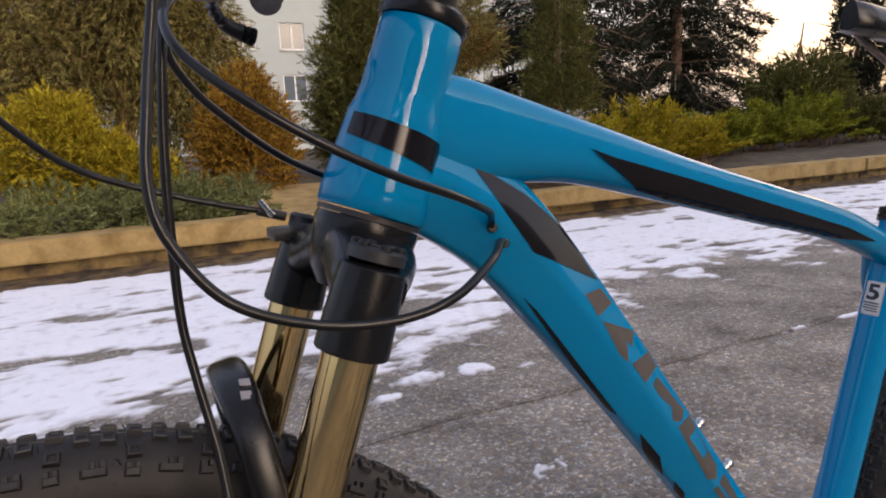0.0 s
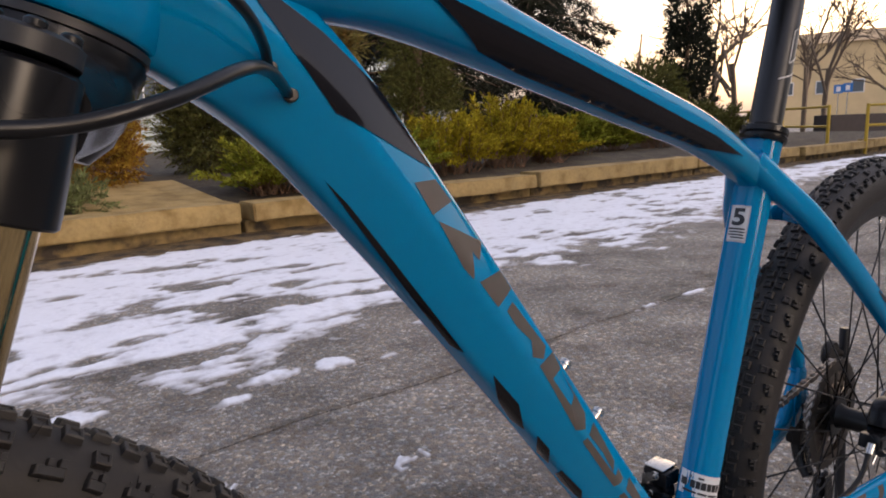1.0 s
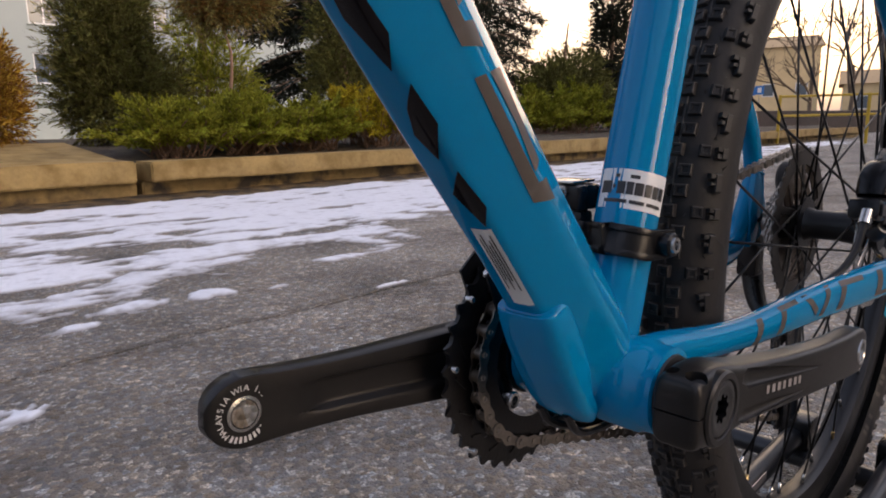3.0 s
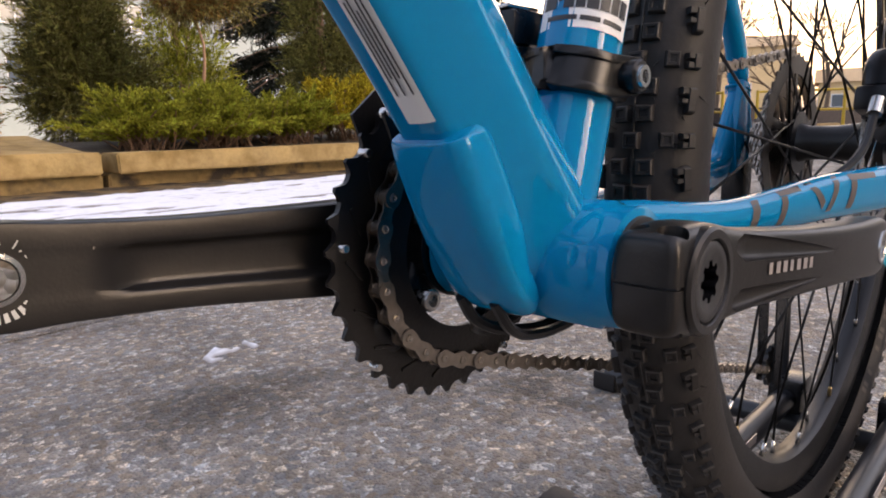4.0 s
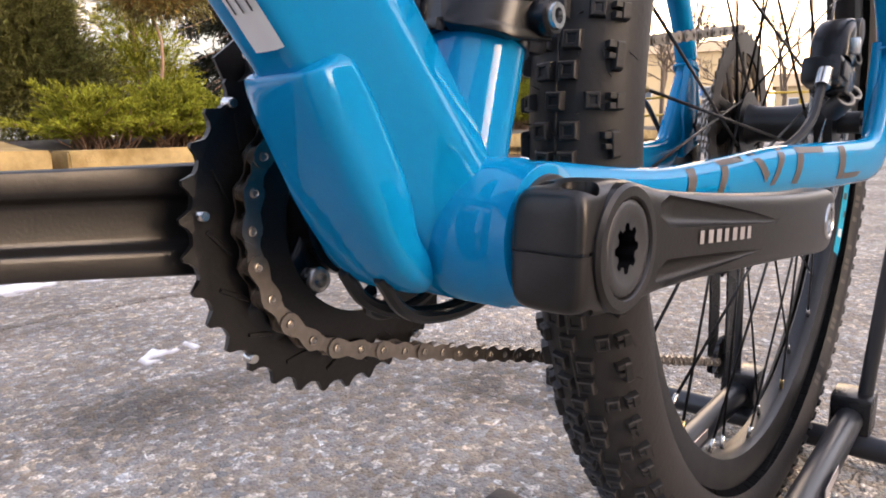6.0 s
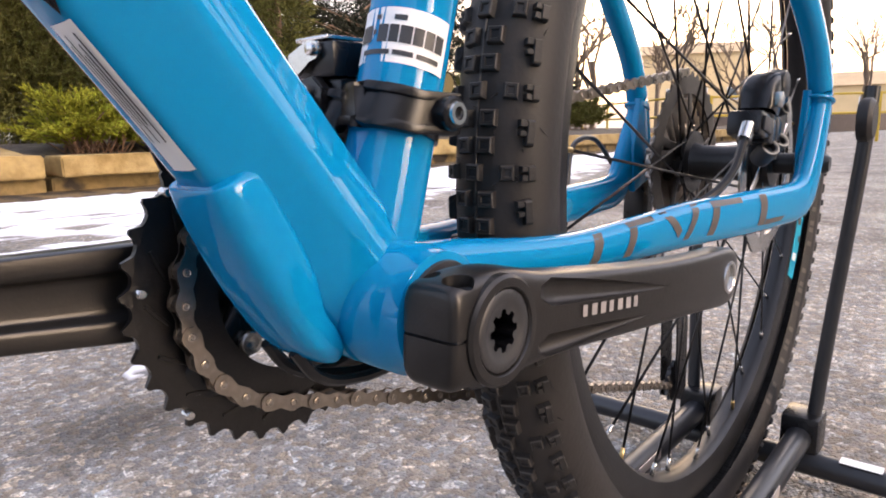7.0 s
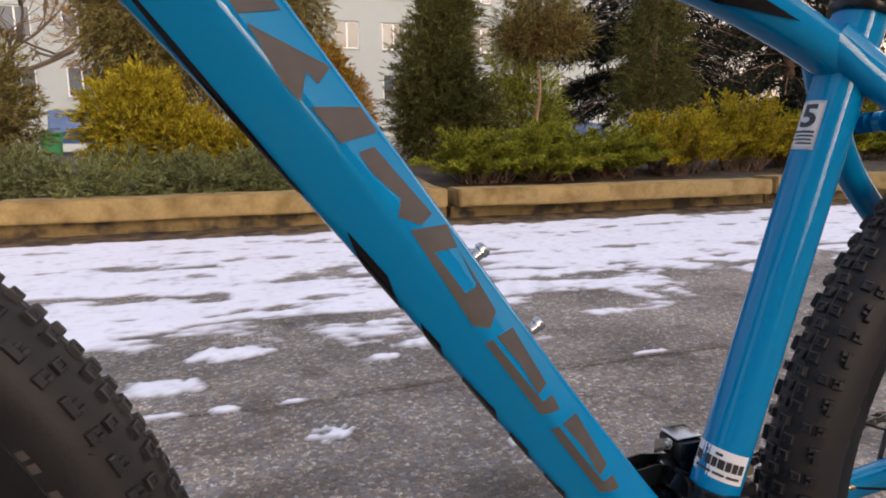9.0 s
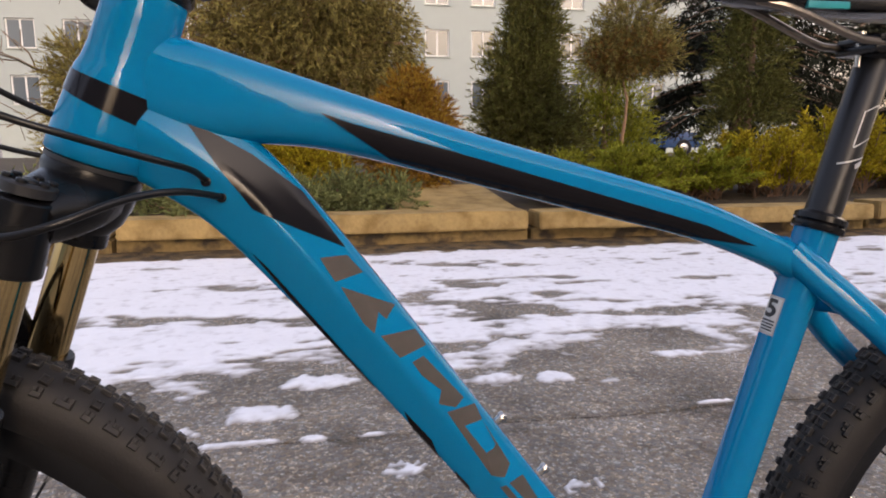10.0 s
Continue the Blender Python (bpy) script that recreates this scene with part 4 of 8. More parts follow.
# stays
stay_sec = oval(20, 2.4)
for s in (-1, 1):
    side = "left" if s < 0 else "right"
    c = curve_through([(0.098, s * 0.006, 0.752, 0.011, 0.014), (0.122, s * 0.020, 0.727, 0.011, 0.014), (0.158, s * 0.040, 0.692, 0.0105, 0.0130), (0.205, s * 0.055, 0.646, 0.010, 0.012), (0.27, s * 0.064, 0.592, 0.0095, 0.0118),
                       (0.338, s * 0.070, 0.538, 0.009, 0.0115), (0.415, s * 0.077, 0.475, 0.009, 0.0118), (0.443, s * 0.080, 0.436, 0.009, 0.0128), (0.448, s * 0.080, 0.412, 0.009, 0.0125)], 6)
    bm = bmesh.new()
    sweep(bm, c[:, :3], stay_sec, c[:, 3], c[:, 4])
    sst = Tube([(0, 0, 0, 1, 1), (1, 0, 0, 1, 1)], stay_sec)
    sst.path, sst.w, sst.h = c[:, :3], c[:, 3], c[:, 4]
    seat_stay = part("seat_stay", finish(bm), "paint", bike, "slim glossy blue seat stay")
    k = curve_through([(0.004, s * 0.024, 0.343, 0.012, 0.016), (0.030, s * 0.028, 0.3450, 0.0115, 0.0125), (0.070, s * 0.036, 0.3430, 0.0100, 0.0102), (0.110, s * 0.0425, 0.3412, 0.0092, 0.0102), (0.160, s * 0.049, 0.3415, 0.0092, 0.0120),
                       (0.22, s * 0.057, 0.3428, 0.0095, 0.0140), (0.30, s * 0.067, 0.3416, 0.0095, 0.0155), (0.358, s * 0.075, 0.3415, 0.009, 0.0155), (0.390, s * 0.079, 0.3425, 0.009, 0.0160), (0.407, s * 0.0805, 0.3480, 0.009, 0.0165), (0.417, s * 0.081, 0.3600, 0.009, 0.0155),
                       (0.432, s * 0.081, 0.3860, 0.009, 0.0140), (0.448, s * 0.080, 0.416, 0.009, 0.0135)], 6)
    bm = bmesh.new()
    sweep(bm, k[:, :3], stay_sec, k[:, 3], k[:, 4])
    cst = Tube([(0, 0, 0, 1, 1), (1, 0, 0, 1, 1)], stay_sec)
    cst.path, cst.w, cst.h = k[:, :3], k[:, 3], k[:, 4]
    chain_stay = part("chain_stay", finish(bm), "paint", bike, "glossy blue chain stay, bent up to the dropout")
    bm = bmesh.new()
    plate(bm, [(0.425, 0.340), (0.462, 0.352), (0.470, 0.375), (0.458, 0.395), (0.452, 0.425), (0.432, 0.43), (0.420, 0.38)], s * 0.0700, s * 0.0765, 0.0012)
    part("dropout", finish(bm), "paint", bike)
    bm = bmesh.new()
    ring_pts = [(0.4455 + 0.0150 * math.cos(t), s * 0.080 + 0.0102 * math.sin(t), 0.4215 - 0.0035 * math.cos(t)) for t in np.linspace(0, 2 * math.pi, 25)]
    hose(bm, ring_pts, 0.0016, 2, 8)
    part("weld_bead", finish(bm), "paint", seat_stay)
    if s < 0:
        decal("stripe", [(0.255, 0.606), (0.283, 0.591), (0.348, 0.535), (0.330, 0.541)], sst, "decal_black", seat_stay, "glossy black stripe", grid=0.006)
        # the model's mark: slanted grey strokes and bars
        for stroke in ([(0.112, 0.3535), (0.1195, 0.3535), (0.112, 0.3375), (0.1045, 0.3375)],
                       [(0.1435, 0.3555), (0.170, 0.3562), (0.169, 0.3530), (0.1435, 0.3525)], [(0.1435, 0.3522), (0.1505, 0.3522), (0.1425, 0.3375), (0.1355, 0.3375)],
                       [(0.177, 0.3560), (0.185, 0.3560), (0.1945, 0.3440), (0.1905, 0.3395)], [(0.2125, 0.3565), (0.2205, 0.3565), (0.203, 0.3375), (0.1965, 0.3375)],
                       [(0.236, 0.3560), (0.279, 0.3550), (0.277, 0.3517), (0.2350, 0.3525)], [(0.2350, 0.3522), (0.2440, 0.3520), (0.2350, 0.3350), (0.226, 0.3358)],
                       [(0.306, 0.3545), (0.317, 0.3542), (0.312, 0.3330), (0.301, 0.3335)], [(0.3135, 0.3365), (0.347, 0.3360), (0.342, 0.3325), (0.3130, 0.3328)]):
            decal("mark_shape", [(x, z - 0.0035 * max(0, (0.23 - x) / 0.12)) for x, z in stroke], cst, "decal_grey", chain_stay)
bm = bmesh.new()
sweep(bm, curve_through([(0.160, -0.040, 0.690), (0.166, 0, 0.694), (0.160, 0.040, 0.690)], 6), oval(14), 0.008, 0.008, side=(0, 0, 1))
part("stay_bridge", finish(bm), "paint", bike)

# seat post, collar, saddle
ax = Vector((0.295, 0, 1)).normalized()
bm = bmesh.new()
lathe(bm, [(0, 0.0215), (0.0015, 0.0225), (0.0060, 0.0225), (0.0075, 0.0210), (0.009, 0.0225), (0.014, 0.0222), (0.0155, 0.019), (0.017, 0.0165)], (ST(0.768), 0, 0.768), ax, 40)
part("seat_collar", finish(bm), "satin", bike, "black seat collar")
bm = bmesh.new()
sp0 = Vector((ST(0.77), 0, 0.77))
lathe(bm, [(-0.15, 0.0155), (0.155, 0.0155), (0.156, 0.0150)], sp0, ax, 36)
seat_post = part("seat_post", finish(bm), "black", bike, "matt black seat post with pale graphics")
pt = Tube([(*(sp0 + ax * d), 0.0156, 0.0156) for d in (0, 0.05, 0.10, 0.155)], oval(36))
for q in ([(0.075, -0.005), (0.088, 0.009), (0.0895, 0.009), (0.0765, -0.005)], [(0.075, -0.005), (0.0765, -0.006), (0.108, -0.006), (0.108, -0.005)], [(0.107, -0.006), (0.108, -0.006), (0.118, 0.006), (0.117, 0.0065)],
          [(0.096, 0.006), (0.0975, 0.006), (0.118, 0.0065), (0.117, 0.0075)], [(0.058, -0.012), (0.072, 0.013), (0.0735, 0.013), (0.0595, -0.012)], [(0.062, 0.001), (0.068, 0.010), (0.064, 0.012), (0.058, 0.003)]):
    decal("graphic_bar", [((sp0 + ax * d).x + e * 0.96, (sp0 + ax * d).z - e * 0.28) for d, e in q], pt, "print", seat_post)
top = sp0 + ax * 0.155
bm = bmesh.new()
lathe(bm, [(0, 0.0155), (0.004, 0.018), (0.014, 0.019), (0.022, 0.015)], top, ax, 28)
box(bm, (top.x - 0.022, -0.024, top.z + 0.006), (top.x + 0.026, 0.024, top.z + 0.0135), 0.003)
box(bm, (top.x - 0.020, -0.026, top.z + 0.0140), (top.x + 0.022, 0.026, top.z + 0.0215), 0.003)
seat_clamp = part("seat_clamp", finish(bm), "satin", bike, "black saddle clamp")
for dx in (-0.017, 0.020):
    bm = bmesh.new()
    lathe(bm, [(0, 0.003), (0.026, 0.003), (0.0265, 0.0045), (0.030, 0.0045)], (top.x + dx, 0, top.z - 0.004), (0, 0, 1), 12)
    part("clamp_bolt", finish(bm), "steel", seat_clamp, "bright steel bolt")


def saddle_shell():
    bm = bmesh.new()
    rows = []
    for k in range(25):
        u = k / 24
        x = 0.018 + 0.272 * u
        half = 0.017 + 0.058 * max(0, (u - 0.35) / 0.65) ** 1.7 + 0.004 * math.sin(u * 3.1)
        zt = 0.975 + 0.010 * (2 * u - 1) ** 2
        if k == 0:
            half *= 0.55
        ring = []
        for a in np.linspace(0, 2 * np.pi, 20, endpoint=False):
            cx, sz = math.cos(a), math.sin(a)
            ring.append(bm.verts.new((x, half * cx, zt + (0.009 if sz > 0 else 0.019) * sz - 0.012 * abs(cx) ** 3)))
        rows.append(ring)
    for r0, r1 in zip(rows, rows[1:]):
        for j in range(20):
            bm.faces.new((r0[j], r0[(j + 1) % 20], r1[(j + 1) % 20], r1[j]))
    bm.faces.new(rows[0][::-1]), bm.faces.new(rows[-1])
    return finish(bm)


saddle = part("saddle", saddle_shell(), "satin", bike, "slim black saddle on dark rails")
for s in (-1, 1):
    bm = bmesh.new()
    hose(bm, [(0.045, s * 0.010, 0.966), (0.075, s * 0.018, 0.958), (0.125, s * 0.022, 0.939), (0.150, s * 0.022, 0.934), (0.205, s * 0.022, 0.934), (0.245, s * 0.030, 0.950), (0.268, s * 0.038, 0.968)], 0.0035)
    part("saddle_rail", finish(bm), "chain", saddle, "dark steel rail")
bm = bmesh.new()
box(bm, (0.085, -0.0215, 0.9590), (0.125, -0.0170, 0.9650), 0.001)
part("trim_strip", finish(bm), "teal", saddle, "teal trim strip")

# ---- fork and cockpit ----
DOWN = Vector((-0.334, 0, -0.943)).normalized()
LEG_TOP = Vector((-0.5015, 0, 0.8165))
bm = bmesh.new()
lathe(bm, [(0, 0.0335), (0.004, 0.0345), (0.020, 0.0325), (0.036, 0.029), (0.046, 0.022)], HT0 - UP * 0.005, -UP, 36)
for s in (-1, 1):
    c = curve_through([(-0.484, s * 0.004, 0.818, 0.030, 0.019), (-0.490, s * 0.028, 0.812, 0.029, 0.019), (-0.499, s * 0.050, 0.806, 0.024, 0.019), (-0.503, s * 0.066, 0.802, 0.019, 0.017)], 6)
    sweep(bm, c[:, :3], oval(24, 2.6), c[:, 3], c[:, 4], side=(1, 0, -0.35))
    lathe(bm, [(-0.001, 0.0165), (0.001, 0.0190), (0.018, 0.0202), (0.044, 0.0215), (0.0485, 0.0215), (0.0495, 0.0205), (0.0495, 0.0170)], LEG_TOP + Vector((0, s * 0.065, 0)), DOWN, 36)
fork_crown = part("fork_crown", finish(bm), "satin", bike, "satin black fork crown")
for s in (-1, 1):
    c0 = LEG_TOP + Vector((0, s * 0.065, 0))
    bm = bmesh.new()
    lathe(bm, [(0, 0.0168), (0.006, 0.0168), (0.0075, 0.0150), (0.0075, 0.0105), (0.004, 0.0100), (0.004, 0.0055), (0.0085, 0.005), (0.009, 0.0035)], c0 - DOWN * 0.0035, -DOWN, 32)
    cap = part("top_cap", finish(bm), "ink", fork_crown, "glossy black fork top cap")
    for k in range(6):
        a = k * math.pi / 3
        q = c0 - DOWN * 0.0109
        sd = Vector((0, 1, 0))
        fw = sd.cross(DOWN)
        bm = bmesh.new()
        cc = q + (sd * math.cos(a) + fw * math.sin(a)) * 0.0125
        lathe(bm, [(0, 0.0034), (0.0020, 0.0034), (0.0030, 0.0022)], cc, -DOWN, 10)
        part("cap_notch", finish(bm), "black", cap)
    bm = bmesh.new()
    lathe(bm, [(0.030, 0.0163), (0.158, 0.0163)], c0, DOWN, 40)
    part("stanchion", finish(bm), "gold", bike, "polished bronze-coloured fork stanchion")
    bm = bmesh.new()
    lathe(bm, [(0.148, 0.0168), (0.148, 0.0215), (0.151, 0.0225), (0.164, 0.0225), (0.168, 0.0210), (0.30, 0.0200), (0.44, 0.0195), (0.455, 0.016)], c0, DOWN, 32)
    box(bm, (-0.715, s * 0.060 - 0.006, 0.345), (-0.650, s * 0.060 + 0.006, 0.400), 0.005)
    part("fork_lower", finish(bm), "satin", bike, "satin black fork lower leg")
# the arch over the front tyre
bm = bmesh.new()
c = curve_through([(-0.558, -0.066, 0.655, 0.012, 0.008), (-0.567, -0.062, 0.695, 0.0105, 0.0075), (-0.573, -0.047, 0.730, 0.0105, 0.0075), (-0.575, -0.018, 0.7445, 0.0120, 0.0075), (-0.575, 0.018, 0.7445, 0.0120, 0.0075),
                   (-0.573, 0.047, 0.730, 0.0105, 0.0075), (-0.567, 0.062, 0.695, 0.0105, 0.0075), (-0.558, 0.066, 0.655, 0.012, 0.008)], 6)
sweep(bm, c[:, :3], oval(20, 3.2), c[:, 3], c[:, 4], side=(1, 0, 0.15))
arch = part("fork_arch", finish(bm), "satin", bike, "satin black fork arch")
for k in range(3):
    bm = bmesh.new()
    box(bm, (-0.0030, -0.0030, -0.0004), (0.0030, 0.0030, 0.0004), 0, pose(-0.572 + 0.0012 * k, -0.036 + 0.010 * k, 0.7470 + 0.0042 * min(k, 1), 28 - 12 * k, 8, 0))
    part("print_bar", finish(bm, False), "chrome_paint", arch)
# steerer, stem and handlebar
bm = bmesh.new()
c0 = HT1 + UP * 0.043
lathe(bm, [(0, 0.0190), (0.002, 0.0205), (0.040, 0.0205), (0.043, 0.018)], c0, UP, 32)
bar_c = c0 + UP * 0.026 + Vector((-0.082, 0, 0.012))
sweep(bm, [tuple(c0 + UP * 0.021), tuple((c0 + UP * 0.021 + bar_c) / 2), tuple(bar_c)], oval(24, 2.6), [0.019, 0.017, 0.021], [0.018, 0.016, 0.019])
part("stem", finish(bm), "satin", bike, "black handlebar stem")
bm = bmesh.new()
hose(bm, [(bar_c.x + 0.040, -0.35, bar_c.z + 0.012), (bar_c.x + 0.022, -0.18, bar_c.z + 0.010), (bar_c.x, -0.05, bar_c.z), (bar_c.x, 0.05, bar_c.z), (bar_c.x + 0.022, 0.18, bar_c.z + 0.010), (bar_c.x + 0.040, 0.35, bar_c.z + 0.012)], 0.0135, seg=16)
bar = part("handlebar", finish(bm), "satin", bike, "black flat handlebar")
for s in (-1, 1):
    bm = bmesh.new()
    lathe(bm, [(0, 0.0135), (0, 0.0175), (0.125, 0.0165), (0.130, 0.018), (0.134, 0.016)], (bar_c.x + 0.026, s * 0.235, bar_c.z + 0.0105), (0.12, s, 0.01), 20)
    part("grip", finish(bm), "rubber", bar, "black rubber grip")
    bm = bmesh.new()
    lathe(bm, [(-0.01, 0.0165), (0.01, 0.0165)], (bar_c.x + 0.018, s * 0.16, bar_c.z + 0.009), (0.1, s, 0), 20)
    box(bm, (bar_c.x - 0.030, s * 0.155 - 0.012, bar_c.z - 0.012), (bar_c.x + 0.006, s * 0.155 + 0.012, bar_c.z + 0.010), 0.005)
    c = curve_through([(bar_c.x - 0.022, s * 0.155, bar_c.z - 0.004, 0.007, 0.006), (bar_c.x - 0.046, s * 0.165, bar_c.z - 0.026, 0.006, 0.006), (bar_c.x - 0.038, s * 0.18, bar_c.z - 0.046, 0.0055, 0.005), (bar_c.x - 0.012, s * 0.19, bar_c.z - 0.056, 0.0080, 0.007)], 5)
    sweep(bm, c[:, :3], oval(12, 2.4), c[:, 3], c[:, 4], side=(0, 0, 1))
    part("brake_lever", finish(bm), "black", bar, "black brake lever")
# remote lever on the far fork leg
bm = bmesh.new()
box(bm, (-0.530, 0.052, 0.8185), (-0.490, 0.078, 0.8265), 0.002)
lathe(bm, [(0, 0.0035), (0.020, 0.0035)], (-0.518, 0.065, 0.834), (-0.93, 0, 0.30), 12)
lathe(bm, [(0, 0.012), (0.008, 0.012), (0.010, 0.010)], (-0.505, 0.065, 0.8245), (0.3, 0, 0.95), 20)
lock = part("lockout_lever", finish(bm), "ink", bike, "black fork lockout with a cable clamp")
bm = bmesh.new()
lathe(bm, [(0, 0.0022), (0.014, 0.0022)], (-0.528, 0.060, 0.836), (-0.6, 0, 0.8), 8)
part("clamp_screw", finish(bm), "steel", lock, "bright steel screw")

HOSES = [
    ("rear_brake_hose", [(-0.389, -0.020, 0.811), (-0.400, -0.036, 0.815), (-0.415, -0.058, 0.818), (-0.437, -0.086, 0.8155), (-0.471, -0.105, 0.803), (-0.504, -0.105, 0.796), (-0.545, -0.102, 0.800), (-0.584, -0.100, 0.817), (-0.606, -0.094, 0.847), (-0.611, -0.088, 0.872), (-0.607, -0.080, 0.905), (-0.600, -0.070, 0.945), (-0.592, -0.075, 0.985), (-0.575, -0.125, 1.015)], 0.0026),
    ("gear_cable", [(-0.399, -0.022, 0.824), (-0.407, -0.036, 0.832), (-0.428, -0.066, 0.841), (-0.462, -0.092, 0.854), (-0.500, -0.101, 0.868), (-0.536, -0.100, 0.886), (-0.568, -0.092, 0.907), (-0.590, -0.070, 0.930), (-0.593, -0.045, 0.950), (-0.582, -0.020, 0.965), (-0.562, 0.02, 0.972), (-0.54, 0.07, 0.985), (-0.53, 0.13, 1.005)], 0.0024),
    ("gear_cable", [(-0.40, 0.024, 0.824), (-0.43, 0.040, 0.842), (-0.47, 0.044, 0.853), (-0.502, 0.038, 0.866), (-0.530, 0.022, 0.880), (-0.556, 0.006, 0.898), (-0.580, -0.004, 0.920), (-0.592, -0.015, 0.945), (-0.588, -0.05, 0.985), (-0.57, -0.11, 1.012)], 0.0024),
    ("lockout_cable", [(-0.535, 0.065, 0.840), (-0.560, 0.065, 0.846), (-0.600, 0.065, 0.858), (-0.640, 0.062, 0.874), (-0.666, 0.055, 0.894), (-0.690, 0.040, 0.925), (-0.695, 0.00, 0.965), (-0.66, -0.07, 1.0), (-0.59, -0.13, 1.012)], 0.0022),
    ("front_brake_hose", [(-0.592, -0.088, 0.705), (-0.5935, -0.075, 0.735), (-0.5985, -0.062, 0.770), (-0.602, -0.055, 0.80), (-0.602, -0.052, 0.84), (-0.600, -0.05, 0.89), (-0.594, -0.045, 0.945), (-0.585, -0.01, 0.985), (-0.56, 0.06, 1.005), (-0.55, 0.14, 1.012)], 0.0025),
]
for nm, pts, r in HOSES:
    bm = bmesh.new()
    hose(bm, pts, r, 8, 10)
    part(nm, finish(bm), "cable", bike, "glossy black cable housing")
bm = bmesh.new()
lathe(bm, [(0, 0.0042), (0.02, 0.0042), (0.021, 0.003)], (-0.5925, -0.090, 0.690), (-0.03, 0.25, 1), 12)
hose(bm, [(-0.5925, -0.090, 0.692), (-0.598, -0.093, 0.62), (-0.625, -0.090, 0.52), (-0.650, -0.078, 0.44)], 0.0025)
part("front_brake_hose", finish(bm), "cable", bike, "glossy black cable housing")

# ---- wheels ----


def knob_block(bm, x0, x1, y0, y1, h, dent=0.0):
    """One tread block, narrower at its face; dent sinks the middle of the face."""
    cx, cy = (x0 + x1) / 2, (y0 + y1) / 2

    def ring(f, z):
        return [bm.verts.new((cx + (x - cx) * f, cy + (y - cy) * f, z)) for x, y in ((x0, y0), (x1, y0), (x1, y1), (x0, y1))]

    rings = [ring(1.14, -0.001), ring(1.0, h * 0.82), ring(0.86, h)]
    if dent:
        rings += [ring(0.56, h), ring(0.46, h - dent)]
    for k, (a, b) in enumerate(zip(rings, rings[1:])):
        for j in range(4):
            bm.faces.new((a[j], a[(j + 1) % 4], b[(j + 1) % 4], b[j])).material_index = int(k == 1)
    bm.faces.new(rings[-1])


def knob_mesh(name, blocks):
    bm = bmesh.new()
    for blk in blocks:
        knob_block(bm, *blk)
    me = mesh_of(name, finish(bm, False), "knob", 0)
    me.materials.append(M["knob_edge"])
    return me


MM = 0.001
KNOBS = [knob_mesh("knob", [(-3.9 * MM, 3.9 * MM, -4.1 * MM, 4.1 * MM, 0.0031, 0.0009)]),
         knob_mesh("knob", [(-3.6 * MM, 3.6 * MM, -3.3 * MM, 3.3 * MM, 0.0032, 0.0008)]),
         knob_mesh("knob", [(-3.6 * MM, 3.6 * MM, -1.2 * MM, 2.8 * MM, 0.0040), (-3.6 * MM, -1.0 * MM, -4.6 * MM, -1.2 * MM, 0.0036), (0.6 * MM, 3.6 * MM, -4.4 * MM, -1.2 * MM, 0.0034)]),
         knob_mesh("knob", [(-6.2 * MM, 5.8 * MM, -1.0 * MM, 3.0 * MM, 0.0040), (-6.2 * MM, -3.0 * MM, -4.8 * MM, -1.0 * MM, 0.0036), (-0.8 * MM, 1.6 * MM, -4.4 * MM, -1.0 * MM, 0.0034)])]
TW = 0.0275   # half width of the casing
PITCH = 171


def tread(k):
    """The blocks of one row: kind, angle round the casing, offset along it."""
    if k % 3 == 0:
        return [(0, 0, 0.0), (1, 35, 0.0), (1, -35, 0.0), (2, 57, 0.03), (2, -57, 0.03)]
    if k % 3 == 1:
        return [(0, 14.5, 0.0), (0, -14.5, 0.0), (3, 54, 0.52), (3, -54, 0.52)]
    return [(0, 12, 0.0), (0, -12, 0.0)]


def knob_pose(hub, k, angle, shift, spin):
    a = 2 * math.pi * (k + shift) / PITCH + spin
    r_c = TYRE - 0.0035 - 0.0285
    out, tang, lat = Vector((math.cos(a), 0, math.sin(a))), Vector((-math.sin(a), 0, math.cos(a))), Vector((0, 1, 0))
    b = radians(angle)
    nrm = out * math.cos(b) + lat * math.sin(b)
    p = Vector(hub) + out * (r_c + 0.0285 * math.cos(b)) + lat * TW * math.sin(b)
    side = nrm.cross(tang)
    m = Matrix((tang, side, nrm)).transposed().to_4x4()
    m.translation = p
    return m


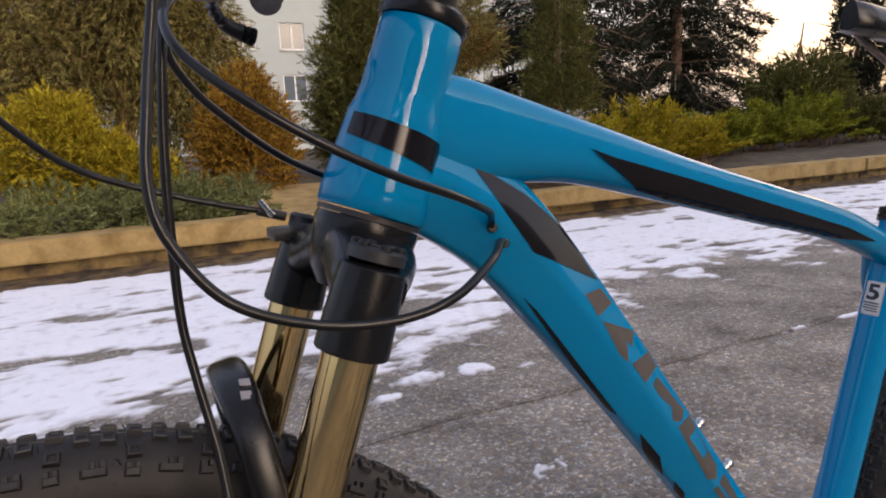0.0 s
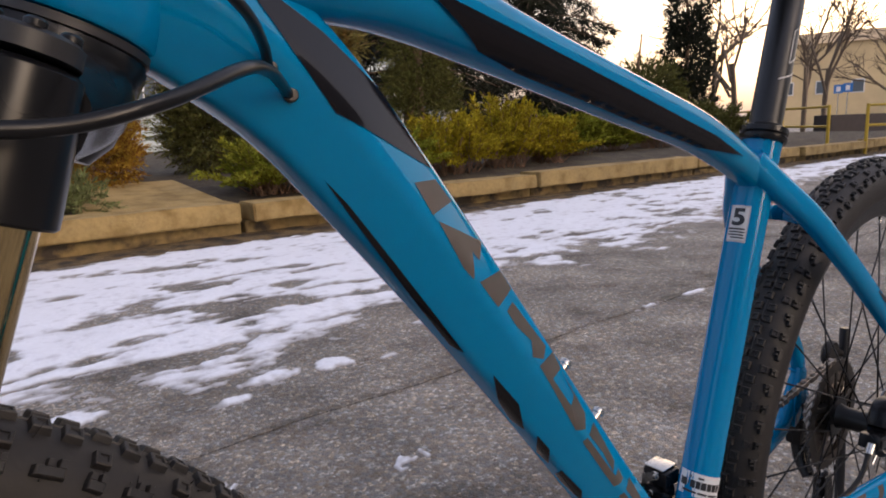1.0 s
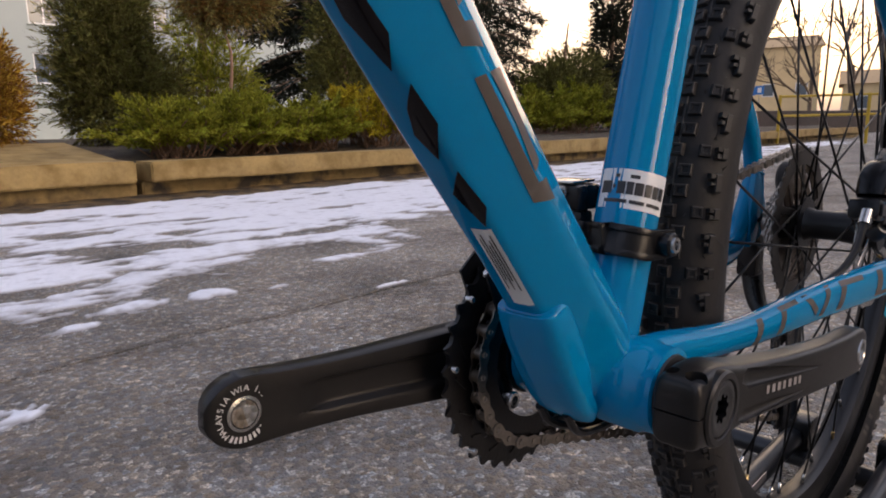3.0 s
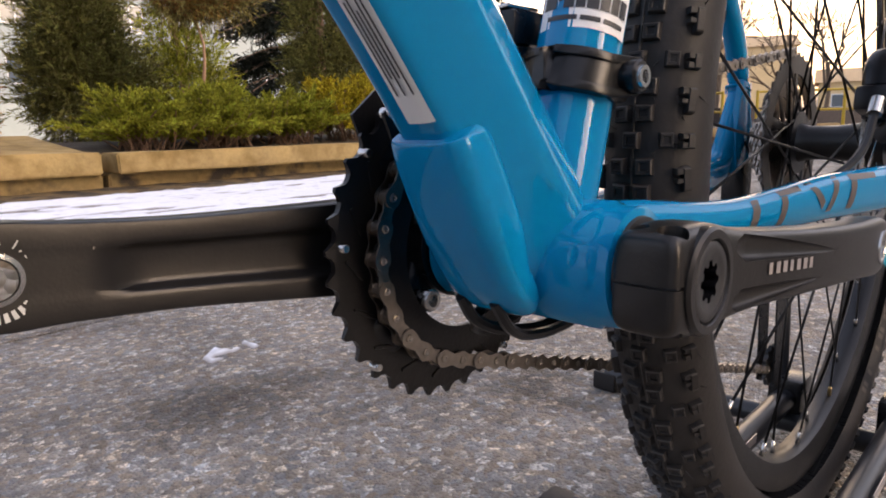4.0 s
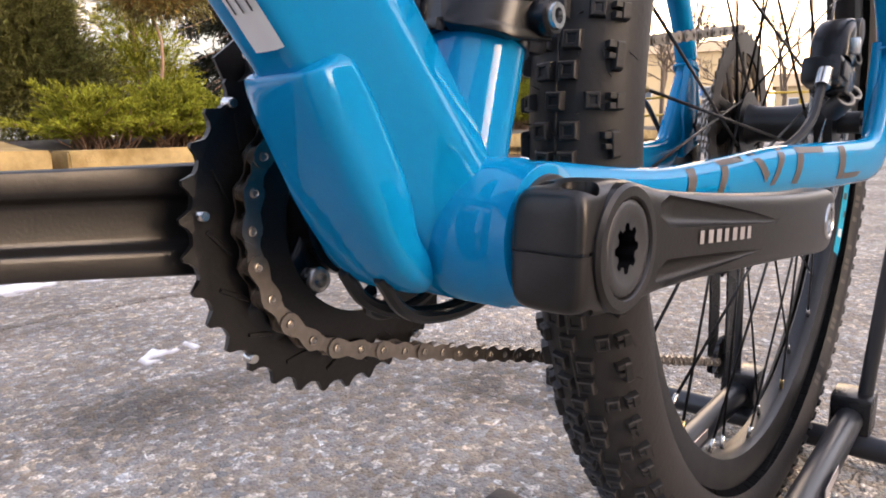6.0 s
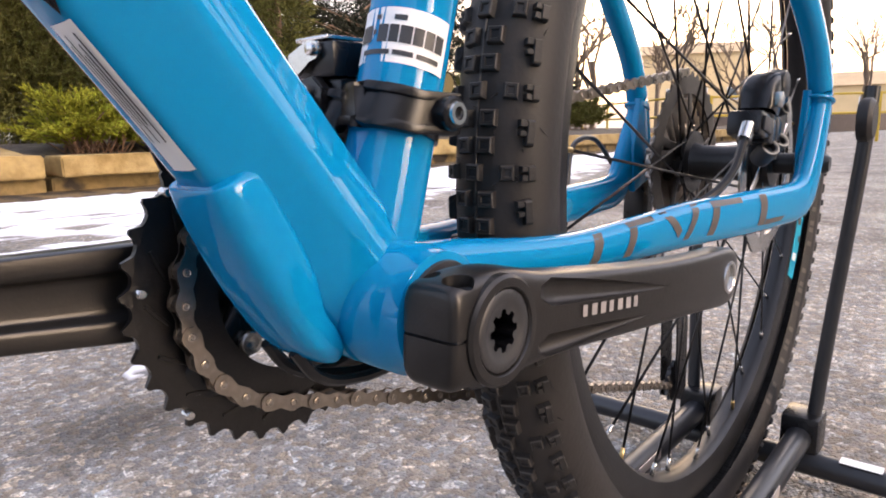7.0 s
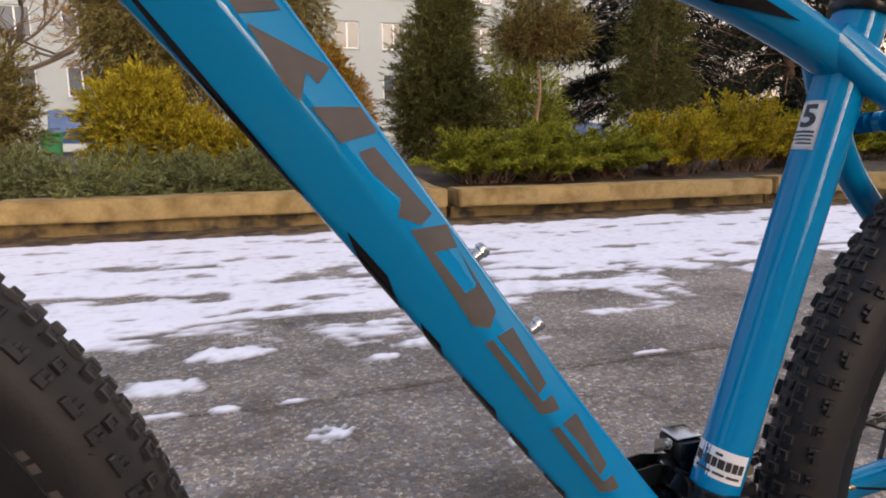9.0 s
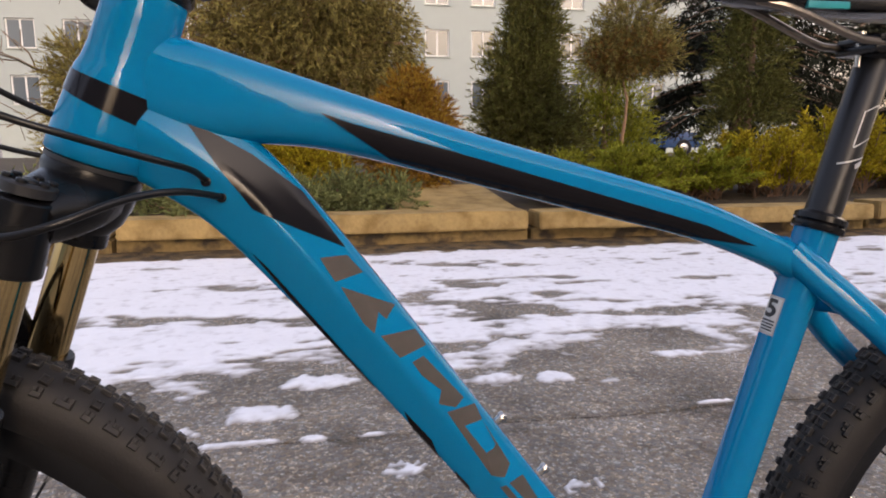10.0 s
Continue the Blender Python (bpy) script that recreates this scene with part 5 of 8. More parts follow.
def wheel(hub, name, nearest, spin, rotor_r):
    """Tyre with tread blocks, rim with spokes and nipples, hub, disc."""
    bm = bmesh.new()
    prof = []
    rc = TYRE - 0.0035 - 0.0285
    for a in np.linspace(-132, 132, 23):
        b = radians(a)
        prof.append((TW * math.sin(b), rc + 0.0285 * math.cos(b)))
    lathe(bm, prof, hub, (0, 1, 0), 144, closed=False)
    bm.faces.ensure_lookup_table()
    bmesh.ops.delete(bm, geom=[f for f in bm.faces if len(f.verts) > 4], context="FACES_ONLY")
    tyre = part(name + "_tyre", finish(bm), "rubber", bike, "dusty black knobbly tyre")
    rest = bmesh.new()
    count = 0
    for k in range(PITCH):
        for kind, ang, sh in tread(k):
            m = knob_pose(hub, k, ang, sh, spin) @ Matrix.Rotation(0.05 * math.sin(k * 7.3 + ang), 4, "Z")
            if nearest(m.translation) and count < 300:
                count += 1
                piece("knob", KNOBS[kind], tyre, m)
            else:
                n0 = len(rest.verts)
                rest.from_mesh(KNOBS[kind])
                rest.verts.ensure_lookup_table()
                for v in rest.verts[n0:]:
                    v.co = m @ v.co
    rest_ob = part("tread", rest, "knob", tyre, sharp=0)
    rest_ob.data.materials.append(M["knob_edge"])
    tagged(rest_ob, kind="stuff")
    bm = bmesh.new()
    crown = TYRE - 0.0035
    lathe(bm, [(-0.0009, crown - 0.0004), (-0.0004, crown + 0.0005), (0.0004, crown + 0.0005), (0.0009, crown - 0.0004)], hub, (0, 1, 0), 144, closed=True)
    part("mould_seam", finish(bm), "knob_edge", tyre, "thin raised mould seam")
    # moulding hairs left on a new tyre
    hairs = bmesh.new()
    rng = random.Random(int(hub[0] * 1000))
    for k in range(420):
        m = knob_pose(hub, rng.uniform(0, PITCH), rng.choice((-66, -46, -24, 0, 24, 46, 66)) + rng.uniform(-4, 4), 0, spin)
        m = m @ Matrix.Rotation(rng.uniform(-0.6, 0.6), 4, "X") @ Matrix.Rotation(rng.uniform(-0.6, 0.6), 4, "Y")
        long = rng.uniform(0.004, 0.0085)
        base = [hairs.verts.new(m @ Vector((0.0005 * math.cos(t), 0.0005 * math.sin(t), -0.0005))) for t in (0, 2.1, 4.2)]
        tip = hairs.verts.new(m @ Vector((long * 0.2, 0, long)))
        for j in range(3):
            hairs.faces.new((base[j], base[(j + 1) % 3], tip))
    tagged(part("moulding_hairs", finish(hairs, False), "rubber", tyre, "thin rubber moulding hairs"), kind="stuff")
    bm = bmesh.new()
    lathe(bm, [(-0.0125, 0.3135), (-0.0140, 0.3145), (-0.0142, 0.3100), (-0.0135, 0.3020), (-0.0100, 0.2915), (-0.004, 0.2885), (0.004, 0.2885), (0.0100, 0.2915), (0.0135, 0.3020), (0.0142, 0.3100), (0.0140, 0.3145), (0.0125, 0.3135)], hub, (0, 1, 0), 120, closed=True)
    rim = part(name + "_rim", finish(bm), "black", bike, "black alloy rim")
    bm = bmesh.new()
    lathe(bm, [(-0.066, 0.009), (-0.050, 0.009), (-0.049, 0.021), (-0.036, 0.022), (-0.0355, 0.029), (-0.032, 0.029), (-0.031, 0.018), (-0.010, 0.0155), (0.012, 0.0155), (0.020, 0.018), (0.0205, 0.029), (0.024, 0.029), (0.025, 0.018), (0.066, 0.009)], hub, (0, 1, 0), 36)
    part(name + "_hub", finish(bm), "black", bike, "black hub")
    bm = bmesh.new()
    lathe(bm, [(0, 0.0011), (1, 0.0011)], (0, 0, 0), (0, 0, 1), 6)
    spoke = mesh_of("spoke", finish(bm), "black", 0)
    bm = bmesh.new()
    lathe(bm, [(0, 0.0019), (0.012, 0.0019), (0.0125, 0.0014)], (0, 0, 0), (0, 0, 1), 8)
    nip, nip2 = mesh_of("nipple", finish(bm.copy()), "steel", 0), mesh_of("nipple", finish(bm), "brass", 0)
    for k in range(32):
        a = 2 * math.pi * (k + 0.5) / 32 + spin
        s = -1 if k % 2 else 1
        lead = (1 if (k // 2) % 2 else -1) * radians(62)
        yh = -0.034 if s < 0 else 0.0225
        p0 = Vector(hub) + Vector((math.cos(a + lead) * 0.0265, yh, math.sin(a + lead) * 0.0265))
        p1 = Vector(hub) + Vector((math.cos(a) * 0.2895, s * 0.003, math.sin(a) * 0.2895))
        d = p1 - p0
        q = d.to_track_quat("Z", "Y").to_matrix().to_4x4()
        q.translation = p0
        piece("spoke", spoke, rim, q @ Matrix.Diagonal((1, 1, d.length, 1)))
        q2 = (-d).to_track_quat("Z", "Y").to_matrix().to_4x4()
        q2.translation = p1
        piece("nipple", nip2 if (k % 5 == 0) else nip, rim, q2)
    # disc with a ring of holes
    bm = bmesh.new()
    n = 96
    ring = []
    for j in range(n):
        a = 2 * math.pi * j / n
        wob = 0.0015 * math.sin(a * 12)
        ring.append([bm.verts.new((hub[0] + r * math.cos(a + tw), y, hub[2] + r * math.sin(a + tw))) for r, tw, y in ((rotor_r + wob, 0, -0.0448), (rotor_r - 0.014 - wob, 0, -0.0448), (rotor_r - 0.014 - wob, 0, -0.0430), (rotor_r + wob, 0, -0.0430))])
    for j in range(n):
        r0, r1 = ring[j], ring[(j + 1) % n]
        for i in range(4):
            bm.faces.new((r0[i], r0[(i + 1) % 4], r1[(i + 1) % 4], r1[i]))
    disc = part(name + "_disc", finish(bm), "steel", bike, "slotted steel brake disc")
    for j in range(6):
        a = j * math.pi / 3
        c = Vector((hub[0], -0.0439, hub[2]))
        p0, p1 = c + Vector((math.cos(a) * 0.018, 0, math.sin(a) * 0.018)), c + Vector((math.cos(a + 0.5) * (rotor_r - 0.010), 0, math.sin(a + 0.5) * (rotor_r - 0.010)))
        bm = bmesh.new()
        sweep(bm, [tuple(p0), tuple((p0 + p1) / 2), tuple(p1)], oval(8, 4), [0.0009] * 3, [0.005, 0.0035, 0.005])
        part("disc_arm", finish(bm), "steel", disc)
    return tyre, rim


_, REAR_RIM = wheel(HUB_R, "rear", lambda p: p.y < 0.026 and p.x < 0.30 and p.z > 0.12, 0.02, 0.080)
wheel(HUB_F, "front", lambda p: p.z > 0.44 and p.y < 0.026 and p.x > -0.74, 0.05, 0.080)
# white print bars on the tyres' walls
bm = bmesh.new()
for hub, a0, a1 in ((HUB_R, -62, -8), (HUB_R, 158, 172), (HUB_F, 20, 34)):
    for k in range(int((a1 - a0) / 1.6)):
        if (k * 7 + int(a0)) % 9 in (0, 2, 3, 6, 7):
            continue
        a = radians(a0 + k * 1.6)
        w = radians(1.05)
        vs = []
        for r, da in ((0.3195, 0), (0.3255, 0), (0.3255, w), (0.3195, w)):
            b = math.acos(max(-1, min(1, (r - (TYRE - 0.032)) / 0.0285)))
            vs.append(bm.verts.new((hub[0] + r * math.cos(a + da), -TW * math.sin(b) - 0.0004, hub[2] + r * math.sin(a + da))))
        bm.faces.new(vs)
tagged(part("sidewall_print", finish(bm, False), "decal_grey", bike, "worn grey tyre print in bars"), kind="stuff")

# ---- drivetrain ----
RING_C = Vector((-0.002, 0, 0.335))


def toothed(bm, c, r_root, r_tip, r_in, y0, y1, teeth, spin=0.0):
    prof = [0, 0, 0.10, 0.50, 1.0, 0.92, 0.35, 0.06]
    n = teeth * 8
    thin = (y1 - y0) * 0.22
    rows = []
    for j in range(n):
        a = 2 * math.pi * (j + spin) / n
        r = r_root + (r_tip - r_root) * prof[j % 8]
        e = thin * prof[j % 8]
        rows.append([bm.verts.new((c[0] + q * math.cos(a), y, c[2] + q * math.sin(a))) for q, y in ((r, y0 + e), (r_root - 0.0006, y0), (r_in, y0), (r_in, y1), (r_root - 0.0006, y1), (r, y1 - e))])
    for j in range(n):
        r0, r1 = rows[j], rows[(j + 1) % n]
        for i in range(6):
            bm.faces.new((r0[i], r0[(i + 1) % 6], r1[(i + 1) % 6], r1[i]))


bm = bmesh.new()
toothed(bm, RING_C, 0.0720, 0.0765, 0.0545, 0.0510, 0.0540, 36)
big_ring = part("outer_chainring", finish(bm, False), "ring", bike, "black outer chainring with shaped teeth and ramps")
for k in range(10):
    a = radians(112 + k * 19)
    c = RING_C + Vector((0, 0.0507, 0))
    p0, p1 = c + Vector((math.cos(a) * 0.0585, 0, math.sin(a) * 0.0585)), c + Vector((math.cos(a - 0.16) * 0.0668, 0, math.sin(a - 0.16) * 0.0668))
    bm = bmesh.new()
    sweep(bm, [tuple(p0), tuple((p0 + p1) / 2), tuple(p1)], oval(8, 3), 0.0007, [0.0007, 0.0010, 0.0008], side=(0, 1, 0))
    part("shift_ramp", finish(bm), "ring", big_ring)
for a, r in ((174, 0.0692), (222, 0.0725), (140, 0.0712), (300, 0.0712)):
    q = RING_C + Vector((math.cos(radians(a)) * r, 0.0470, math.sin(radians(a)) * r))
    bm = bmesh.new()
    lathe(bm, [(0, 0.0016), (0.0008, 0.0022), (0.005, 0.0022)], q, (0, 1, 0), 12)
    part("shift_pin", finish(bm), "steel", big_ring, "bright steel shift pin")
bm = bmesh.new()
toothed(bm, RING_C, 0.0530, 0.0575, 0.0400, 0.0420, 0.0440, 26)
part("inner_chainring", finish(bm, False), "ring", bike, "black inner chainring")
bm = bmesh.new()
for k in range(4):
    a = radians(219 + 90 * k)
    d = Vector((math.cos(a), 0, math.sin(a)))
    pts = [RING_C + d * r + Vector((0, y, 0)) for r, y in ((0.012, 0.060), (0.030, 0.054), (0.042, 0.0485), (0.064, 0.0545))]
    sweep(bm, [tuple(p) for p in pts], oval(14, 3), [0.006, 0.005, 0.0045, 0.003], [0.013, 0.010, 0.0095, 0.012])
lathe(bm, [(0, 0.026), (0.012, 0.026), (0.020, 0.022)], RING_C + Vector((0, 0.047, 0)), (0, 1, 0), 32)
spider = part("crank_spider", finish(bm), "satin", bike, "black four-armed crank spider")
for k in range(4):
    a = radians(219 + 90 * k)
    q = RING_C + Vector((math.cos(a) * 0.0350, 0.0400, math.sin(a) * 0.0350))
    bm = bmesh.new()
    lathe(bm, [(0.006, 0.0050), (0.0, 0.0054), (-0.001, 0.0048), (-0.001, 0.0030), (0.003, 0.0027), (0.003, 0.0)], q, (0, 1, 0), 18)
    part("ring_bolt", finish(bm), "steel", spider, "bright steel hex ring bolt")

# cranks
CA = Vector((0.183, 0, -0.0115)).normalized()
CU = Vector((0.0115, 0, 0.183)).normalized()


def crank_point(c, d, y, up=0.0):
    return c + CA * d + CU * up + Vector((0, y, 0))



def carved(body, cutters):
    """The body with the cutters' shapes taken out of it."""
    made = []
    for k, b in enumerate([body] + cutters):
        me = bpy.data.meshes.new("carving")
        bmesh.ops.recalc_face_normals(b, faces=b.faces)
        b.to_mesh(me)
        b.free()
        made.append(bpy.data.objects.new("carving", me))
        scene.collection.objects.link(made[-1])
    for o in made[1:]:
        cut = made[0].modifiers.new("cut", "BOOLEAN")
        cut.operation, cut.solver, cut.object = "DIFFERENCE", "EXACT", o
    bpy.context.view_layer.update()
    me = bpy.data.meshes.new_from_object(made[0].evaluated_get(bpy.context.evaluated_depsgraph_get()))
    out = bmesh.new()
    out.from_mesh(me)
    for o in made:
        bpy.data.objects.remove(o)
    return out


bm = bmesh.new()
c0 = Vector((0.0, 0, 0.333))
rows = [(-0.0258, -0.0605, 0.0090, 0.0145), (-0.0250, -0.0605, 0.0114, 0.0166), (-0.0225, -0.0605, 0.0126, 0.0184), (-0.016, -0.0605, 0.0130, 0.0198), (-0.008, -0.0605, 0.0130, 0.0209), (-0.002, -0.0605, 0.0130, 0.0212), (0.008, -0.061, 0.0130, 0.0210), (0.018, -0.0625, 0.0124, 0.0196), (0.030, -0.0650, 0.0115, 0.0176),
        (0.050, -0.0690, 0.0108, 0.0162), (0.080, -0.0755, 0.0100, 0.0152), (0.115, -0.0815, 0.0092, 0.0147), (0.150, -0.0858, 0.0085, 0.0150), (0.178, -0.0878, 0.0082, 0.0160), (0.190, -0.0880, 0.0078, 0.0138), (0.1965, -0.0880, 0.0060, 0.0085), (0.1985, -0.0880, 0.004, 0.004)]
c = curve_through([(*crank_point(c0, d, y), w, h) for d, y, w, h in rows], 4)
sweep(bm, c[:, :3], oval(56, 5.0), c[:, 3], c[:, 4])
face = lambda d: float(np.interp(d, [r[0] for r in rows], [r[1] - r[2] for r in rows]))
cutters = []
WELLS = ((-0.0172, -0.0665, 0.0056), (-0.0168, -0.0537, 0.0038))
for d, y, r in WELLS:
    for up in (1, -1):
        b = bmesh.new()
        lathe(b, [(0.008, r * 0.97), (0.019, r), (0.030, r * 1.06)], crank_point(c0, d, y, 0), CU * up, 28)
        cutters.append(b)
b = bmesh.new()
box(b, (-0.034, -0.090, 0.3338), (-0.0155, -0.040, 0.3350))
cutters.append(b)
# the hollows beside the maker's mark, shallow and running out along the arm
for up0, up1, end, wide, deep in ((0.0112, 0.0040, 0.108, 0.0062, 0.0052), (-0.0112, -0.0072, 0.092, 0.0052, 0.0058)):
    b = bmesh.new()
    pts = []
    for k in range(13):
        u = k / 12
        d = 0.0215 + (end - 0.0215) * u
        q = crank_point(c0, d, face(d) - 0.0004, up0 + (up1 - up0) * u)
        g = (1 - u) ** 0.8 * min(1, 0.35 + u * 9) + 0.02
        pts.append((*q, deep * g, wide * g))
    pts = np.array(pts)
    sweep(b, pts[:, :3], oval(20, 2.0), pts[:, 3], pts[:, 4])
    cutters.append(b)
b = bmesh.new()
lathe(b, [(-0.02, 0.0080), (0.03, 0.0080)], crank_point(c0, 0.1795, -0.0880), (0, 1, 0), 28)
cutters.append(b)
b = bmesh.new()
lathe(b, [(-0.012, 0.0153), (0.018, 0.0153)], c0 + Vector((0, -0.0735, 0)), (0, 1, 0), 48)
cutters.append(b)
left_crank = part("left_crank_arm", finish(carved(bm, cutters)), "crank", bike, "satin dark alloy crank arm with a split clamp", sharp=32)
bm = bmesh.new()
lathe(bm, [(0.012, 0.0200), (-0.0006, 0.0203), (-0.0018, 0.0192), (-0.0018, 0.0162), (-0.0012, 0.0157), (0.004, 0.0157), (0.012, 0.0157)], c0 + Vector((0, -0.0735, 0)), (0, 1, 0), 56, closed=True)
bmesh.ops.recalc_face_normals(bm, faces=bm.faces)
part("crank_collar", finish(bm), "crank", left_crank)
bm = bmesh.new()
n = 128
star = lambda j: 0.0070 + 0.0012 * max(-0.8, min(0.8, 1.6 * math.cos(2 * math.pi * j / 16)))
rings = []
for y, fr in ((-0.0700, lambda j: 0.0150), (-0.0742, lambda j: 0.0151 if j % 4 < 2 else 0.0149), (-0.0748, lambda j: 0.0142), (-0.0748, lambda j: 0.0112), (-0.0743, lambda j: 0.0104), (-0.0740, star)):
    rings.append([bm.verts.new(c0 + Vector((math.cos(2 * math.pi * j / n) * fr(j), y, math.sin(2 * math.pi * j / n) * fr(j)))) for j in range(n)])
for r0, r1 in zip(rings, rings[1:]):
    for j in range(n):
        bm.faces.new((r0[j], r0[(j + 1) % n], r1[(j + 1) % n], r1[j]))
crank_cap = part("crank_cap", finish(bm), "ink", left_crank, "black fixing cap with a star socket")
# socket blacker than the cap, the shade inside it put into the colour
bm = bmesh.new()
rings = [[bm.verts.new(c0 + Vector((math.cos(2 * math.pi * j / n) * star(j), y, math.sin(2 * math.pi * j / n) * star(j)))) for j in range(n)] for y in (-0.0741, -0.0560)]
for j in range(n):
    bm.faces.new((rings[0][j], rings[0][(j + 1) % n], rings[1][(j + 1) % n], rings[1][j]))
bm.faces.new(rings[1])
part("socket", finish(bm), "satin", crank_cap, "deep star socket, its inner shade in black")
bm = bmesh.new()
box(bm, (-0.0236, -0.0722, 0.3338), (-0.0156, -0.0487, 0.3350))
part("clamp_slit", finish(bm, False), "ink", left_crank)
for d, y, r in WELLS:
    bm = bmesh.new()
    lathe(bm, [(-0.004, r * 0.80), (0.0006, r * 0.80), (0.0012, r * 0.72), (0.0012, r * 0.40), (-0.002, r * 0.38)], crank_point(c0, d, y, 0.0105), CU, 20)
    part("clamp_bolt", finish(bm), "steel", left_crank, "steel clamp bolt")
bm = bmesh.new()
lathe(bm, [(0.016, 0.0068), (0.0, 0.0068), (-0.0005, 0.0074), (-0.0003, 0.0090), (0.0012, 0.0092)], crank_point(c0, 0.1795, -0.0962), (0, 1, 0), 32)
part("pedal_hole", finish(bm), "steel", left_crank, "bright threaded pedal hole")
# maker's lettering, drawn as a row of bars
for k in range(7):
    d0 = 0.0465 + k * 0.0056
    bm = bmesh.new()
    hgt = 0.0024
    w = 0.0034 if k % 3 else 0.0028
    q = [crank_point(c0, d0 + uu * w, 0, (2 * vv - 1) * hgt + 0.0005) for uu, vv in ((0, 0), (1, 0), (1, 1), (0, 1))]
    bm.faces.new([bm.verts.new((p.x, face(d0 + 0.002) - 0.0007 + (-0.2 * (p - c0).dot(CA) + 0.2 * (d0 + 0.002)) * 0.8, p.z)) for p in q])
    part("mark_bar", finish(bm, False), "chrome_paint", left_crank, "pale maker's mark in bars")

# far crank: forward, its hollowed inner face showing
bm = bmesh.new()
c1 = Vector((0.0, 0, 0.335))
rows2 = [(0.010, 0.068, 0.008, 0.024), (-0.020, 0.068, 0.0085, 0.0235), (-0.050, 0.070, 0.0085, 0.0215), (-0.090, 0.0735, 0.008, 0.0190), (-0.130, 0.0775, 0.0075, 0.0170), (-0.165, 0.0805, 0.0070, 0.0170), (-0.187, 0.082, 0.0068, 0.0178), (-0.198, 0.082, 0.0064, 0.0140), (-0.2035, 0.082, 0.005, 0.0085), (-0.2055, 0.082, 0.003, 0.004)]
c = curve_through([(*crank_point(c1, d, y), w, h) for d, y, w, h in rows2], 5)
channel = rounded([(1, 1), (-1, 1), (-1, 0.52), (-0.35, 0.40), (-0.35, -0.40), (-1, -0.52), (-1, -1), (1, -1)], 0.12, 2)
solid2 = rounded([(1, 1), (-1, 1), (-1, 0.52), (-0.98, 0.40), (-0.98, -0.40), (-1, -0.52), (-1, -1), (1, -1)], 0.12, 2)
ringv = []
tang = np.gradient(c[:, :3], axis=0)
for i in range(len(c)):
    d = (Vector(c[i, :3]) - c1).dot(CA)
    mixk = min(1, max(0, (d + 0.158) / 0.012))
    sec = channel * mixk + solid2 * (1 - mixk)
    ringv.append([bm.verts.new(Vector(c[i, :3]) + Vector((0, a * c[i, 3], 0)) + CU * (b * c[i, 4])) for a, b in sec])
for r0, r1 in zip(ringv, ringv[1:]):
    for j in range(len(r0)):
        bm.faces.new((r0[j], r0[(j + 1) % len(r0)], r1[(j + 1) % len(r0)], r1[j]))
bm.faces.new(ringv[0][::-1]), bm.faces.new(ringv[-1])
right_crank = part("right_crank_arm", finish(bm), "crank", bike, "satin dark alloy crank arm, hollowed on its inner face")
pc = crank_point(c1, -0.1875, 0.0752)
bm = bmesh.new()
lathe(bm, [(0.004, 0.0070), (-0.0012, 0.0072), (-0.0008, 0.0088), (0.001, 0.0092)], pc, (0, 1, 0), 32)
part("pedal_hole", finish(bm), "steel", right_crank, "bright threaded pedal hole")
bm = bmesh.new()
lathe(bm, [(-0.0004, 0.0066), (-0.0004, 0.0066), (-0.0013, 0.0066)], pc, (0, 1, 0), 24)
part("pedal_hole_gap", finish(bm), "asphalt", right_crank)


def stamped(word, deg0, step, centre, r, size):
    """Letters set round an eye on the crank's inner face, read from outside the ring."""
    for k, ch in enumerate(word):
        if ch == " ":
            continue
        cu = bpy.data.curves.new("letter", "FONT")
        cu.body, cu.size, cu.align_x = ch, size, "CENTER"
        ob = bpy.data.objects.new("letter", cu)
        scene.collection.objects.link(ob)
        me = bpy.data.meshes.new_from_object(ob.evaluated_get(bpy.context.evaluated_depsgraph_get()))
        bpy.data.objects.remove(ob)
        b = bmesh.new()
        b.from_mesh(me)
        a = radians(deg0 - k * step)
        out, along = Vector((math.cos(a), 0, math.sin(a))), Vector((math.sin(a), 0, -math.cos(a)))
        for v in b.verts:
            q = centre + out * (r + v.co.y) + along * v.co.x
            v.co = Vector((q.x, 0.0747, q.z))
        for f in b.faces:
            f.normal_update()
            if f.normal.y > 0:
                f.normal_flip()
        part("stamped_letter", b, "print", right_crank, sharp=0)


stamped("MALAYSIA W1A 175 OG", 218, 12.5, pc, 0.0112, 0.0044)
for k in range(8):
    a = radians(232 + 11 * k)
    bm = bmesh.new()
    bm.faces.new([bm.verts.new((pc.x + r * math.cos(t), 0.0747, pc.z + r * math.sin(t))) for r, t in ((0.0112, a), (0.0143, a), (0.0143, a + 0.11), (0.0112, a + 0.11))])
    part("print_bar", finish(bm, False), "print", right_crank)


# chain


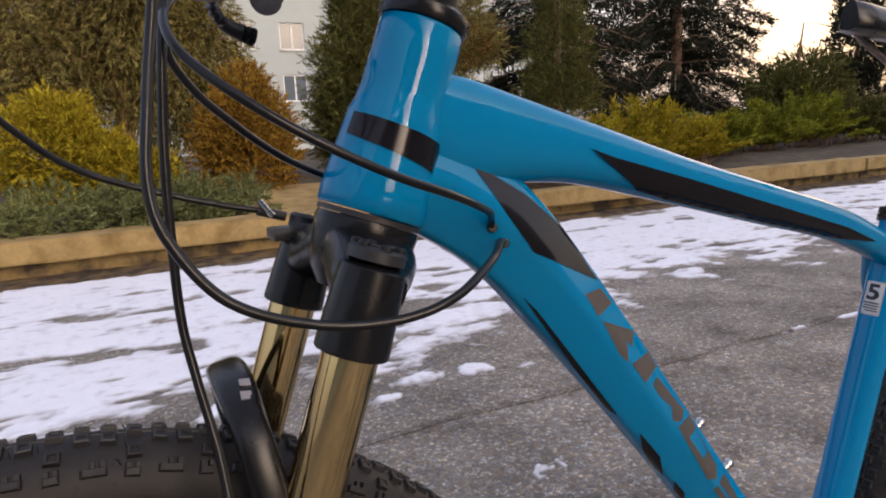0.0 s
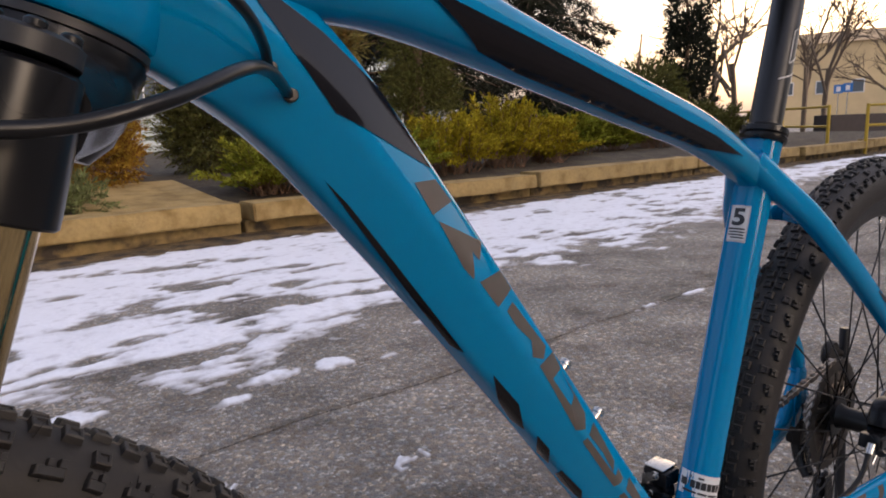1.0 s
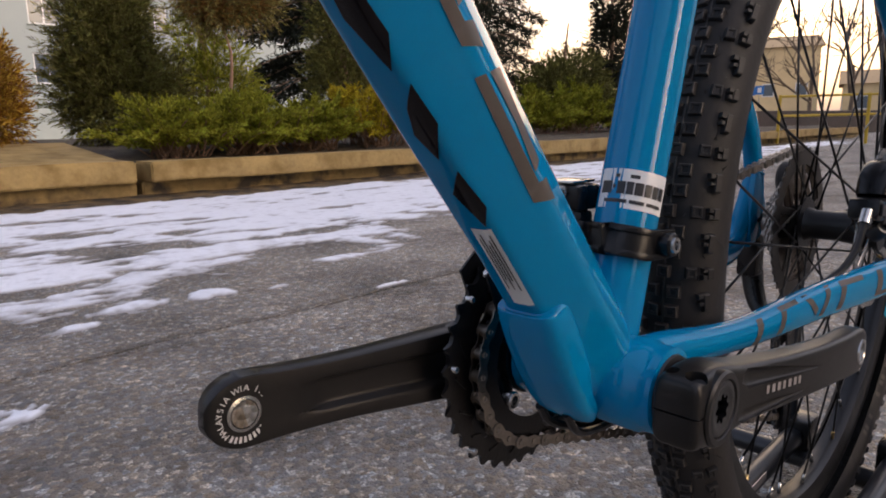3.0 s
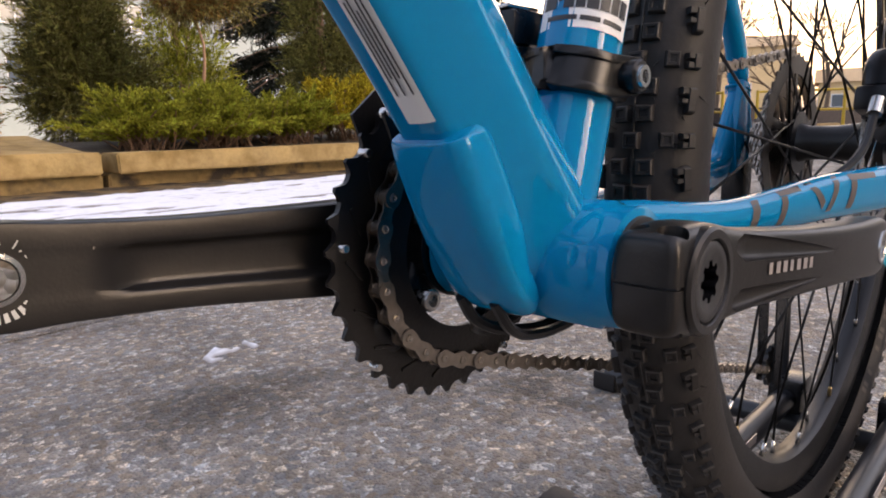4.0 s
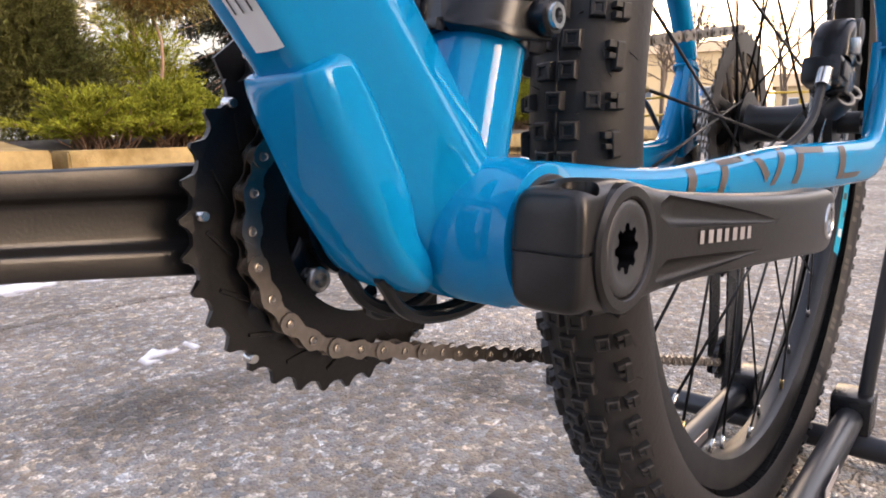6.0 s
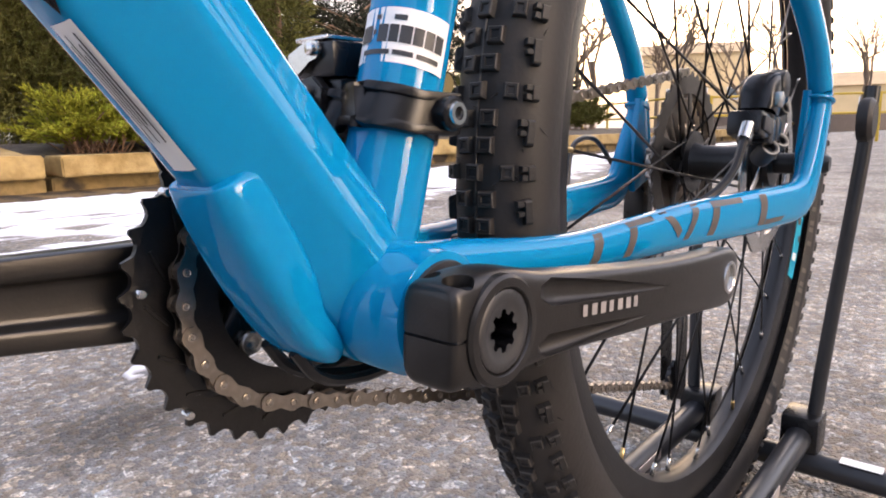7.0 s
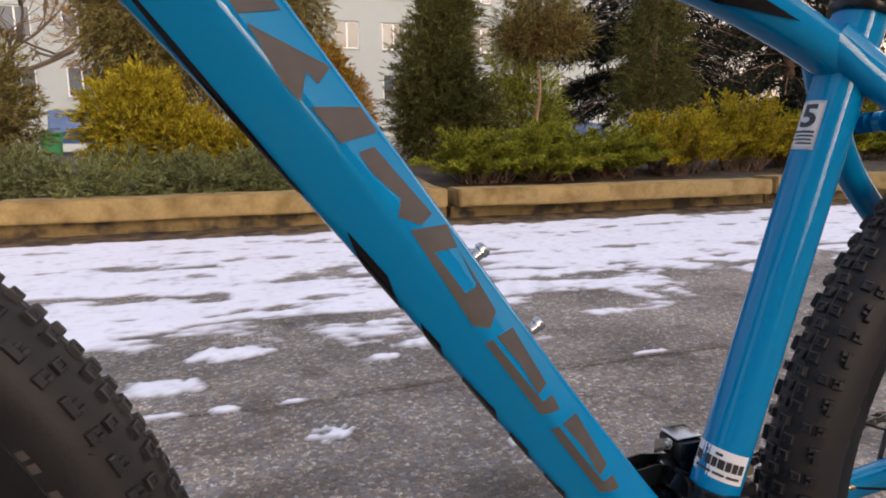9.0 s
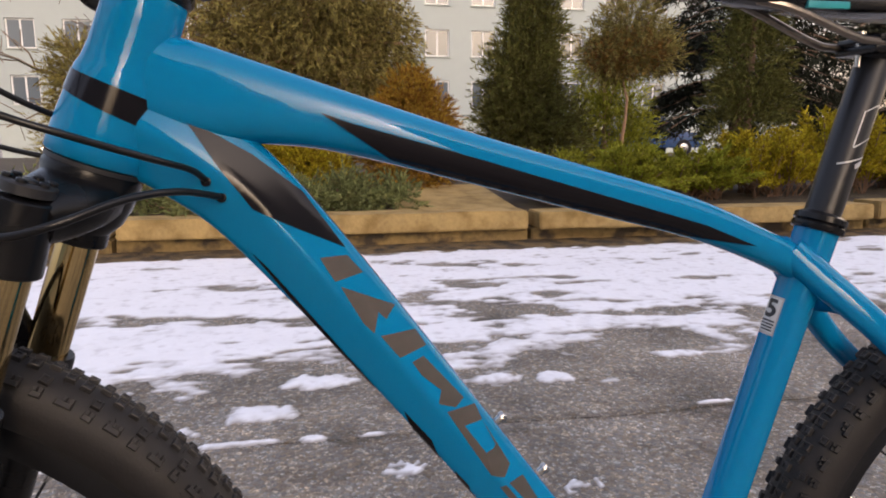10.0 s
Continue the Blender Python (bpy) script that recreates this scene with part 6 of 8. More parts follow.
def link_mesh(name, half_gap, h):
    bm = bmesh.new()
    p = 0.0135
    out = []
    for k in range(7):
        a = radians(70 + 220 * k / 6)
        out.append((h * math.cos(a), h * math.sin(a)))
    out.append((p / 2, -h * 0.62))
    for k in range(7):
        a = radians(-110 + 220 * k / 6)
        out.append((p + h * math.cos(a), h * math.sin(a)))
    out.append((p / 2, h * 0.62))
    for s in (-1, 1):
        plate(bm, out, s * half_gap, s * (half_gap + 0.0009))
    flat = len(bm.faces)
    for x in (0, p):
        lathe(bm, [(-half_gap - 0.0014, 0.0), (-half_gap - 0.0014, 0.0009), (-half_gap - 0.0017, 0.0012), (-half_gap - 0.0015, 0.0019), (half_gap + 0.0015, 0.0019)], (x, 0, 0), (0, 1, 0), 12)
    bm.faces.ensure_lookup_table()
    for fc in bm.faces[flat:]:
        fc.material_index = 1
    for x in (0, p):
        lathe(bm, [(-half_gap + 0.0004, 0.0037), (half_gap - 0.0004, 0.0037)], (x, 0, 0), (0, 1, 0), 12)
    return mesh_of(name, finish(bm, False), ["chain", "cog"], 0)


def chain_path():
    pr, cr = 0.0558, 0.083
    t_up, t_low = radians(7.9), radians(-17.0)
    pts = []
    nu = radians(90) + t_up
    nl = radians(270) + t_low
    top_ring = RING_C + Vector((math.cos(nu) * pr, 0, math.sin(nu) * pr))
    low_ring = RING_C + Vector((math.cos(nl) * pr, 0, math.sin(nl) * pr))
    cas = Vector(HUB_R) + Vector((math.cos(nu) * cr, 0, math.sin(nu) * cr))
    for k in range(30):
        f = k / 30
        p = cas.lerp(top_ring, f)
        pts.append((p.x, 0.030 + 0.013 * f, p.z))
    for k in range(41):
        a = nu + (nl - nu) * k / 40
        p = RING_C + Vector((math.cos(a) * pr, 0, math.sin(a) * pr))
        pts.append((p.x, 0.043, p.z))
    end = low_ring + Vector((math.cos(t_low), 0, math.sin(t_low))) * 0.495
    for k in range(1, 31):
        p = low_ring.lerp(end, k / 30)
        pts.append((p.x, 0.043 - 0.003 * k / 30, p.z))
    return np.array(pts)


cp = chain_path()
seg = np.r_[0, np.cumsum(np.linalg.norm(np.diff(cp, axis=0), axis=1))]
outer, inner = link_mesh("chain_link", 0.0028, 0.0044), link_mesh("chain_link", 0.0018, 0.0041)
where = np.arange(0, seg[-1], 0.0135)
pins = [Vector([np.interp(s, seg, cp[:, i]) for i in range(3)]) for s in where]
chain_holder = None
for k, (p, q) in enumerate(zip(pins, pins[1:])):
    d = (q - p).normalized()
    y = Vector((0, 1, 0))
    z = d.cross(y).normalized()
    m = Matrix((d, z.cross(d), z)).transposed().to_4x4()
    m.translation = p
    if chain_holder is None:
        ob = new("chain", outer)
        ob.parent, ob.matrix_basis = bike, m
        tagged(ob, "greasy steel chain running over the inner ring")
        chain_holder, inv = ob, m.inverted()
    else:
        piece("chain_link", inner if k % 2 else outer, chain_holder, inv @ m)

# cassette
bm = bmesh.new()
lathe(bm, [(0.026, 0.020), (0.060, 0.018), (0.063, 0.015)], HUB_R, (0, 1, 0), 28)
cassette = part("cassette", finish(bm), "ring", bike, "dark steel cassette of stepped sprockets")
for k, (teeth, r) in enumerate(((40, 0.0835), (35, 0.073), (31, 0.064), (27, 0.056), (24, 0.050), (21, 0.044), (18, 0.038), (15, 0.032), (13, 0.028))):
    bm = bmesh.new()
    toothed(bm, Vector(HUB_R), r - 0.004, r, (r - 0.020 if k == 0 else max(0.019, r - 0.013)) if k < 5 else 0.019, 0.0275 + k * 0.0036, 0.0293 + k * 0.0036, teeth)
    if k < 5:
        for j in range(5):
            a = j * 2 * math.pi / 5 + k * 0.2
            p0 = Vector(HUB_R) + Vector((math.cos(a) * 0.018, 0.0284 + k * 0.0036, math.sin(a) * 0.018))
            p1 = Vector(HUB_R) + Vector((math.cos(a + 0.3) * (r - 0.008), 0.0284 + k * 0.0036, math.sin(a + 0.3) * (r - 0.008)))
            sweep(bm, [tuple(p0), tuple((p0 + p1) / 2), tuple(p1)], oval(8, 3), 0.0009, [0.006, 0.004, 0.005])
    part("sprocket", finish(bm, False), "cog" if k else "worn_black", cassette)

# rear derailleur
bm = bmesh.new()
box(bm, (0.448, 0.070, 0.300), (0.474, 0.094, 0.352), 0.006)
c = curve_through([(0.462, 0.080, 0.340, 0.010, 0.014), (0.478, 0.086, 0.310, 0.011, 0.016), (0.470, 0.076, 0.272, 0.010, 0.013), (0.462, 0.060, 0.250, 0.008, 0.013)], 5)
sweep(bm, c[:, :3], oval(14, 3), c[:, 3], c[:, 4])
derailleur = part("rear_derailleur", finish(bm), "satin", bike, "black long-cage rear derailleur")
for y in (0.032, 0.048):
    bm = bmesh.new()
    plate(bm, [(0.448, 0.265), (0.470, 0.265), (0.482, 0.20), (0.486, 0.128), (0.474, 0.116), (0.460, 0.122), (0.456, 0.19)], y, y + 0.0018)
    part("cage_plate", finish(bm), "satin", derailleur)
for p in ((0.462, 0.245), (0.472, 0.137)):
    bm = bmesh.new()
    toothed(bm, Vector((p[0], 0, p[1])), 0.019, 0.0225, 0.004, 0.0385, 0.0425, 13)
    part("jockey_wheel", finish(bm, False), "ink", derailleur)
bm = bmesh.new()
hose(bm, [(0.30, 0.075, 0.322), (0.315, 0.082, 0.36), (0.335, 0.088, 0.388), (0.385, 0.094, 0.392), (0.44, 0.098, 0.36), (0.468, 0.092, 0.335)], 0.0024)
part("gear_cable", finish(bm), "cable", bike, "glossy black cable housing")

# front derailleur on its band
zc = 0.408
cen = Vector((ST(zc), 0, zc))
fw_, sd_ = Vector((-ax.z, 0, ax.x)), Vector((0, -1, 0))


def band_at(deg, r, up=0.0):
    return cen + (fw_ * math.cos(radians(deg)) + sd_ * math.sin(radians(deg))) * r + ax * up


BOSS = cen + Vector((0.0050, -0.0252, 0.0016))
bm = bmesh.new()
path = [Vector((0.0055, 0.0415, zc + 0.005)).lerp(band_at(-50, 0.0222), k / 4) for k in range(4)] + [band_at(a, 0.0218) for a in range(-50, 71, 10)] + [band_at(70, 0.0218).lerp(BOSS + Vector((0.005, 0, 0)), k / 5) for k in range(1, 6)]
flat_box = rounded([(1, 1), (-1, 1), (-1, -1), (1, -1)], 0.25, 3)
for up, hh, th in ((0, 0.0088, 0.0016),):
    sweep(bm, [tuple(p + ax * up) for p in path], flat_box, th, hh * np.r_[np.ones(len(path) - 5), np.linspace(0.98, 0.75, 5)], side=(0.1, -1, 0.0))
front_mech = part("front_derailleur", finish(bm), "satin", bike, "black front derailleur on a clamp band")
for up in (0.0070, -0.0070):
    bm = bmesh.new()
    sweep(bm, [tuple(p + ax * up) for p in path], flat_box, 0.0026, 0.0020 * np.r_[np.ones(len(path) - 5), np.linspace(0.98, 0.75, 5)], side=(0.1, -1, 0.0))
    part("band_rib", finish(bm), "satin", front_mech)
bm = bmesh.new()
lathe(bm, [(-0.0075, 0.0188), (-0.0075, 0.0202), (0.0075, 0.0202), (0.0075, 0.0188)], cen, ax, 48, closed=True)
part("band_liner", finish(bm), "satin", front_mech)
bm = bmesh.new()
lathe(bm, [(-0.0045, 0.0062), (-0.0035, 0.0072), (0.010, 0.0072), (0.011, 0.0062)], BOSS + Vector((0, -0.001, 0)), (0, 1, 0), 28)
part("bolt_boss", finish(bm), "satin", front_mech)
bm = bmesh.new()
box(bm, (cen.x + 0.018, -0.008, zc - 0.008), (cen.x + 0.037, 0.008, zc + 0.008), 0.003)
part("hinge_block", finish(bm), "satin", front_mech)
bm = bmesh.new()
lathe(bm, [(0.006, 0.0050), (0, 0.0052), (-0.0020, 0.0046), (-0.0020, 0.0028), (0.001, 0.0024), (0.001, 0)], (BOSS.x, BOSS.y - 0.0050, BOSS.z), (0, 1, 0), 20)
part("clamp_bolt", finish(bm), "steel", front_mech, "bright steel hex bolt")
bm = bmesh.new()
lathe(bm, [(0, 0.0048), (0.006, 0.0048), (0.0065, 0.0035), (0.012, 0.0035)], (0.0565, -0.002, 0.4242), (0, 1, 0), 14)
part("limit_screw", finish(bm), "brass", front_mech, "brass screw end")
bm = bmesh.new()
box(bm, (0.009, 0.0215, 0.4265), (0.034, 0.049, 0.4425), 0.003)
box(bm, (0.012, 0.021, 0.402), (0.026, 0.044, 0.4270), 0.004)
box(bm, (-0.002, 0.024, 0.374), (0.018, 0.044, 0.402), 0.005)
part("mech_body", finish(bm), "satin", front_mech, "black derailleur body")
bm = bmesh.new()
outline = [(0.0480, 0.4040), (0.0470, 0.4130), (0.0420, 0.4260), (0.0320, 0.4275), (0.0250, 0.4220), (0.0250, 0.4040)]
near, far = ([bm.verts.new((x + 0.10 * (z - 0.404), y, z)) for y, z in outline] for x in (0.0030, 0.0085))
bm.faces.new(near), bm.faces.new(far[::-1])
for j in range(len(outline)):
    bm.faces.new((near[j], far[j], far[(j + 1) % len(outline)], near[(j + 1) % len(outline)]))
bmesh.ops.bevel(bm, geom=bm.edges[:], offset=0.0007, segments=2, affect="EDGES")
part("mech_bracket", finish(bm), "satin", front_mech, "black clamp bracket")
bm = bmesh.new()
outline = [(0.0470, 0.4240), (0.0462, 0.4372), (0.0345, 0.4428), (0.0300, 0.4422), (0.0284, 0.4385), (0.0300, 0.4350), (0.0345, 0.4335)]
near, far = ([bm.verts.new((x + 0.16 * (0.047 - y), y, z)) for y, z in outline] for x in (0.0038, 0.0056))
bm.faces.new(near), bm.faces.new(far[::-1])
for j in range(len(outline)):
    bm.faces.new((near[j], far[j], far[(j + 1) % len(outline)], near[(j + 1) % len(outline)]))
part("mech_link", finish(bm, False), "steel", front_mech, "bright silver link plate")
bm = bmesh.new()
box(bm, (0.010, 0.0260, 0.4432), (0.034, 0.049, 0.4450), 0.0008)
part("top_plate", finish(bm), "steel", front_mech, "bright silver top plate")
for p in ((0.0025, 0.0345, 0.4212), (0.0045, 0.0321, 0.4387)):
    bm = bmesh.new()
    lathe(bm, [(-0.0008, 0.0018), (-0.0004, 0.0027), (0.004, 0.0027)], p, (1, 0, 0), 16)
    part("pivot_pin", finish(bm), "steel", front_mech, "steel pivot")
for y in (0.036, 0.056):
    bm = bmesh.new()
    out = [(RING_C.x + r * math.cos(radians(a)), RING_C.z + r * math.sin(radians(a))) for r, a in [(0.083, 132), (0.084, 118), (0.085, 104), (0.085, 90), (0.084, 76), (0.083, 62), (0.070, 58), (0.068, 76), (0.068, 90), (0.068, 104), (0.066, 120), (0.060, 140)]]
    plate(bm, out, y, y + 0.0014)
    part("cage_plate", finish(bm), "ring", front_mech, "black derailleur cage plate")
q = RING_C + Vector((math.cos(radians(130)) * 0.0805, 0.034, math.sin(radians(130)) * 0.0805))
bm = bmesh.new()
lathe(bm, [(0, 0.0020), (0.0005, 0.0026), (0.006, 0.0026)], q, (0, 1, 0), 12)
part("cage_screw", finish(bm), "steel", front_mech, "bright steel cage screw")
# cables under the bottom bracket
for y0, r in ((0.012, 0.0027), (-0.006, 0.0024)):
    bm = bmesh.new()
    hose(bm, [(-0.040, y0, 0.322), (-0.030, y0, 0.309), (-0.012, y0 * 0.6, 0.3015), (0.010, y0 * 0.4 - 0.006, 0.303), (0.04, y0 - 0.02, 0.322), (0.09, -0.040 if y0 < 0 else 0.038, 0.332)], r)
    part("gear_cable", finish(bm), "cable", bike, "glossy black cable housing")
bm = bmesh.new()
hose(bm, [(-0.026, 0.014, 0.312), (-0.020, 0.022, 0.302), (-0.006, 0.026, 0.2965), (0.010, 0.022, 0.300), (0.020, 0.018, 0.312), (0.022, 0.016, 0.340)], 0.0025)
part("gear_cable", finish(bm), "cable", bike, "glossy black cable housing")

# rear brake
bm = bmesh.new()
c = curve_through([(0.349, -0.058, 0.402, 0.0110, 0.011), (0.352, -0.058, 0.413, 0.0130, 0.0135), (0.359, -0.058, 0.424, 0.0132, 0.0150), (0.371, -0.058, 0.428, 0.0130, 0.0140), (0.386, -0.058, 0.426, 0.0120, 0.0115), (0.400, -0.058, 0.423, 0.009, 0.008)], 5)
sweep(bm, c[:, :3], oval(28, 4.0), c[:, 3], c[:, 4])
caliper = part("brake_caliper", finish(bm), "satin", bike, "black rear disc brake caliper")
bm = bmesh.new()
turn = pose(0.340, -0.060, 0.4035, 0, 10, 0)
box(bm, (-0.030, -0.012, -0.013), (-0.004, 0.012, 0.005), 0.004, turn)
box(bm, (-0.0035, -0.0115, -0.015), (0.014, 0.0115, 0.004), 0.003, turn)
box(bm, (0.0145, -0.010, -0.012), (0.036, 0.010, 0.010), 0.004, turn)
part("cylinder_block", finish(bm), "satin", caliper, "black cylinder block")
bm = bmesh.new()
box(bm, (-0.026, -0.0135, -0.009), (-0.007, -0.0122, 0.001), 0.0005, turn)
part("maker_plate", finish(bm), "ink", caliper)
bm = bmesh.new()
lathe(bm, [(0, 0.0085), (0.0008, 0.0095), (0.006, 0.0095), (0.007, 0.008)], (0.371, -0.0725, 0.4320), (0, 1, 0), 28)
part("piston_cap", finish(bm), "ink", caliper, "glossy black piston cap")
bm = bmesh.new()
plate(bm, [(0.384, 0.380), (0.398, 0.374), (0.420, 0.398), (0.424, 0.428), (0.414, 0.446), (0.402, 0.446), (0.398, 0.425)], -0.062, -0.052, 0.002)
part("mount_adapter", finish(bm), "alloy", caliper, "grey alloy mount adapter")
for p, d, r in (((0.346, -0.0700, 0.386), (-0.55, -0.62, 0.56), 0.0075), ((0.376, -0.0700, 0.3905), (-0.45, -0.70, 0.56), 0.0068), ((0.384, -0.0690, 0.4150), (-0.3, -0.9, 0.3), 0.0052), ((0.408, -0.0630, 0.4365), (0, -1, 0), 0.0060)):
    bm = bmesh.new()
    lathe(bm, [(-0.016, r), (-0.001, r), (0.0, r * 0.92), (0.0, r * 0.55), (-0.004, r * 0.5), (-0.004, 0)], p, d, 22)
    part("caliper_bolt", finish(bm), "ink", caliper, "black hex caliper bolt")
    bm = bmesh.new()
    lathe(bm, [(-0.0005, r * 0.62), (0.0006, r * 0.72), (0.0006, r * 0.88), (-0.0005, r * 0.92)], p, d, 22, closed=True)
    part("bolt_rim", finish(bm), "alloy", caliper, "worn grey bolt rim")
bm = bmesh.new()
box(bm, (0.345, -0.0755, 0.4150), (0.351, -0.066, 0.4260), 0.001)
box(bm, (0.353, -0.0750, 0.4165), (0.3555, -0.066, 0.4245), 0.0006)
part("pad_tab", finish(bm), "steel", caliper, "bright pad tab")
bm = bmesh.new()
lathe(bm, [(0, 0.0050), (0.013, 0.0050), (0.0135, 0.0036)], (0.303, -0.063, 0.3925), (0.62, 0, 0.78), 14)
part("hose_ferrule", finish(bm), "steel", caliper, "bright hose ferrule")
bm = bmesh.new()
hose(bm, [(0.307, -0.063, 0.398), (0.299, -0.063, 0.387), (0.284, -0.063, 0.372), (0.262, -0.060, 0.360), (0.238, -0.052, 0.350)], 0.0030)
part("rear_brake_hose", finish(bm), "cable", bike, "glossy black cable housing")
# a cyan sticker on the rear rim, with pale and dark fields
bm_parts = [(-9, -31, 0.2955, 0.3120, "rim_cyan", 0.0006)] + [(-11.5, -13.5, 0.297, 0.3105, "decal_grey", 0.0011), (-16.5, -18, 0.297, 0.3045, "decal_grey", 0.0011), (-20.5, -22, 0.303, 0.3105, "decal_grey", 0.0011), (-25, -27, 0.297, 0.3060, "print", 0.0011)]
RIM = ((0.2885, -0.004), (0.2915, -0.0100), (0.3020, -0.0135), (0.3100, -0.0142), (0.3145, -0.0140))
for a0, a1, r0, r1, mat, lift in bm_parts:
    bm = bmesh.new()
    n = max(2, int(abs(a1 - a0)))
    grid = [[bm.verts.new((HUB_R[0] + r * math.cos(radians(a0 + (a1 - a0) * k / n)), float(np.interp(r, [q[0] for q in RIM], [q[1] for q in RIM])) - lift, HUB_R[2] + r * math.sin(radians(a0 + (a1 - a0) * k / n)))) for r in np.linspace(r0, r1, 4)] for k in range(n + 1)]
    for g0, g1 in zip(grid, grid[1:]):
        for q in range(3):
            bm.faces.new((g0[q], g0[q + 1], g1[q + 1], g1[q]))
    part("rim_sticker", finish(bm), mat, REAR_RIM, "cyan rim sticker" if mat == "rim_cyan" else "")
# axle ends
bm = bmesh.new()
lathe(bm, [(0, 0.0085), (0.006, 0.0085), (0.010, 0.006)], (HUB_R[0], -0.082, HUB_R[2]), (0, -1, 0), 20)
lathe(bm, [(0, 0.0085), (0.006, 0.0085), (0.010, 0.006)], (HUB_R[0], 0.082, HUB_R[2]), (0, 1, 0), 20)
lathe(bm, [(0, 0.003), (0.18, 0.003)], (HUB_R[0], -0.09, HUB_R[2]), (0, 1, 0), 10)
part("axle", finish(bm), "satin", bike)

# ---- floor stand ----
stand = thing("bicycle_stand", "black tubular floor stand holding the rear wheel", "stand", (0.55, 0, 0))
stand.location = (0, 0, 0)
for s in (-1, 1):
    y = 0.058 * s
    bm = bmesh.new()
    hose(bm, [(0.265, y, 0.052), (0.45, y, 0.052), (0.62, y, 0.052)], 0.0135, 4, 16)
    rail = part("floor_tube", finish(bm), "standm", stand, "black steel tube")
    bm = bmesh.new()
    hose(bm, [(0.615, y * 1.15, 0.050), (0.630, y * 1.3, 0.20), (0.640, y * 1.5, 0.36), (0.645, y * 1.55, 0.44)], 0.0075, 4, 14)
    part("post", finish(bm), "standm", stand, "black steel post")
    bm = bmesh.new()
    box(bm, (0.595, y - 0.020, 0.030), (0.640, y + 0.020, 0.078), 0.006)
    part("tube_clamp", finish(bm), "satin", stand, "black clamp")
    bm = bmesh.new()
    lathe(bm, [(0, 0.020), (0.004, 0.022), (0.010, 0.022), (0.014, 0.018)], (0.600, y * 1.5, 0.405), (0, s, 0), 28)
    hose(bm, [(0.600, y * 1.6, 0.405), (0.625, y * 1.6, 0.402), (0.643, y * 1.54, 0.395)], 0.006, 4, 10)
    part("support_pad", finish(bm), "rubber", stand, "round black rubber pad")
bm = bmesh.new()
hose(bm, [(0.60, -0.30, 0.024), (0.60, 0.0, 0.024), (0.60, 0.30, 0.024)], 0.0135, 4, 16)
part("cross_tube", finish(bm), "standm", stand, "black steel tube")
bm = bmesh.new()
hose(bm, [(0.280, -0.075, 0.026), (0.280, 0.0, 0.026), (0.278, 0.155, 0.016)], 0.0115, 4, 16)
part("cross_tube", finish(bm), "standm", stand, "black steel tube")
for p in ((0.276, 0.170), (0.60, -0.30), (0.60, 0.30)):
    bm = bmesh.new()
    box(bm, (p[0] - 0.016, p[1] - 0.018, 0.0), (p[0] + 0.016, p[1] + 0.018, 0.028 if p[1] > 0.2 or p[1] < 0 else 0.022), 0.004)
    part("rubber_foot", finish(bm), "rubber", stand, "black rubber foot")
bm = bmesh.new()
box(bm, (0.592, -0.140, 0.0376), (0.608, -0.100, 0.0384))
part("label_bar", finish(bm, False), "white", stand, "white label on the cross tube")
for s in (-1, 1):
    bm2 = bmesh.new()
    box(bm2, (0.40, 0.058 * s - 0.0145, 0.054), (0.455, 0.058 * s - 0.0138, 0.064), 0)
    part("label_bar", finish(bm2, False), "chrome_paint", stand, "pale worn label")

# ---- planting ----


def leaf_mesh(name, centres, directions, length, width, material, seed, curl=0.35):
    """Many small pointed leaves or needle sprays, each a bent pair of quads."""
    rng = np.random.default_rng(seed)
    n = len(centres)
    d = directions / np.linalg.norm(directions, axis=1)[:, None]
    side = np.cross(d, rng.normal(size=(n, 3)))
    side /= np.linalg.norm(side, axis=1)[:, None]
    nrm = np.cross(d, side)
    ln = (length * rng.uniform(0.6, 1.3, n))[:, None]
    wd = (width * rng.uniform(0.7, 1.3, n))[:, None]
    a = centres - side * wd * 0.35
    b = centres + side * wd * 0.35
    mid = centres + d * ln * 0.5 + nrm * ln * curl * 0.25
    c, e = mid + side * wd * 0.5, mid - side * wd * 0.5
    tip = centres + d * ln
    verts = np.stack([a, b, c, e, tip], 1).reshape(-1, 3)
    base = np.arange(n) * 5
    faces = [f for k in base for f in ((k, k + 1, k + 2, k + 3), (k + 3, k + 2, k + 4))]
    me = bpy.data.meshes.new(name)
    me.from_pydata(verts.tolist(), [], faces)
    me.materials.append(M[material])
    return me


def in_blobs(rng, blobs, n, shell=0.55):
    """Points in the outer part of overlapping ellipsoids, clumped, and the ways out of them."""
    vol = np.array([b[3] * b[4] * b[5] for b in blobs]) ** 0.67
    pick = rng.choice(len(blobs), n, p=vol / vol.sum())
    v = rng.normal(size=(n, 3))
    v /= np.linalg.norm(v, axis=1)[:, None]
    r = shell + (1.08 - shell) * rng.random(n) ** 0.6
    bl = np.array(blobs)[pick]
    bump = np.array([noise.noise(Vector(q * 3.1) + Vector((float(k), 0, 0))) for q, k in zip(v, pick)])
    return bl[:, :3] + v * bl[:, 3:6] * (r * (1 + 0.28 * bump))[:, None], v


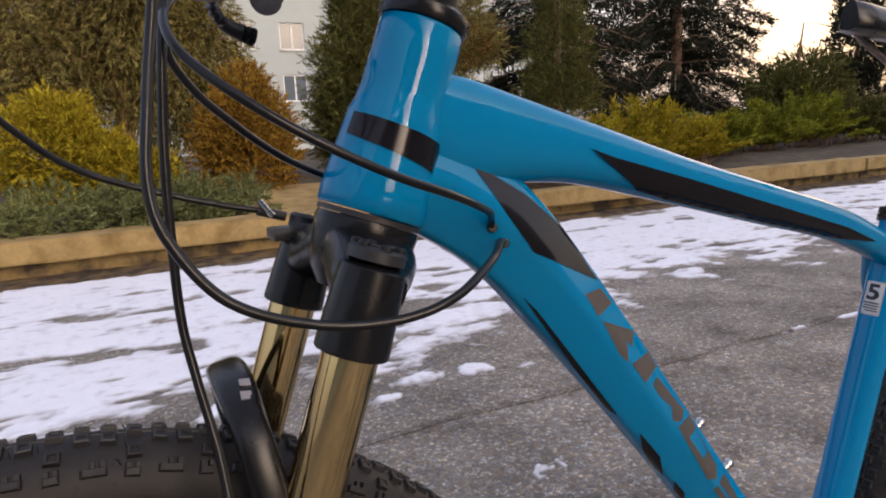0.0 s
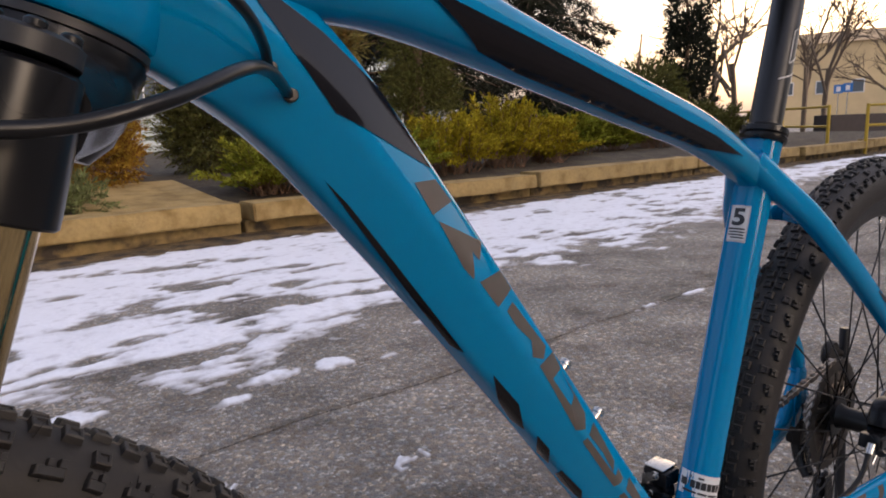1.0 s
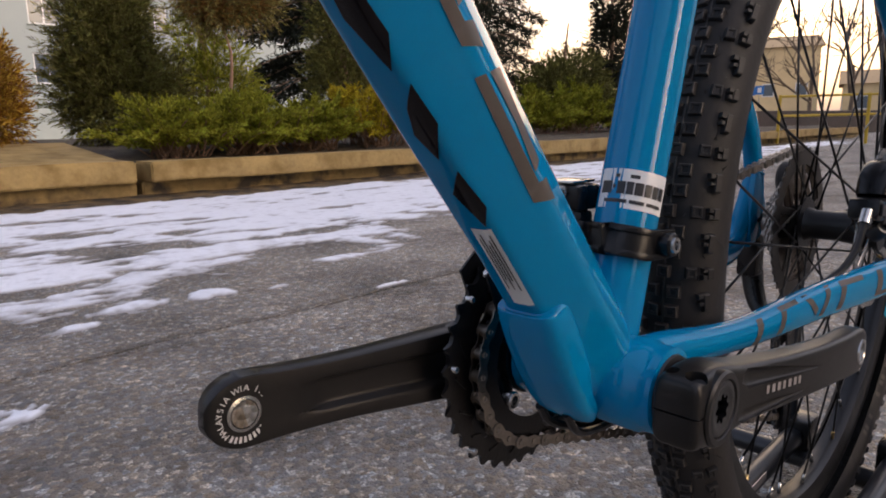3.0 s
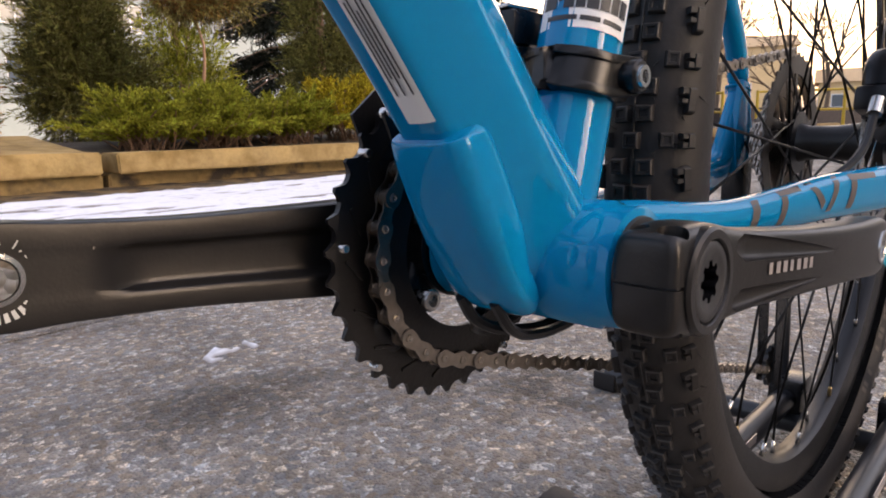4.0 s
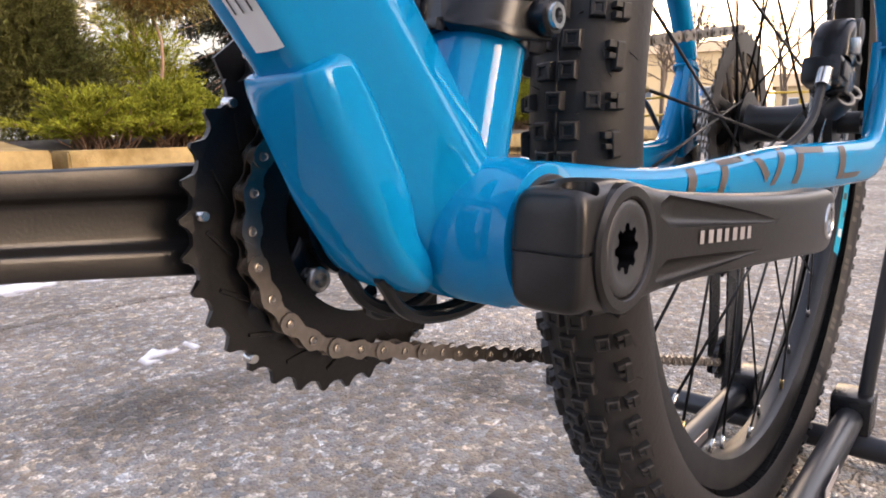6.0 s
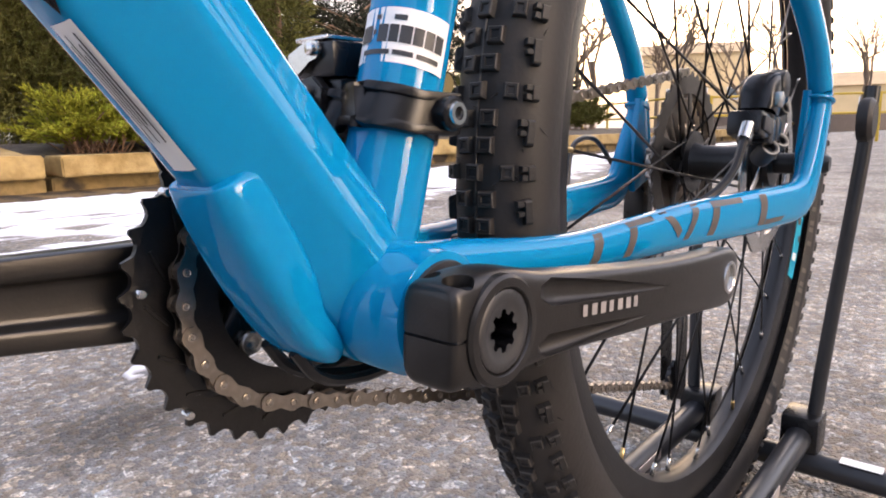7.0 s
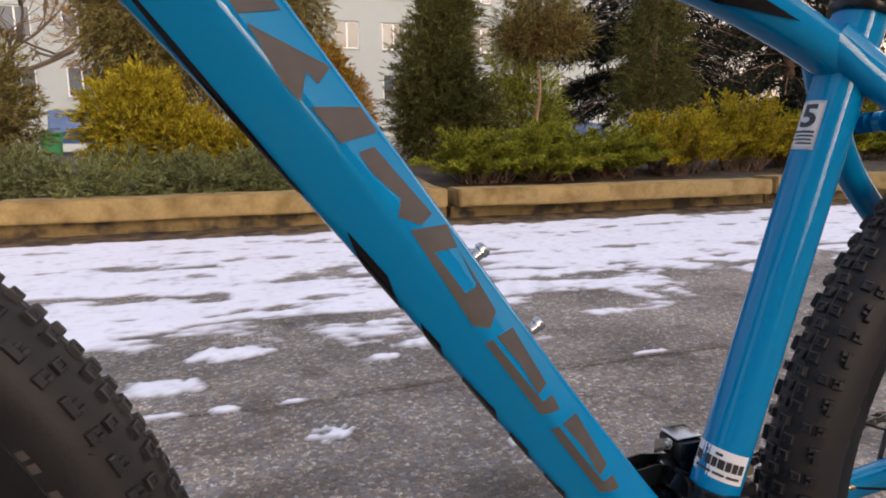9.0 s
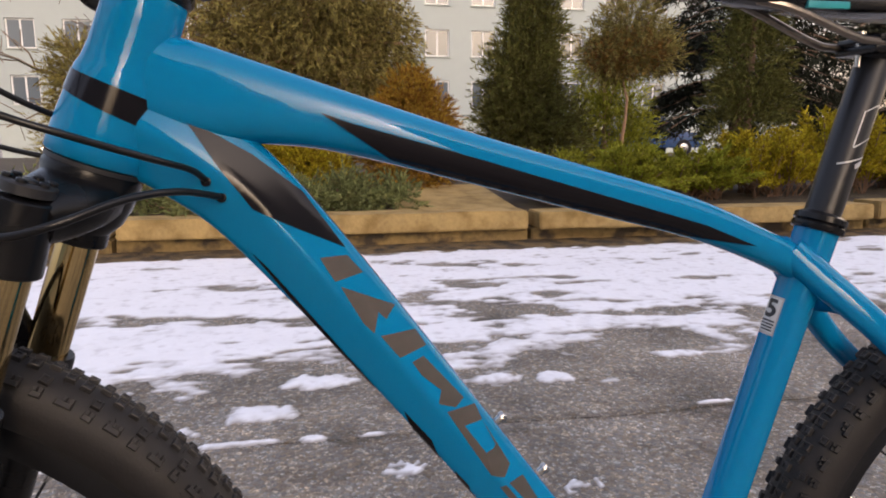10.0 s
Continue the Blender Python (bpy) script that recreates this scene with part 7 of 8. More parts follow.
def sprays(rng, p, d, shoot, per, length, spread=0.7):
    """Feathery shoots: leaves in two ranks along each of them."""
    n = len(p)
    d = d / np.linalg.norm(d, axis=1)[:, None]
    side = np.cross(d, rng.normal(size=(n, 3)))
    side /= np.linalg.norm(side, axis=1)[:, None]
    ln = shoot * rng.uniform(0.6, 1.25, n)
    cs, ds = [], []
    for k in range(per):
        f = (k + 0.5) / per
        sgn = 1 if k % 2 else -1
        cs.append(p + d * (ln * f)[:, None] + np.array((0, 0, -0.18 * shoot)) * f * f)
        ds.append(d * (0.7 + 0.4 * f) + side * sgn * spread * (1.1 - f) + rng.normal(0, 0.22, (n, 3)))
    return np.vstack(cs), np.vstack(ds)


def shrub(name, label, at, blobs, n, material, length, width, up=0.35, stems=5, seed=1, category="shrub", droop=0.0, shell=0.55):
    """A shrub: woody stems and a crown of needle sprays."""
    rng = np.random.default_rng(seed)
    ob = thing(name, label, category, at)
    bm = bmesh.new()
    for k in range(stems):
        b = blobs[k % len(blobs)]
        tip = (b[0] + rng.uniform(-0.4, 0.4) * b[3], b[1] + rng.uniform(-0.4, 0.4) * b[4], b[2] + 0.4 * b[5])
        root = (rng.uniform(-0.06, 0.06), rng.uniform(-0.06, 0.06), -0.03)
        hose(bm, [root, tuple((np.array(root) * 0.6 + np.array(tip) * 0.4) + rng.normal(0, 0.03, 3)), tip], 0.010, 4, 6)
    part("stem", finish(bm), "bark", ob)
    p, v = in_blobs(rng, blobs, int(n * 0.17), shell)
    keep = p[:, 2] > 0.0
    p, v = p[keep], v[keep]
    d = v + rng.normal(0, 0.45, v.shape) + np.array((0, 0, up - droop))
    p, d = sprays(rng, p, d, length * 3.0, 11, length)
    me = leaf_mesh("crown", p, d, length, width, material, seed)
    crown = new("crown", me)
    crown.parent = ob
    return ob


def blobs_row(rng, x0, x1, y, depth, h, n, base=0.0):
    out = []
    n = n + 5
    for k in range(n):
        x = x0 + (x1 - x0) * (k + 0.5) / n + rng.uniform(-0.15, 0.15)
        hh = h * rng.uniform(0.45, 1.15)
        out.append((x, y + rng.uniform(-0.6, 0.4) * depth, base + hh * 0.40, (x1 - x0) / n * rng.uniform(0.9, 1.9), depth * rng.uniform(0.5, 0.9), hh * 0.55))
    return out


def tree(name, label, at, height, r_trunk, crown_blobs, n, material, length, width, up=0.2, seed=1, limbs=14, shell=0.45, droop=0.0, crown_from=0.3, bark="bark"):
    """A tapered trunk with limbs, and a crown of many small sprays."""
    rng = np.random.default_rng(seed)
    ob = thing(name, label, "tree", at)
    bm = bmesh.new()
    path = np.array([(0.02 * math.sin(k * 1.7) * k / 4, 0.02 * math.cos(k * 2.1) * k / 4, -0.1 + (height + 0.1) * k / 8) for k in range(9)])
    sweep(bm, path, oval(10), np.linspace(r_trunk, r_trunk * 0.2, 9), np.linspace(r_trunk, r_trunk * 0.2, 9), side=(1, 0, 0))
    for k in range(limbs):
        z = height * (crown_from + (0.95 - crown_from) * rng.random())
        b = crown_blobs[rng.integers(len(crown_blobs))]
        tip = np.array((b[0] + rng.uniform(-0.6, 0.6) * b[3], b[1] + rng.uniform(-0.6, 0.6) * b[4], b[2] + rng.uniform(-0.3, 0.5) * b[5]))
        root = np.array((0, 0, min(z, tip[2])))
        hose(bm, [tuple(root), tuple(root * 0.5 + tip * 0.5 + (0, 0, 0.04)), tuple(tip)], r_trunk * 0.22, 4, 6)
    part("trunk", finish(bm), bark, ob)
    p, v = in_blobs(rng, crown_blobs, int(n * 0.20), shell)
    d = v * 0.8 + rng.normal(0, 0.4, v.shape) + np.array((0, 0, up - droop))
    p, d = sprays(rng, p, d, length * 2.6, 9, length)
    crown = new("crown", leaf_mesh("crown", p, d, length, width, material, seed))
    crown.parent = ob
    return ob


def juniper(label, at, wide, deep, h, plumes, material, seed, leaf=0.034, lean=0.0):
    """A spreading juniper: arching plumes of short feathery shoots, dark gaps between them."""
    rng = np.random.default_rng(seed)
    ob = thing("juniper_shrub", label, "shrub", at)
    bm = bmesh.new()
    cs, ds = [], []
    for k in range(plumes):
        a = rng.uniform(0, 2 * math.pi)
        flat = rng.random() ** 0.8
        reach = np.array((math.cos(a) * wide, math.sin(a) * deep)) * rng.uniform(0.45, 1.0) * (0.35 + 0.65 * flat)
        root = np.array((rng.uniform(-0.45, 0.45) * wide, rng.uniform(-0.4, 0.4) * deep, 0.02))
        top = h * (0.35 + 0.75 * (1 - flat) + rng.uniform(-0.1, 0.12))
        tip = root + (reach[0], reach[1], max(0.12, top) + lean * reach[1])
        mid = root * 0.45 + tip * 0.55 + (0, 0, 0.22 * h)
        t = np.linspace(0, 1, 15)[:, None]
        path = root * (1 - t) ** 2 + 2 * mid * t * (1 - t) + tip * t * t
        hose(bm, [tuple(path[0]), tuple(path[7]), tuple(path[13])], 0.006, 3, 4)
        way = np.gradient(path, axis=0)
        way /= np.linalg.norm(way, axis=1)[:, None]
        side = np.cross(way, (0, 0, 1))
        side /= np.linalg.norm(side, axis=1)[:, None] + 1e-6
        for i in range(4, 15):
            for sgn in (-1, 1, 0.35, -0.35):
                d = way[i] * 0.9 + side[i] * sgn * 0.85 + rng.normal(0, 0.16, 3) + (0, 0, 0.16)
                cs.append(path[i] + rng.normal(0, 0.012, 3))
                ds.append(d)
    part("stem", finish(bm), "bark", ob)
    p, d = sprays(rng, np.array(cs), np.array(ds), leaf * 3.6, 9, leaf, 0.6)
    crown = new("crown", leaf_mesh("crown", p, d, leaf, leaf * 0.36, material, seed))
    crown.parent = ob
    return ob


R = np.random.default_rng(7)
BED = 0.33
# low juniper mats behind the edge
for k, (x0, x1, y, h, mat, nn) in enumerate(((-2.6, -0.5, 5.55, 0.27, "carpet", 9000), (-0.55, 0.40, 5.5, 0.27, "carpet", 6000), (-4.8, -2.6, 5.6, 0.30, "carpet", 7000))):
    c = (x0 + x1) / 2
    shrub("juniper_shrub", "low spreading grey-green juniper in the bed", (c, y, BED - 0.06), blobs_row(R, x0 - c, x1 - c, 0, 0.38, h, 6), nn, mat, 0.055, 0.011, 0.15, 6, 20 + k)
for k, (x, y, wide, h, mat, nn) in enumerate(((2.05, 5.55, 0.50, 0.40, "juniper", 60), (2.75, 5.6, 0.62, 0.48, "juniper", 85), (3.55, 5.75, 0.60, 0.46, "juniper", 80), (4.45, 5.8, 0.62, 0.62, "yellow_leaf", 85), (5.4, 5.9, 0.68, 0.80, "yellow_leaf", 95), (6.35, 6.0, 0.6, 0.62, "yellow_leaf", 70),
                                              (7.5, 6.6, 0.8, 0.62, "juniper", 70), (9.0, 6.9, 0.9, 0.75, "juniper", 70), (10.6, 7.1, 0.9, 0.85, "juniper", 70), (12.2, 7.2, 1.0, 0.85, "pine", 60), (13.6, 7.4, 0.9, 0.8, "pine", 60))):
    lab = "spreading yellow-green juniper over the edge" if mat == "yellow_leaf" else "spreading green juniper with feathery shoots"
    juniper(lab, (x, y, BED - 0.08), wide, 0.55, h, nn, mat, 40 + k, 0.034 if x < 7 else 0.05)
# yellow and russet bushes
shrub("yellow_bush", "dense rounded yellow-green bush", (-1.10, 7.0, BED), [(0, 0, 0.42, 0.46, 0.42, 0.44), (0.32, 0.05, 0.32, 0.35, 0.35, 0.34), (-0.25, 0, 0.62, 0.30, 0.3, 0.32), (0.05, 0, 0.80, 0.25, 0.25, 0.25)], 13000, "yellow_leaf", 0.060, 0.014, 0.3, 6, 61)
shrub("yellow_bush", "low yellow-green bush in the bed", (-0.5, 6.9, BED), [(0, 0, 0.26, 0.30, 0.3, 0.26), (0.25, 0, 0.20, 0.25, 0.25, 0.22)], 5000, "yellow_leaf", 0.055, 0.013, 0.3, 4, 62)
shrub("russet_bush", "russet bush with thin twigs", (1.15, 9.0, BED), [(0, 0, 0.5, 0.46, 0.45, 0.5), (-0.1, 0, 0.95, 0.30, 0.3, 0.40), (0.12, 0, 0.85, 0.30, 0.3, 0.40)], 9000, "russet", 0.07, 0.011, 0.35, 9, 63)
shrub("golden_bush", "golden-brown cypress bush beside the slab", (0.64, 6.6, BED), [(0, 0, 0.34, 0.46, 0.42, 0.34), (0.06, 0, 0.72, 0.36, 0.34, 0.36), (-0.14, 0.05, 0.62, 0.32, 0.3, 0.36), (0.02, 0, 1.05, 0.22, 0.22, 0.26)], 17000, "golden", 0.045, 0.011, 0.5, 5, 64)
# tall conifers
tree("thuja_tree", "broad olive-green thuja with hanging sprays", (-0.45, 7.9, BED), 4.6, 0.085,
     [(-0.62, 0, 1.35, 0.45, 0.5, 0.80), (0.55, 0.1, 1.35, 0.52, 0.55, 0.85), (1.0, 0.2, 1.55, 0.42, 0.5, 0.95), (-0.9, 0.1, 1.75, 0.4, 0.5, 0.95), (0.1, 0.1, 1.75, 0.6, 0.6, 0.85), (0.2, 0, 2.5, 0.8, 0.7, 1.1), (0.1, 0, 3.6, 0.55, 0.5, 1.1)], 64000, "thuja", 0.075, 0.013, 0.0, 71, 22, 0.25, droop=0.75, crown_from=0.22, bark="bark_light")
tree("cypress_tree", "brown-green feathery cypress in the bed", (2.80, 9.0, BED), 4.6, 0.06,
     [(0, 0, 0.65, 0.78, 0.6, 0.65), (-0.12, 0, 1.4, 0.52, 0.5, 0.75), (0.08, 0.1, 2.1, 0.36, 0.4, 0.8), (0, 0, 2.9, 0.26, 0.3, 0.9), (0, 0, 3.8, 0.16, 0.16, 0.8)], 40000, "pine", 0.085, 0.013, 0.3, 72, 22, 0.12, crown_from=0.1)
tree("green_tree", "low green conifer between the taller ones", (4.3, 9.6, BED), 1.9, 0.06, [(0, 0, 0.55, 0.75, 0.6, 0.6), (0.1, 0, 1.05, 0.6, 0.5, 0.55), (-0.1, 0, 1.55, 0.35, 0.35, 0.45)], 11000, "juniper", 0.08, 0.012, 0.35, 73, 12, 0.4, crown_from=0.1)
tree("grafted_tree", "thin-stemmed ornamental pine with a rounded russet crown", (3.36, 7.0, BED), 1.75, 0.030,
     [(0, 0, 1.72, 0.46, 0.45, 0.34), (-0.25, 0, 1.55, 0.32, 0.3, 0.22), (0.30, 0, 1.62, 0.36, 0.3, 0.24), (0.05, 0, 2.02, 0.32, 0.3, 0.26)], 9000, "thuja", 0.065, 0.009, 0.15, 74, 16, 0.25, crown_from=0.72, bark="bark_light")
p_rng = np.random.default_rng(75)
grafted = bpy.data.objects["grafted_tree"]
pp, vv = in_blobs(p_rng, [(0, 0, 1.60, 0.40, 0.38, 0.26), (0.2, 0, 1.66, 0.35, 0.3, 0.2), (-0.2, 0, 1.55, 0.3, 0.3, 0.2)], 9000, 0.1)
inner_crown = new("dead_needles", leaf_mesh("dead_needles", pp, vv + p_rng.normal(0, 0.6, vv.shape), 0.05, 0.010, "russet", 75))
inner_crown.parent = grafted
tree("green_tree", "rounded olive conifer in the bed", (-3.1, 8.6, BED), 1.9, 0.06, [(0, 0, 0.55, 0.62, 0.55, 0.6), (0.1, 0, 1.0, 0.5, 0.5, 0.6), (-0.15, 0, 1.4, 0.34, 0.34, 0.45)], 14000, "thuja", 0.075, 0.012, 0.3, 76, 14, 0.25, crown_from=0.1)
tree("green_tree", "sparse russet conifer before the apartment block", (-1.9, 10.5, BED), 5.0, 0.06, [(0, 0, 2.2, 0.8, 0.6, 0.9), (0.3, 0, 3.2, 0.7, 0.6, 0.8)], 6000, "russet", 0.08, 0.010, 0.3, 77, 26, 0.15, crown_from=0.2)
tree("green_tree", "dark green conifer behind the junipers", (6.9, 9.6, BED), 4.2, 0.08, [(0, 0, 0.9, 0.7, 0.6, 0.8), (0, 0, 1.9, 0.55, 0.5, 0.9), (0, 0, 3.0, 0.35, 0.35, 1.0)], 15000, "pine", 0.085, 0.013, 0.3, 78, 14, 0.35, crown_from=0.1)


def spruce(at, height, radius, seed, bare=0.9):
    """A dark spruce: tiers of drooping branches hung with needle sprays."""
    rng = np.random.default_rng(seed)
    ob = thing("spruce_tree", "dark grey-green spruce with drooping tiers", "tree", at)
    bm = bmesh.new()
    sweep(bm, [(0, 0, -0.1), (0.02, 0, height * 0.3), (0, 0.02, height * 0.65), (0, 0, height)], oval(12), [0.16, 0.13, 0.08, 0.015], [0.16, 0.13, 0.08, 0.015], side=(1, 0, 0))
    cen, dirs = [], []
    z = bare
    while z < height - 0.2:
        r = radius * (1 - (z - bare) / (height - bare)) ** 0.8 * rng.uniform(0.85, 1.1)
        for k in range(9):
            a = rng.uniform(0, 2 * math.pi)
            out = np.array((math.cos(a), math.sin(a), 0))
            rr = r * rng.uniform(0.6, 1.1)
            pts = [np.array((0, 0, z)), out * rr * 0.5 + (0, 0, z - 0.02 * rr), out * rr + (0, 0, z - 0.22 * rr)]
            hose(bm, [tuple(q) for q in pts], 0.014, 3, 5)
            for _ in range(int(200 * rr)):
                f = rng.random() ** 0.7
                q = pts[0] * (1 - f) ** 2 + 2 * pts[1] * f * (1 - f) + pts[2] * f * f
                cen.append(q + rng.normal(0, 0.07, 3) + (0, 0, -0.10 * rng.random()))
                dirs.append(out * 0.6 + rng.normal(0, 0.6, 3) + (0, 0, -0.35))
        z += rng.uniform(0.22, 0.34)
    part("trunk", finish(bm), "bark", ob)
    crown = new("crown", leaf_mesh("crown", np.array(cen), np.array(dirs), 0.14, 0.025, "fir", seed))
    crown.parent = ob


spruce((7.8, 11.2, BED), 9.5, 2.3, 81, 1.2)
spruce((12.7, 12.3, BED), 9.0, 3.0, 82, 1.0)
# dark column at the far end of the bed
tree("column_cypress", "dark narrow column cypress", (16.9, 10.2, 0.3), 5.2, 0.09, [(0, 0, 1.0, 0.62, 0.6, 1.0), (0, 0, 2.3, 0.56, 0.55, 1.1), (0, 0, 3.6, 0.45, 0.45, 1.1), (0, 0, 4.7, 0.26, 0.26, 0.8)], 14000, "fir", 0.12, 0.025, 0.4, 83, 8, 0.5, crown_from=0.1)
tree("green_tree", "olive shrub-like conifer at the end of the bed", (13.2, 9.2, 0.3), 2.6, 0.08, [(0, 0, 0.7, 1.0, 0.8, 0.7), (0.4, 0, 1.2, 0.7, 0.7, 0.7), (-0.5, 0, 1.0, 0.7, 0.7, 0.6)], 14000, "pine", 0.11, 0.022, 0.3, 84, 10, 0.4, crown_from=0.1)


def bare_tree(at, height, seed, spread=1.0):
    rng = np.random.default_rng(seed)
    ob = thing("bare_tree", "leafless tree with fine pale twigs", "tree", at, "bare trees")
    bm = bmesh.new()

    def grow(p, d, length, r, level):
        q = p + d * length
        mid = (p + q) / 2 + rng.normal(0, 0.04 * length, 3)
        hose(bm, [tuple(p), tuple(mid), tuple(q)], r, 2, 5 if level < 2 else 3)
        if level >= 4:
            return
        for _ in range(4 if level < 3 else 3):
            nd = d + rng.normal(0, 0.45 * spread, 3) + (0, 0, 0.12)
            nd /= np.linalg.norm(nd)
            f = rng.uniform(0.45, 1.0)
            grow(p + (q - p) * f, nd, length * rng.uniform(0.5, 0.75), r * 0.55, level + 1)

    grow(np.array((0, 0, -0.1)), np.array((0.02, 0, 1.0)), height * 0.42, height * 0.014, 0)
    part("crown", finish(bm), "twig", ob)


for k, (x, y, h) in enumerate(((20.5, 10.8, 6.5), (24.0, 9.2, 6.0), (29.0, 12.0, 7.5), (33.0, 8.0, 7.0), (38.0, 11.0, 8.0), (27.0, 15.0, 8.0), (44.0, 6.0, 8.0))):
    bare_tree((x, y, 0), h, 90 + k)
bare_tree((-4.1, 13.0, 0.33), 6.0, 97, 1.3)

# ---- street end: yellow railing, low wall, signs, houses ----
rail_thing = thing("yellow_railing", "yellow painted tube railing by the road", "railing")
for run in (((14.0, 5.25), (15.2, 6.7), (16.4, 8.1), (17.6, 9.5)), ((14.6, 4.75), (15.4, 3.3), (16.2, 1.85), (17.0, 0.4))):
    for x, y in run:
        bm = bmesh.new()
        hose(bm, [(x, y, -0.02), (x, y, 0.55), (x, y, 1.03)], 0.032, 2, 12)
        part("post", finish(bm), "yellow", rail_thing)
    for z in (1.00, 0.60):
        bm = bmesh.new()
        hose(bm, [(x, y, z) for x, y in run], 0.026, 2, 10)
        part("rail", finish(bm), "yellow", rail_thing)
bm = bmesh.new()
box(bm, (22.0, 8.2, -0.05), (46.0, 8.8, 0.85), 0.02, pose(22, 8.5, 0, 0, 0, -14) @ pose(-22, -8.5, 0))
structure("low_wall", finish(bm, False), "darkwall", "dark low wall beyond the yard", "wall")
for x, y in ((46.0, 16.5), (47.5, 17.6)):
    sg = thing("road_sign", "blue square road sign on a post", "sign", (x, y, 0), "road signs")
    bm = bmesh.new()
    hose(bm, [(0, 0, -0.1), (0, 0, 1.5), (0, 0, 2.9)], 0.035, 2, 8)
    part("post", finish(bm), "steel", sg)
    bm = bmesh.new()
    box(bm, (-0.04, -0.27, 2.3), (-0.02, 0.27, 2.86), 0.004, pose(0, 0, 0, 0, 0, 20))
    plate_ob = part("panel", finish(bm, False), "sign_blue", sg)
    bm = bmesh.new()
    box(bm, (-0.052, -0.12, 2.42), (-0.042, 0.12, 2.74), 0.004, pose(0, 0, 0, 0, 0, 20))
    part("symbol", finish(bm, False), "white", plate_ob)


def house(at, w, d, h, turn, wall, label):
    ob = thing("house", label, "house", at)
    ob.rotation_euler = (0, 0, radians(turn))
    bm = bmesh.new()
    box(bm, (-w / 2, -d / 2, -0.2), (w / 2, d / 2, h), 0.02)
    part("wall", finish(bm, False), wall, ob)
    bm = bmesh.new()
    o = 0.4
    vs = [bm.verts.new(p) for p in ((-w / 2 - o, -d / 2 - o, h), (w / 2 + o, -d / 2 - o, h), (w / 2 + o, d / 2 + o, h), (-w / 2 - o, d / 2 + o, h), (-w / 2 - o, 0, h + d * 0.18), (w / 2 + o, 0, h + d * 0.18))]
    for f in ((0, 1, 5, 4), (2, 3, 4, 5), (0, 4, 3), (1, 2, 5), (0, 3, 2, 1)):
        bm.faces.new([vs[i] for i in f])
    part("roof", finish(bm, False), "roof", ob)
    n = int(w / 3)
    for s, ys in ((-1, -d / 2), (1, d / 2)):
        for k in range(n):
            x = -w / 2 + (k + 0.5) * w / n
            bm = bmesh.new()
            box(bm, (x - 0.6, ys - 0.05, h * 0.38), (x + 0.6, ys + 0.05, h * 0.38 + 1.4), 0.01)
            wf = part("window", finish(bm, False), "frame_w", ob)
            bm = bmesh.new()
            box(bm, (x - 0.5, ys - 0.062, h * 0.38 + 0.1), (x + 0.5, ys + 0.062, h * 0.38 + 1.3))
            part("pane", finish(bm, False), "glass", wf)
    for s, xs_ in ((-1, -w / 2), (1, w / 2)):
        for k in (-1, 1):
            bm = bmesh.new()
            box(bm, (xs_ - 0.05, k * d / 4 - 0.6, h * 0.38), (xs_ + 0.05, k * d / 4 + 0.6, h * 0.38 + 1.4), 0.01)
            wf = part("window", finish(bm, False), "frame_w", ob)
            bm = bmesh.new()
            box(bm, (xs_ - 0.062, k * d / 4 - 0.5, h * 0.38 + 0.1), (xs_ + 0.062, k * d / 4 + 0.5, h * 0.38 + 1.3))
            part("pane", finish(bm, False), "glass", wf)


house((80, 30, 0), 13, 9, 8.4, -65, "ochre", "ochre house with a brown roof beyond the street")
house((84, 14, 0), 14, 9, 4.2, -75, "ochre", "low ochre house with a dull brown roof")
house((90, -8, 0), 18, 9, 4.4, 85, "render", "low pale house with a brown roof")

# ---- apartment block ----


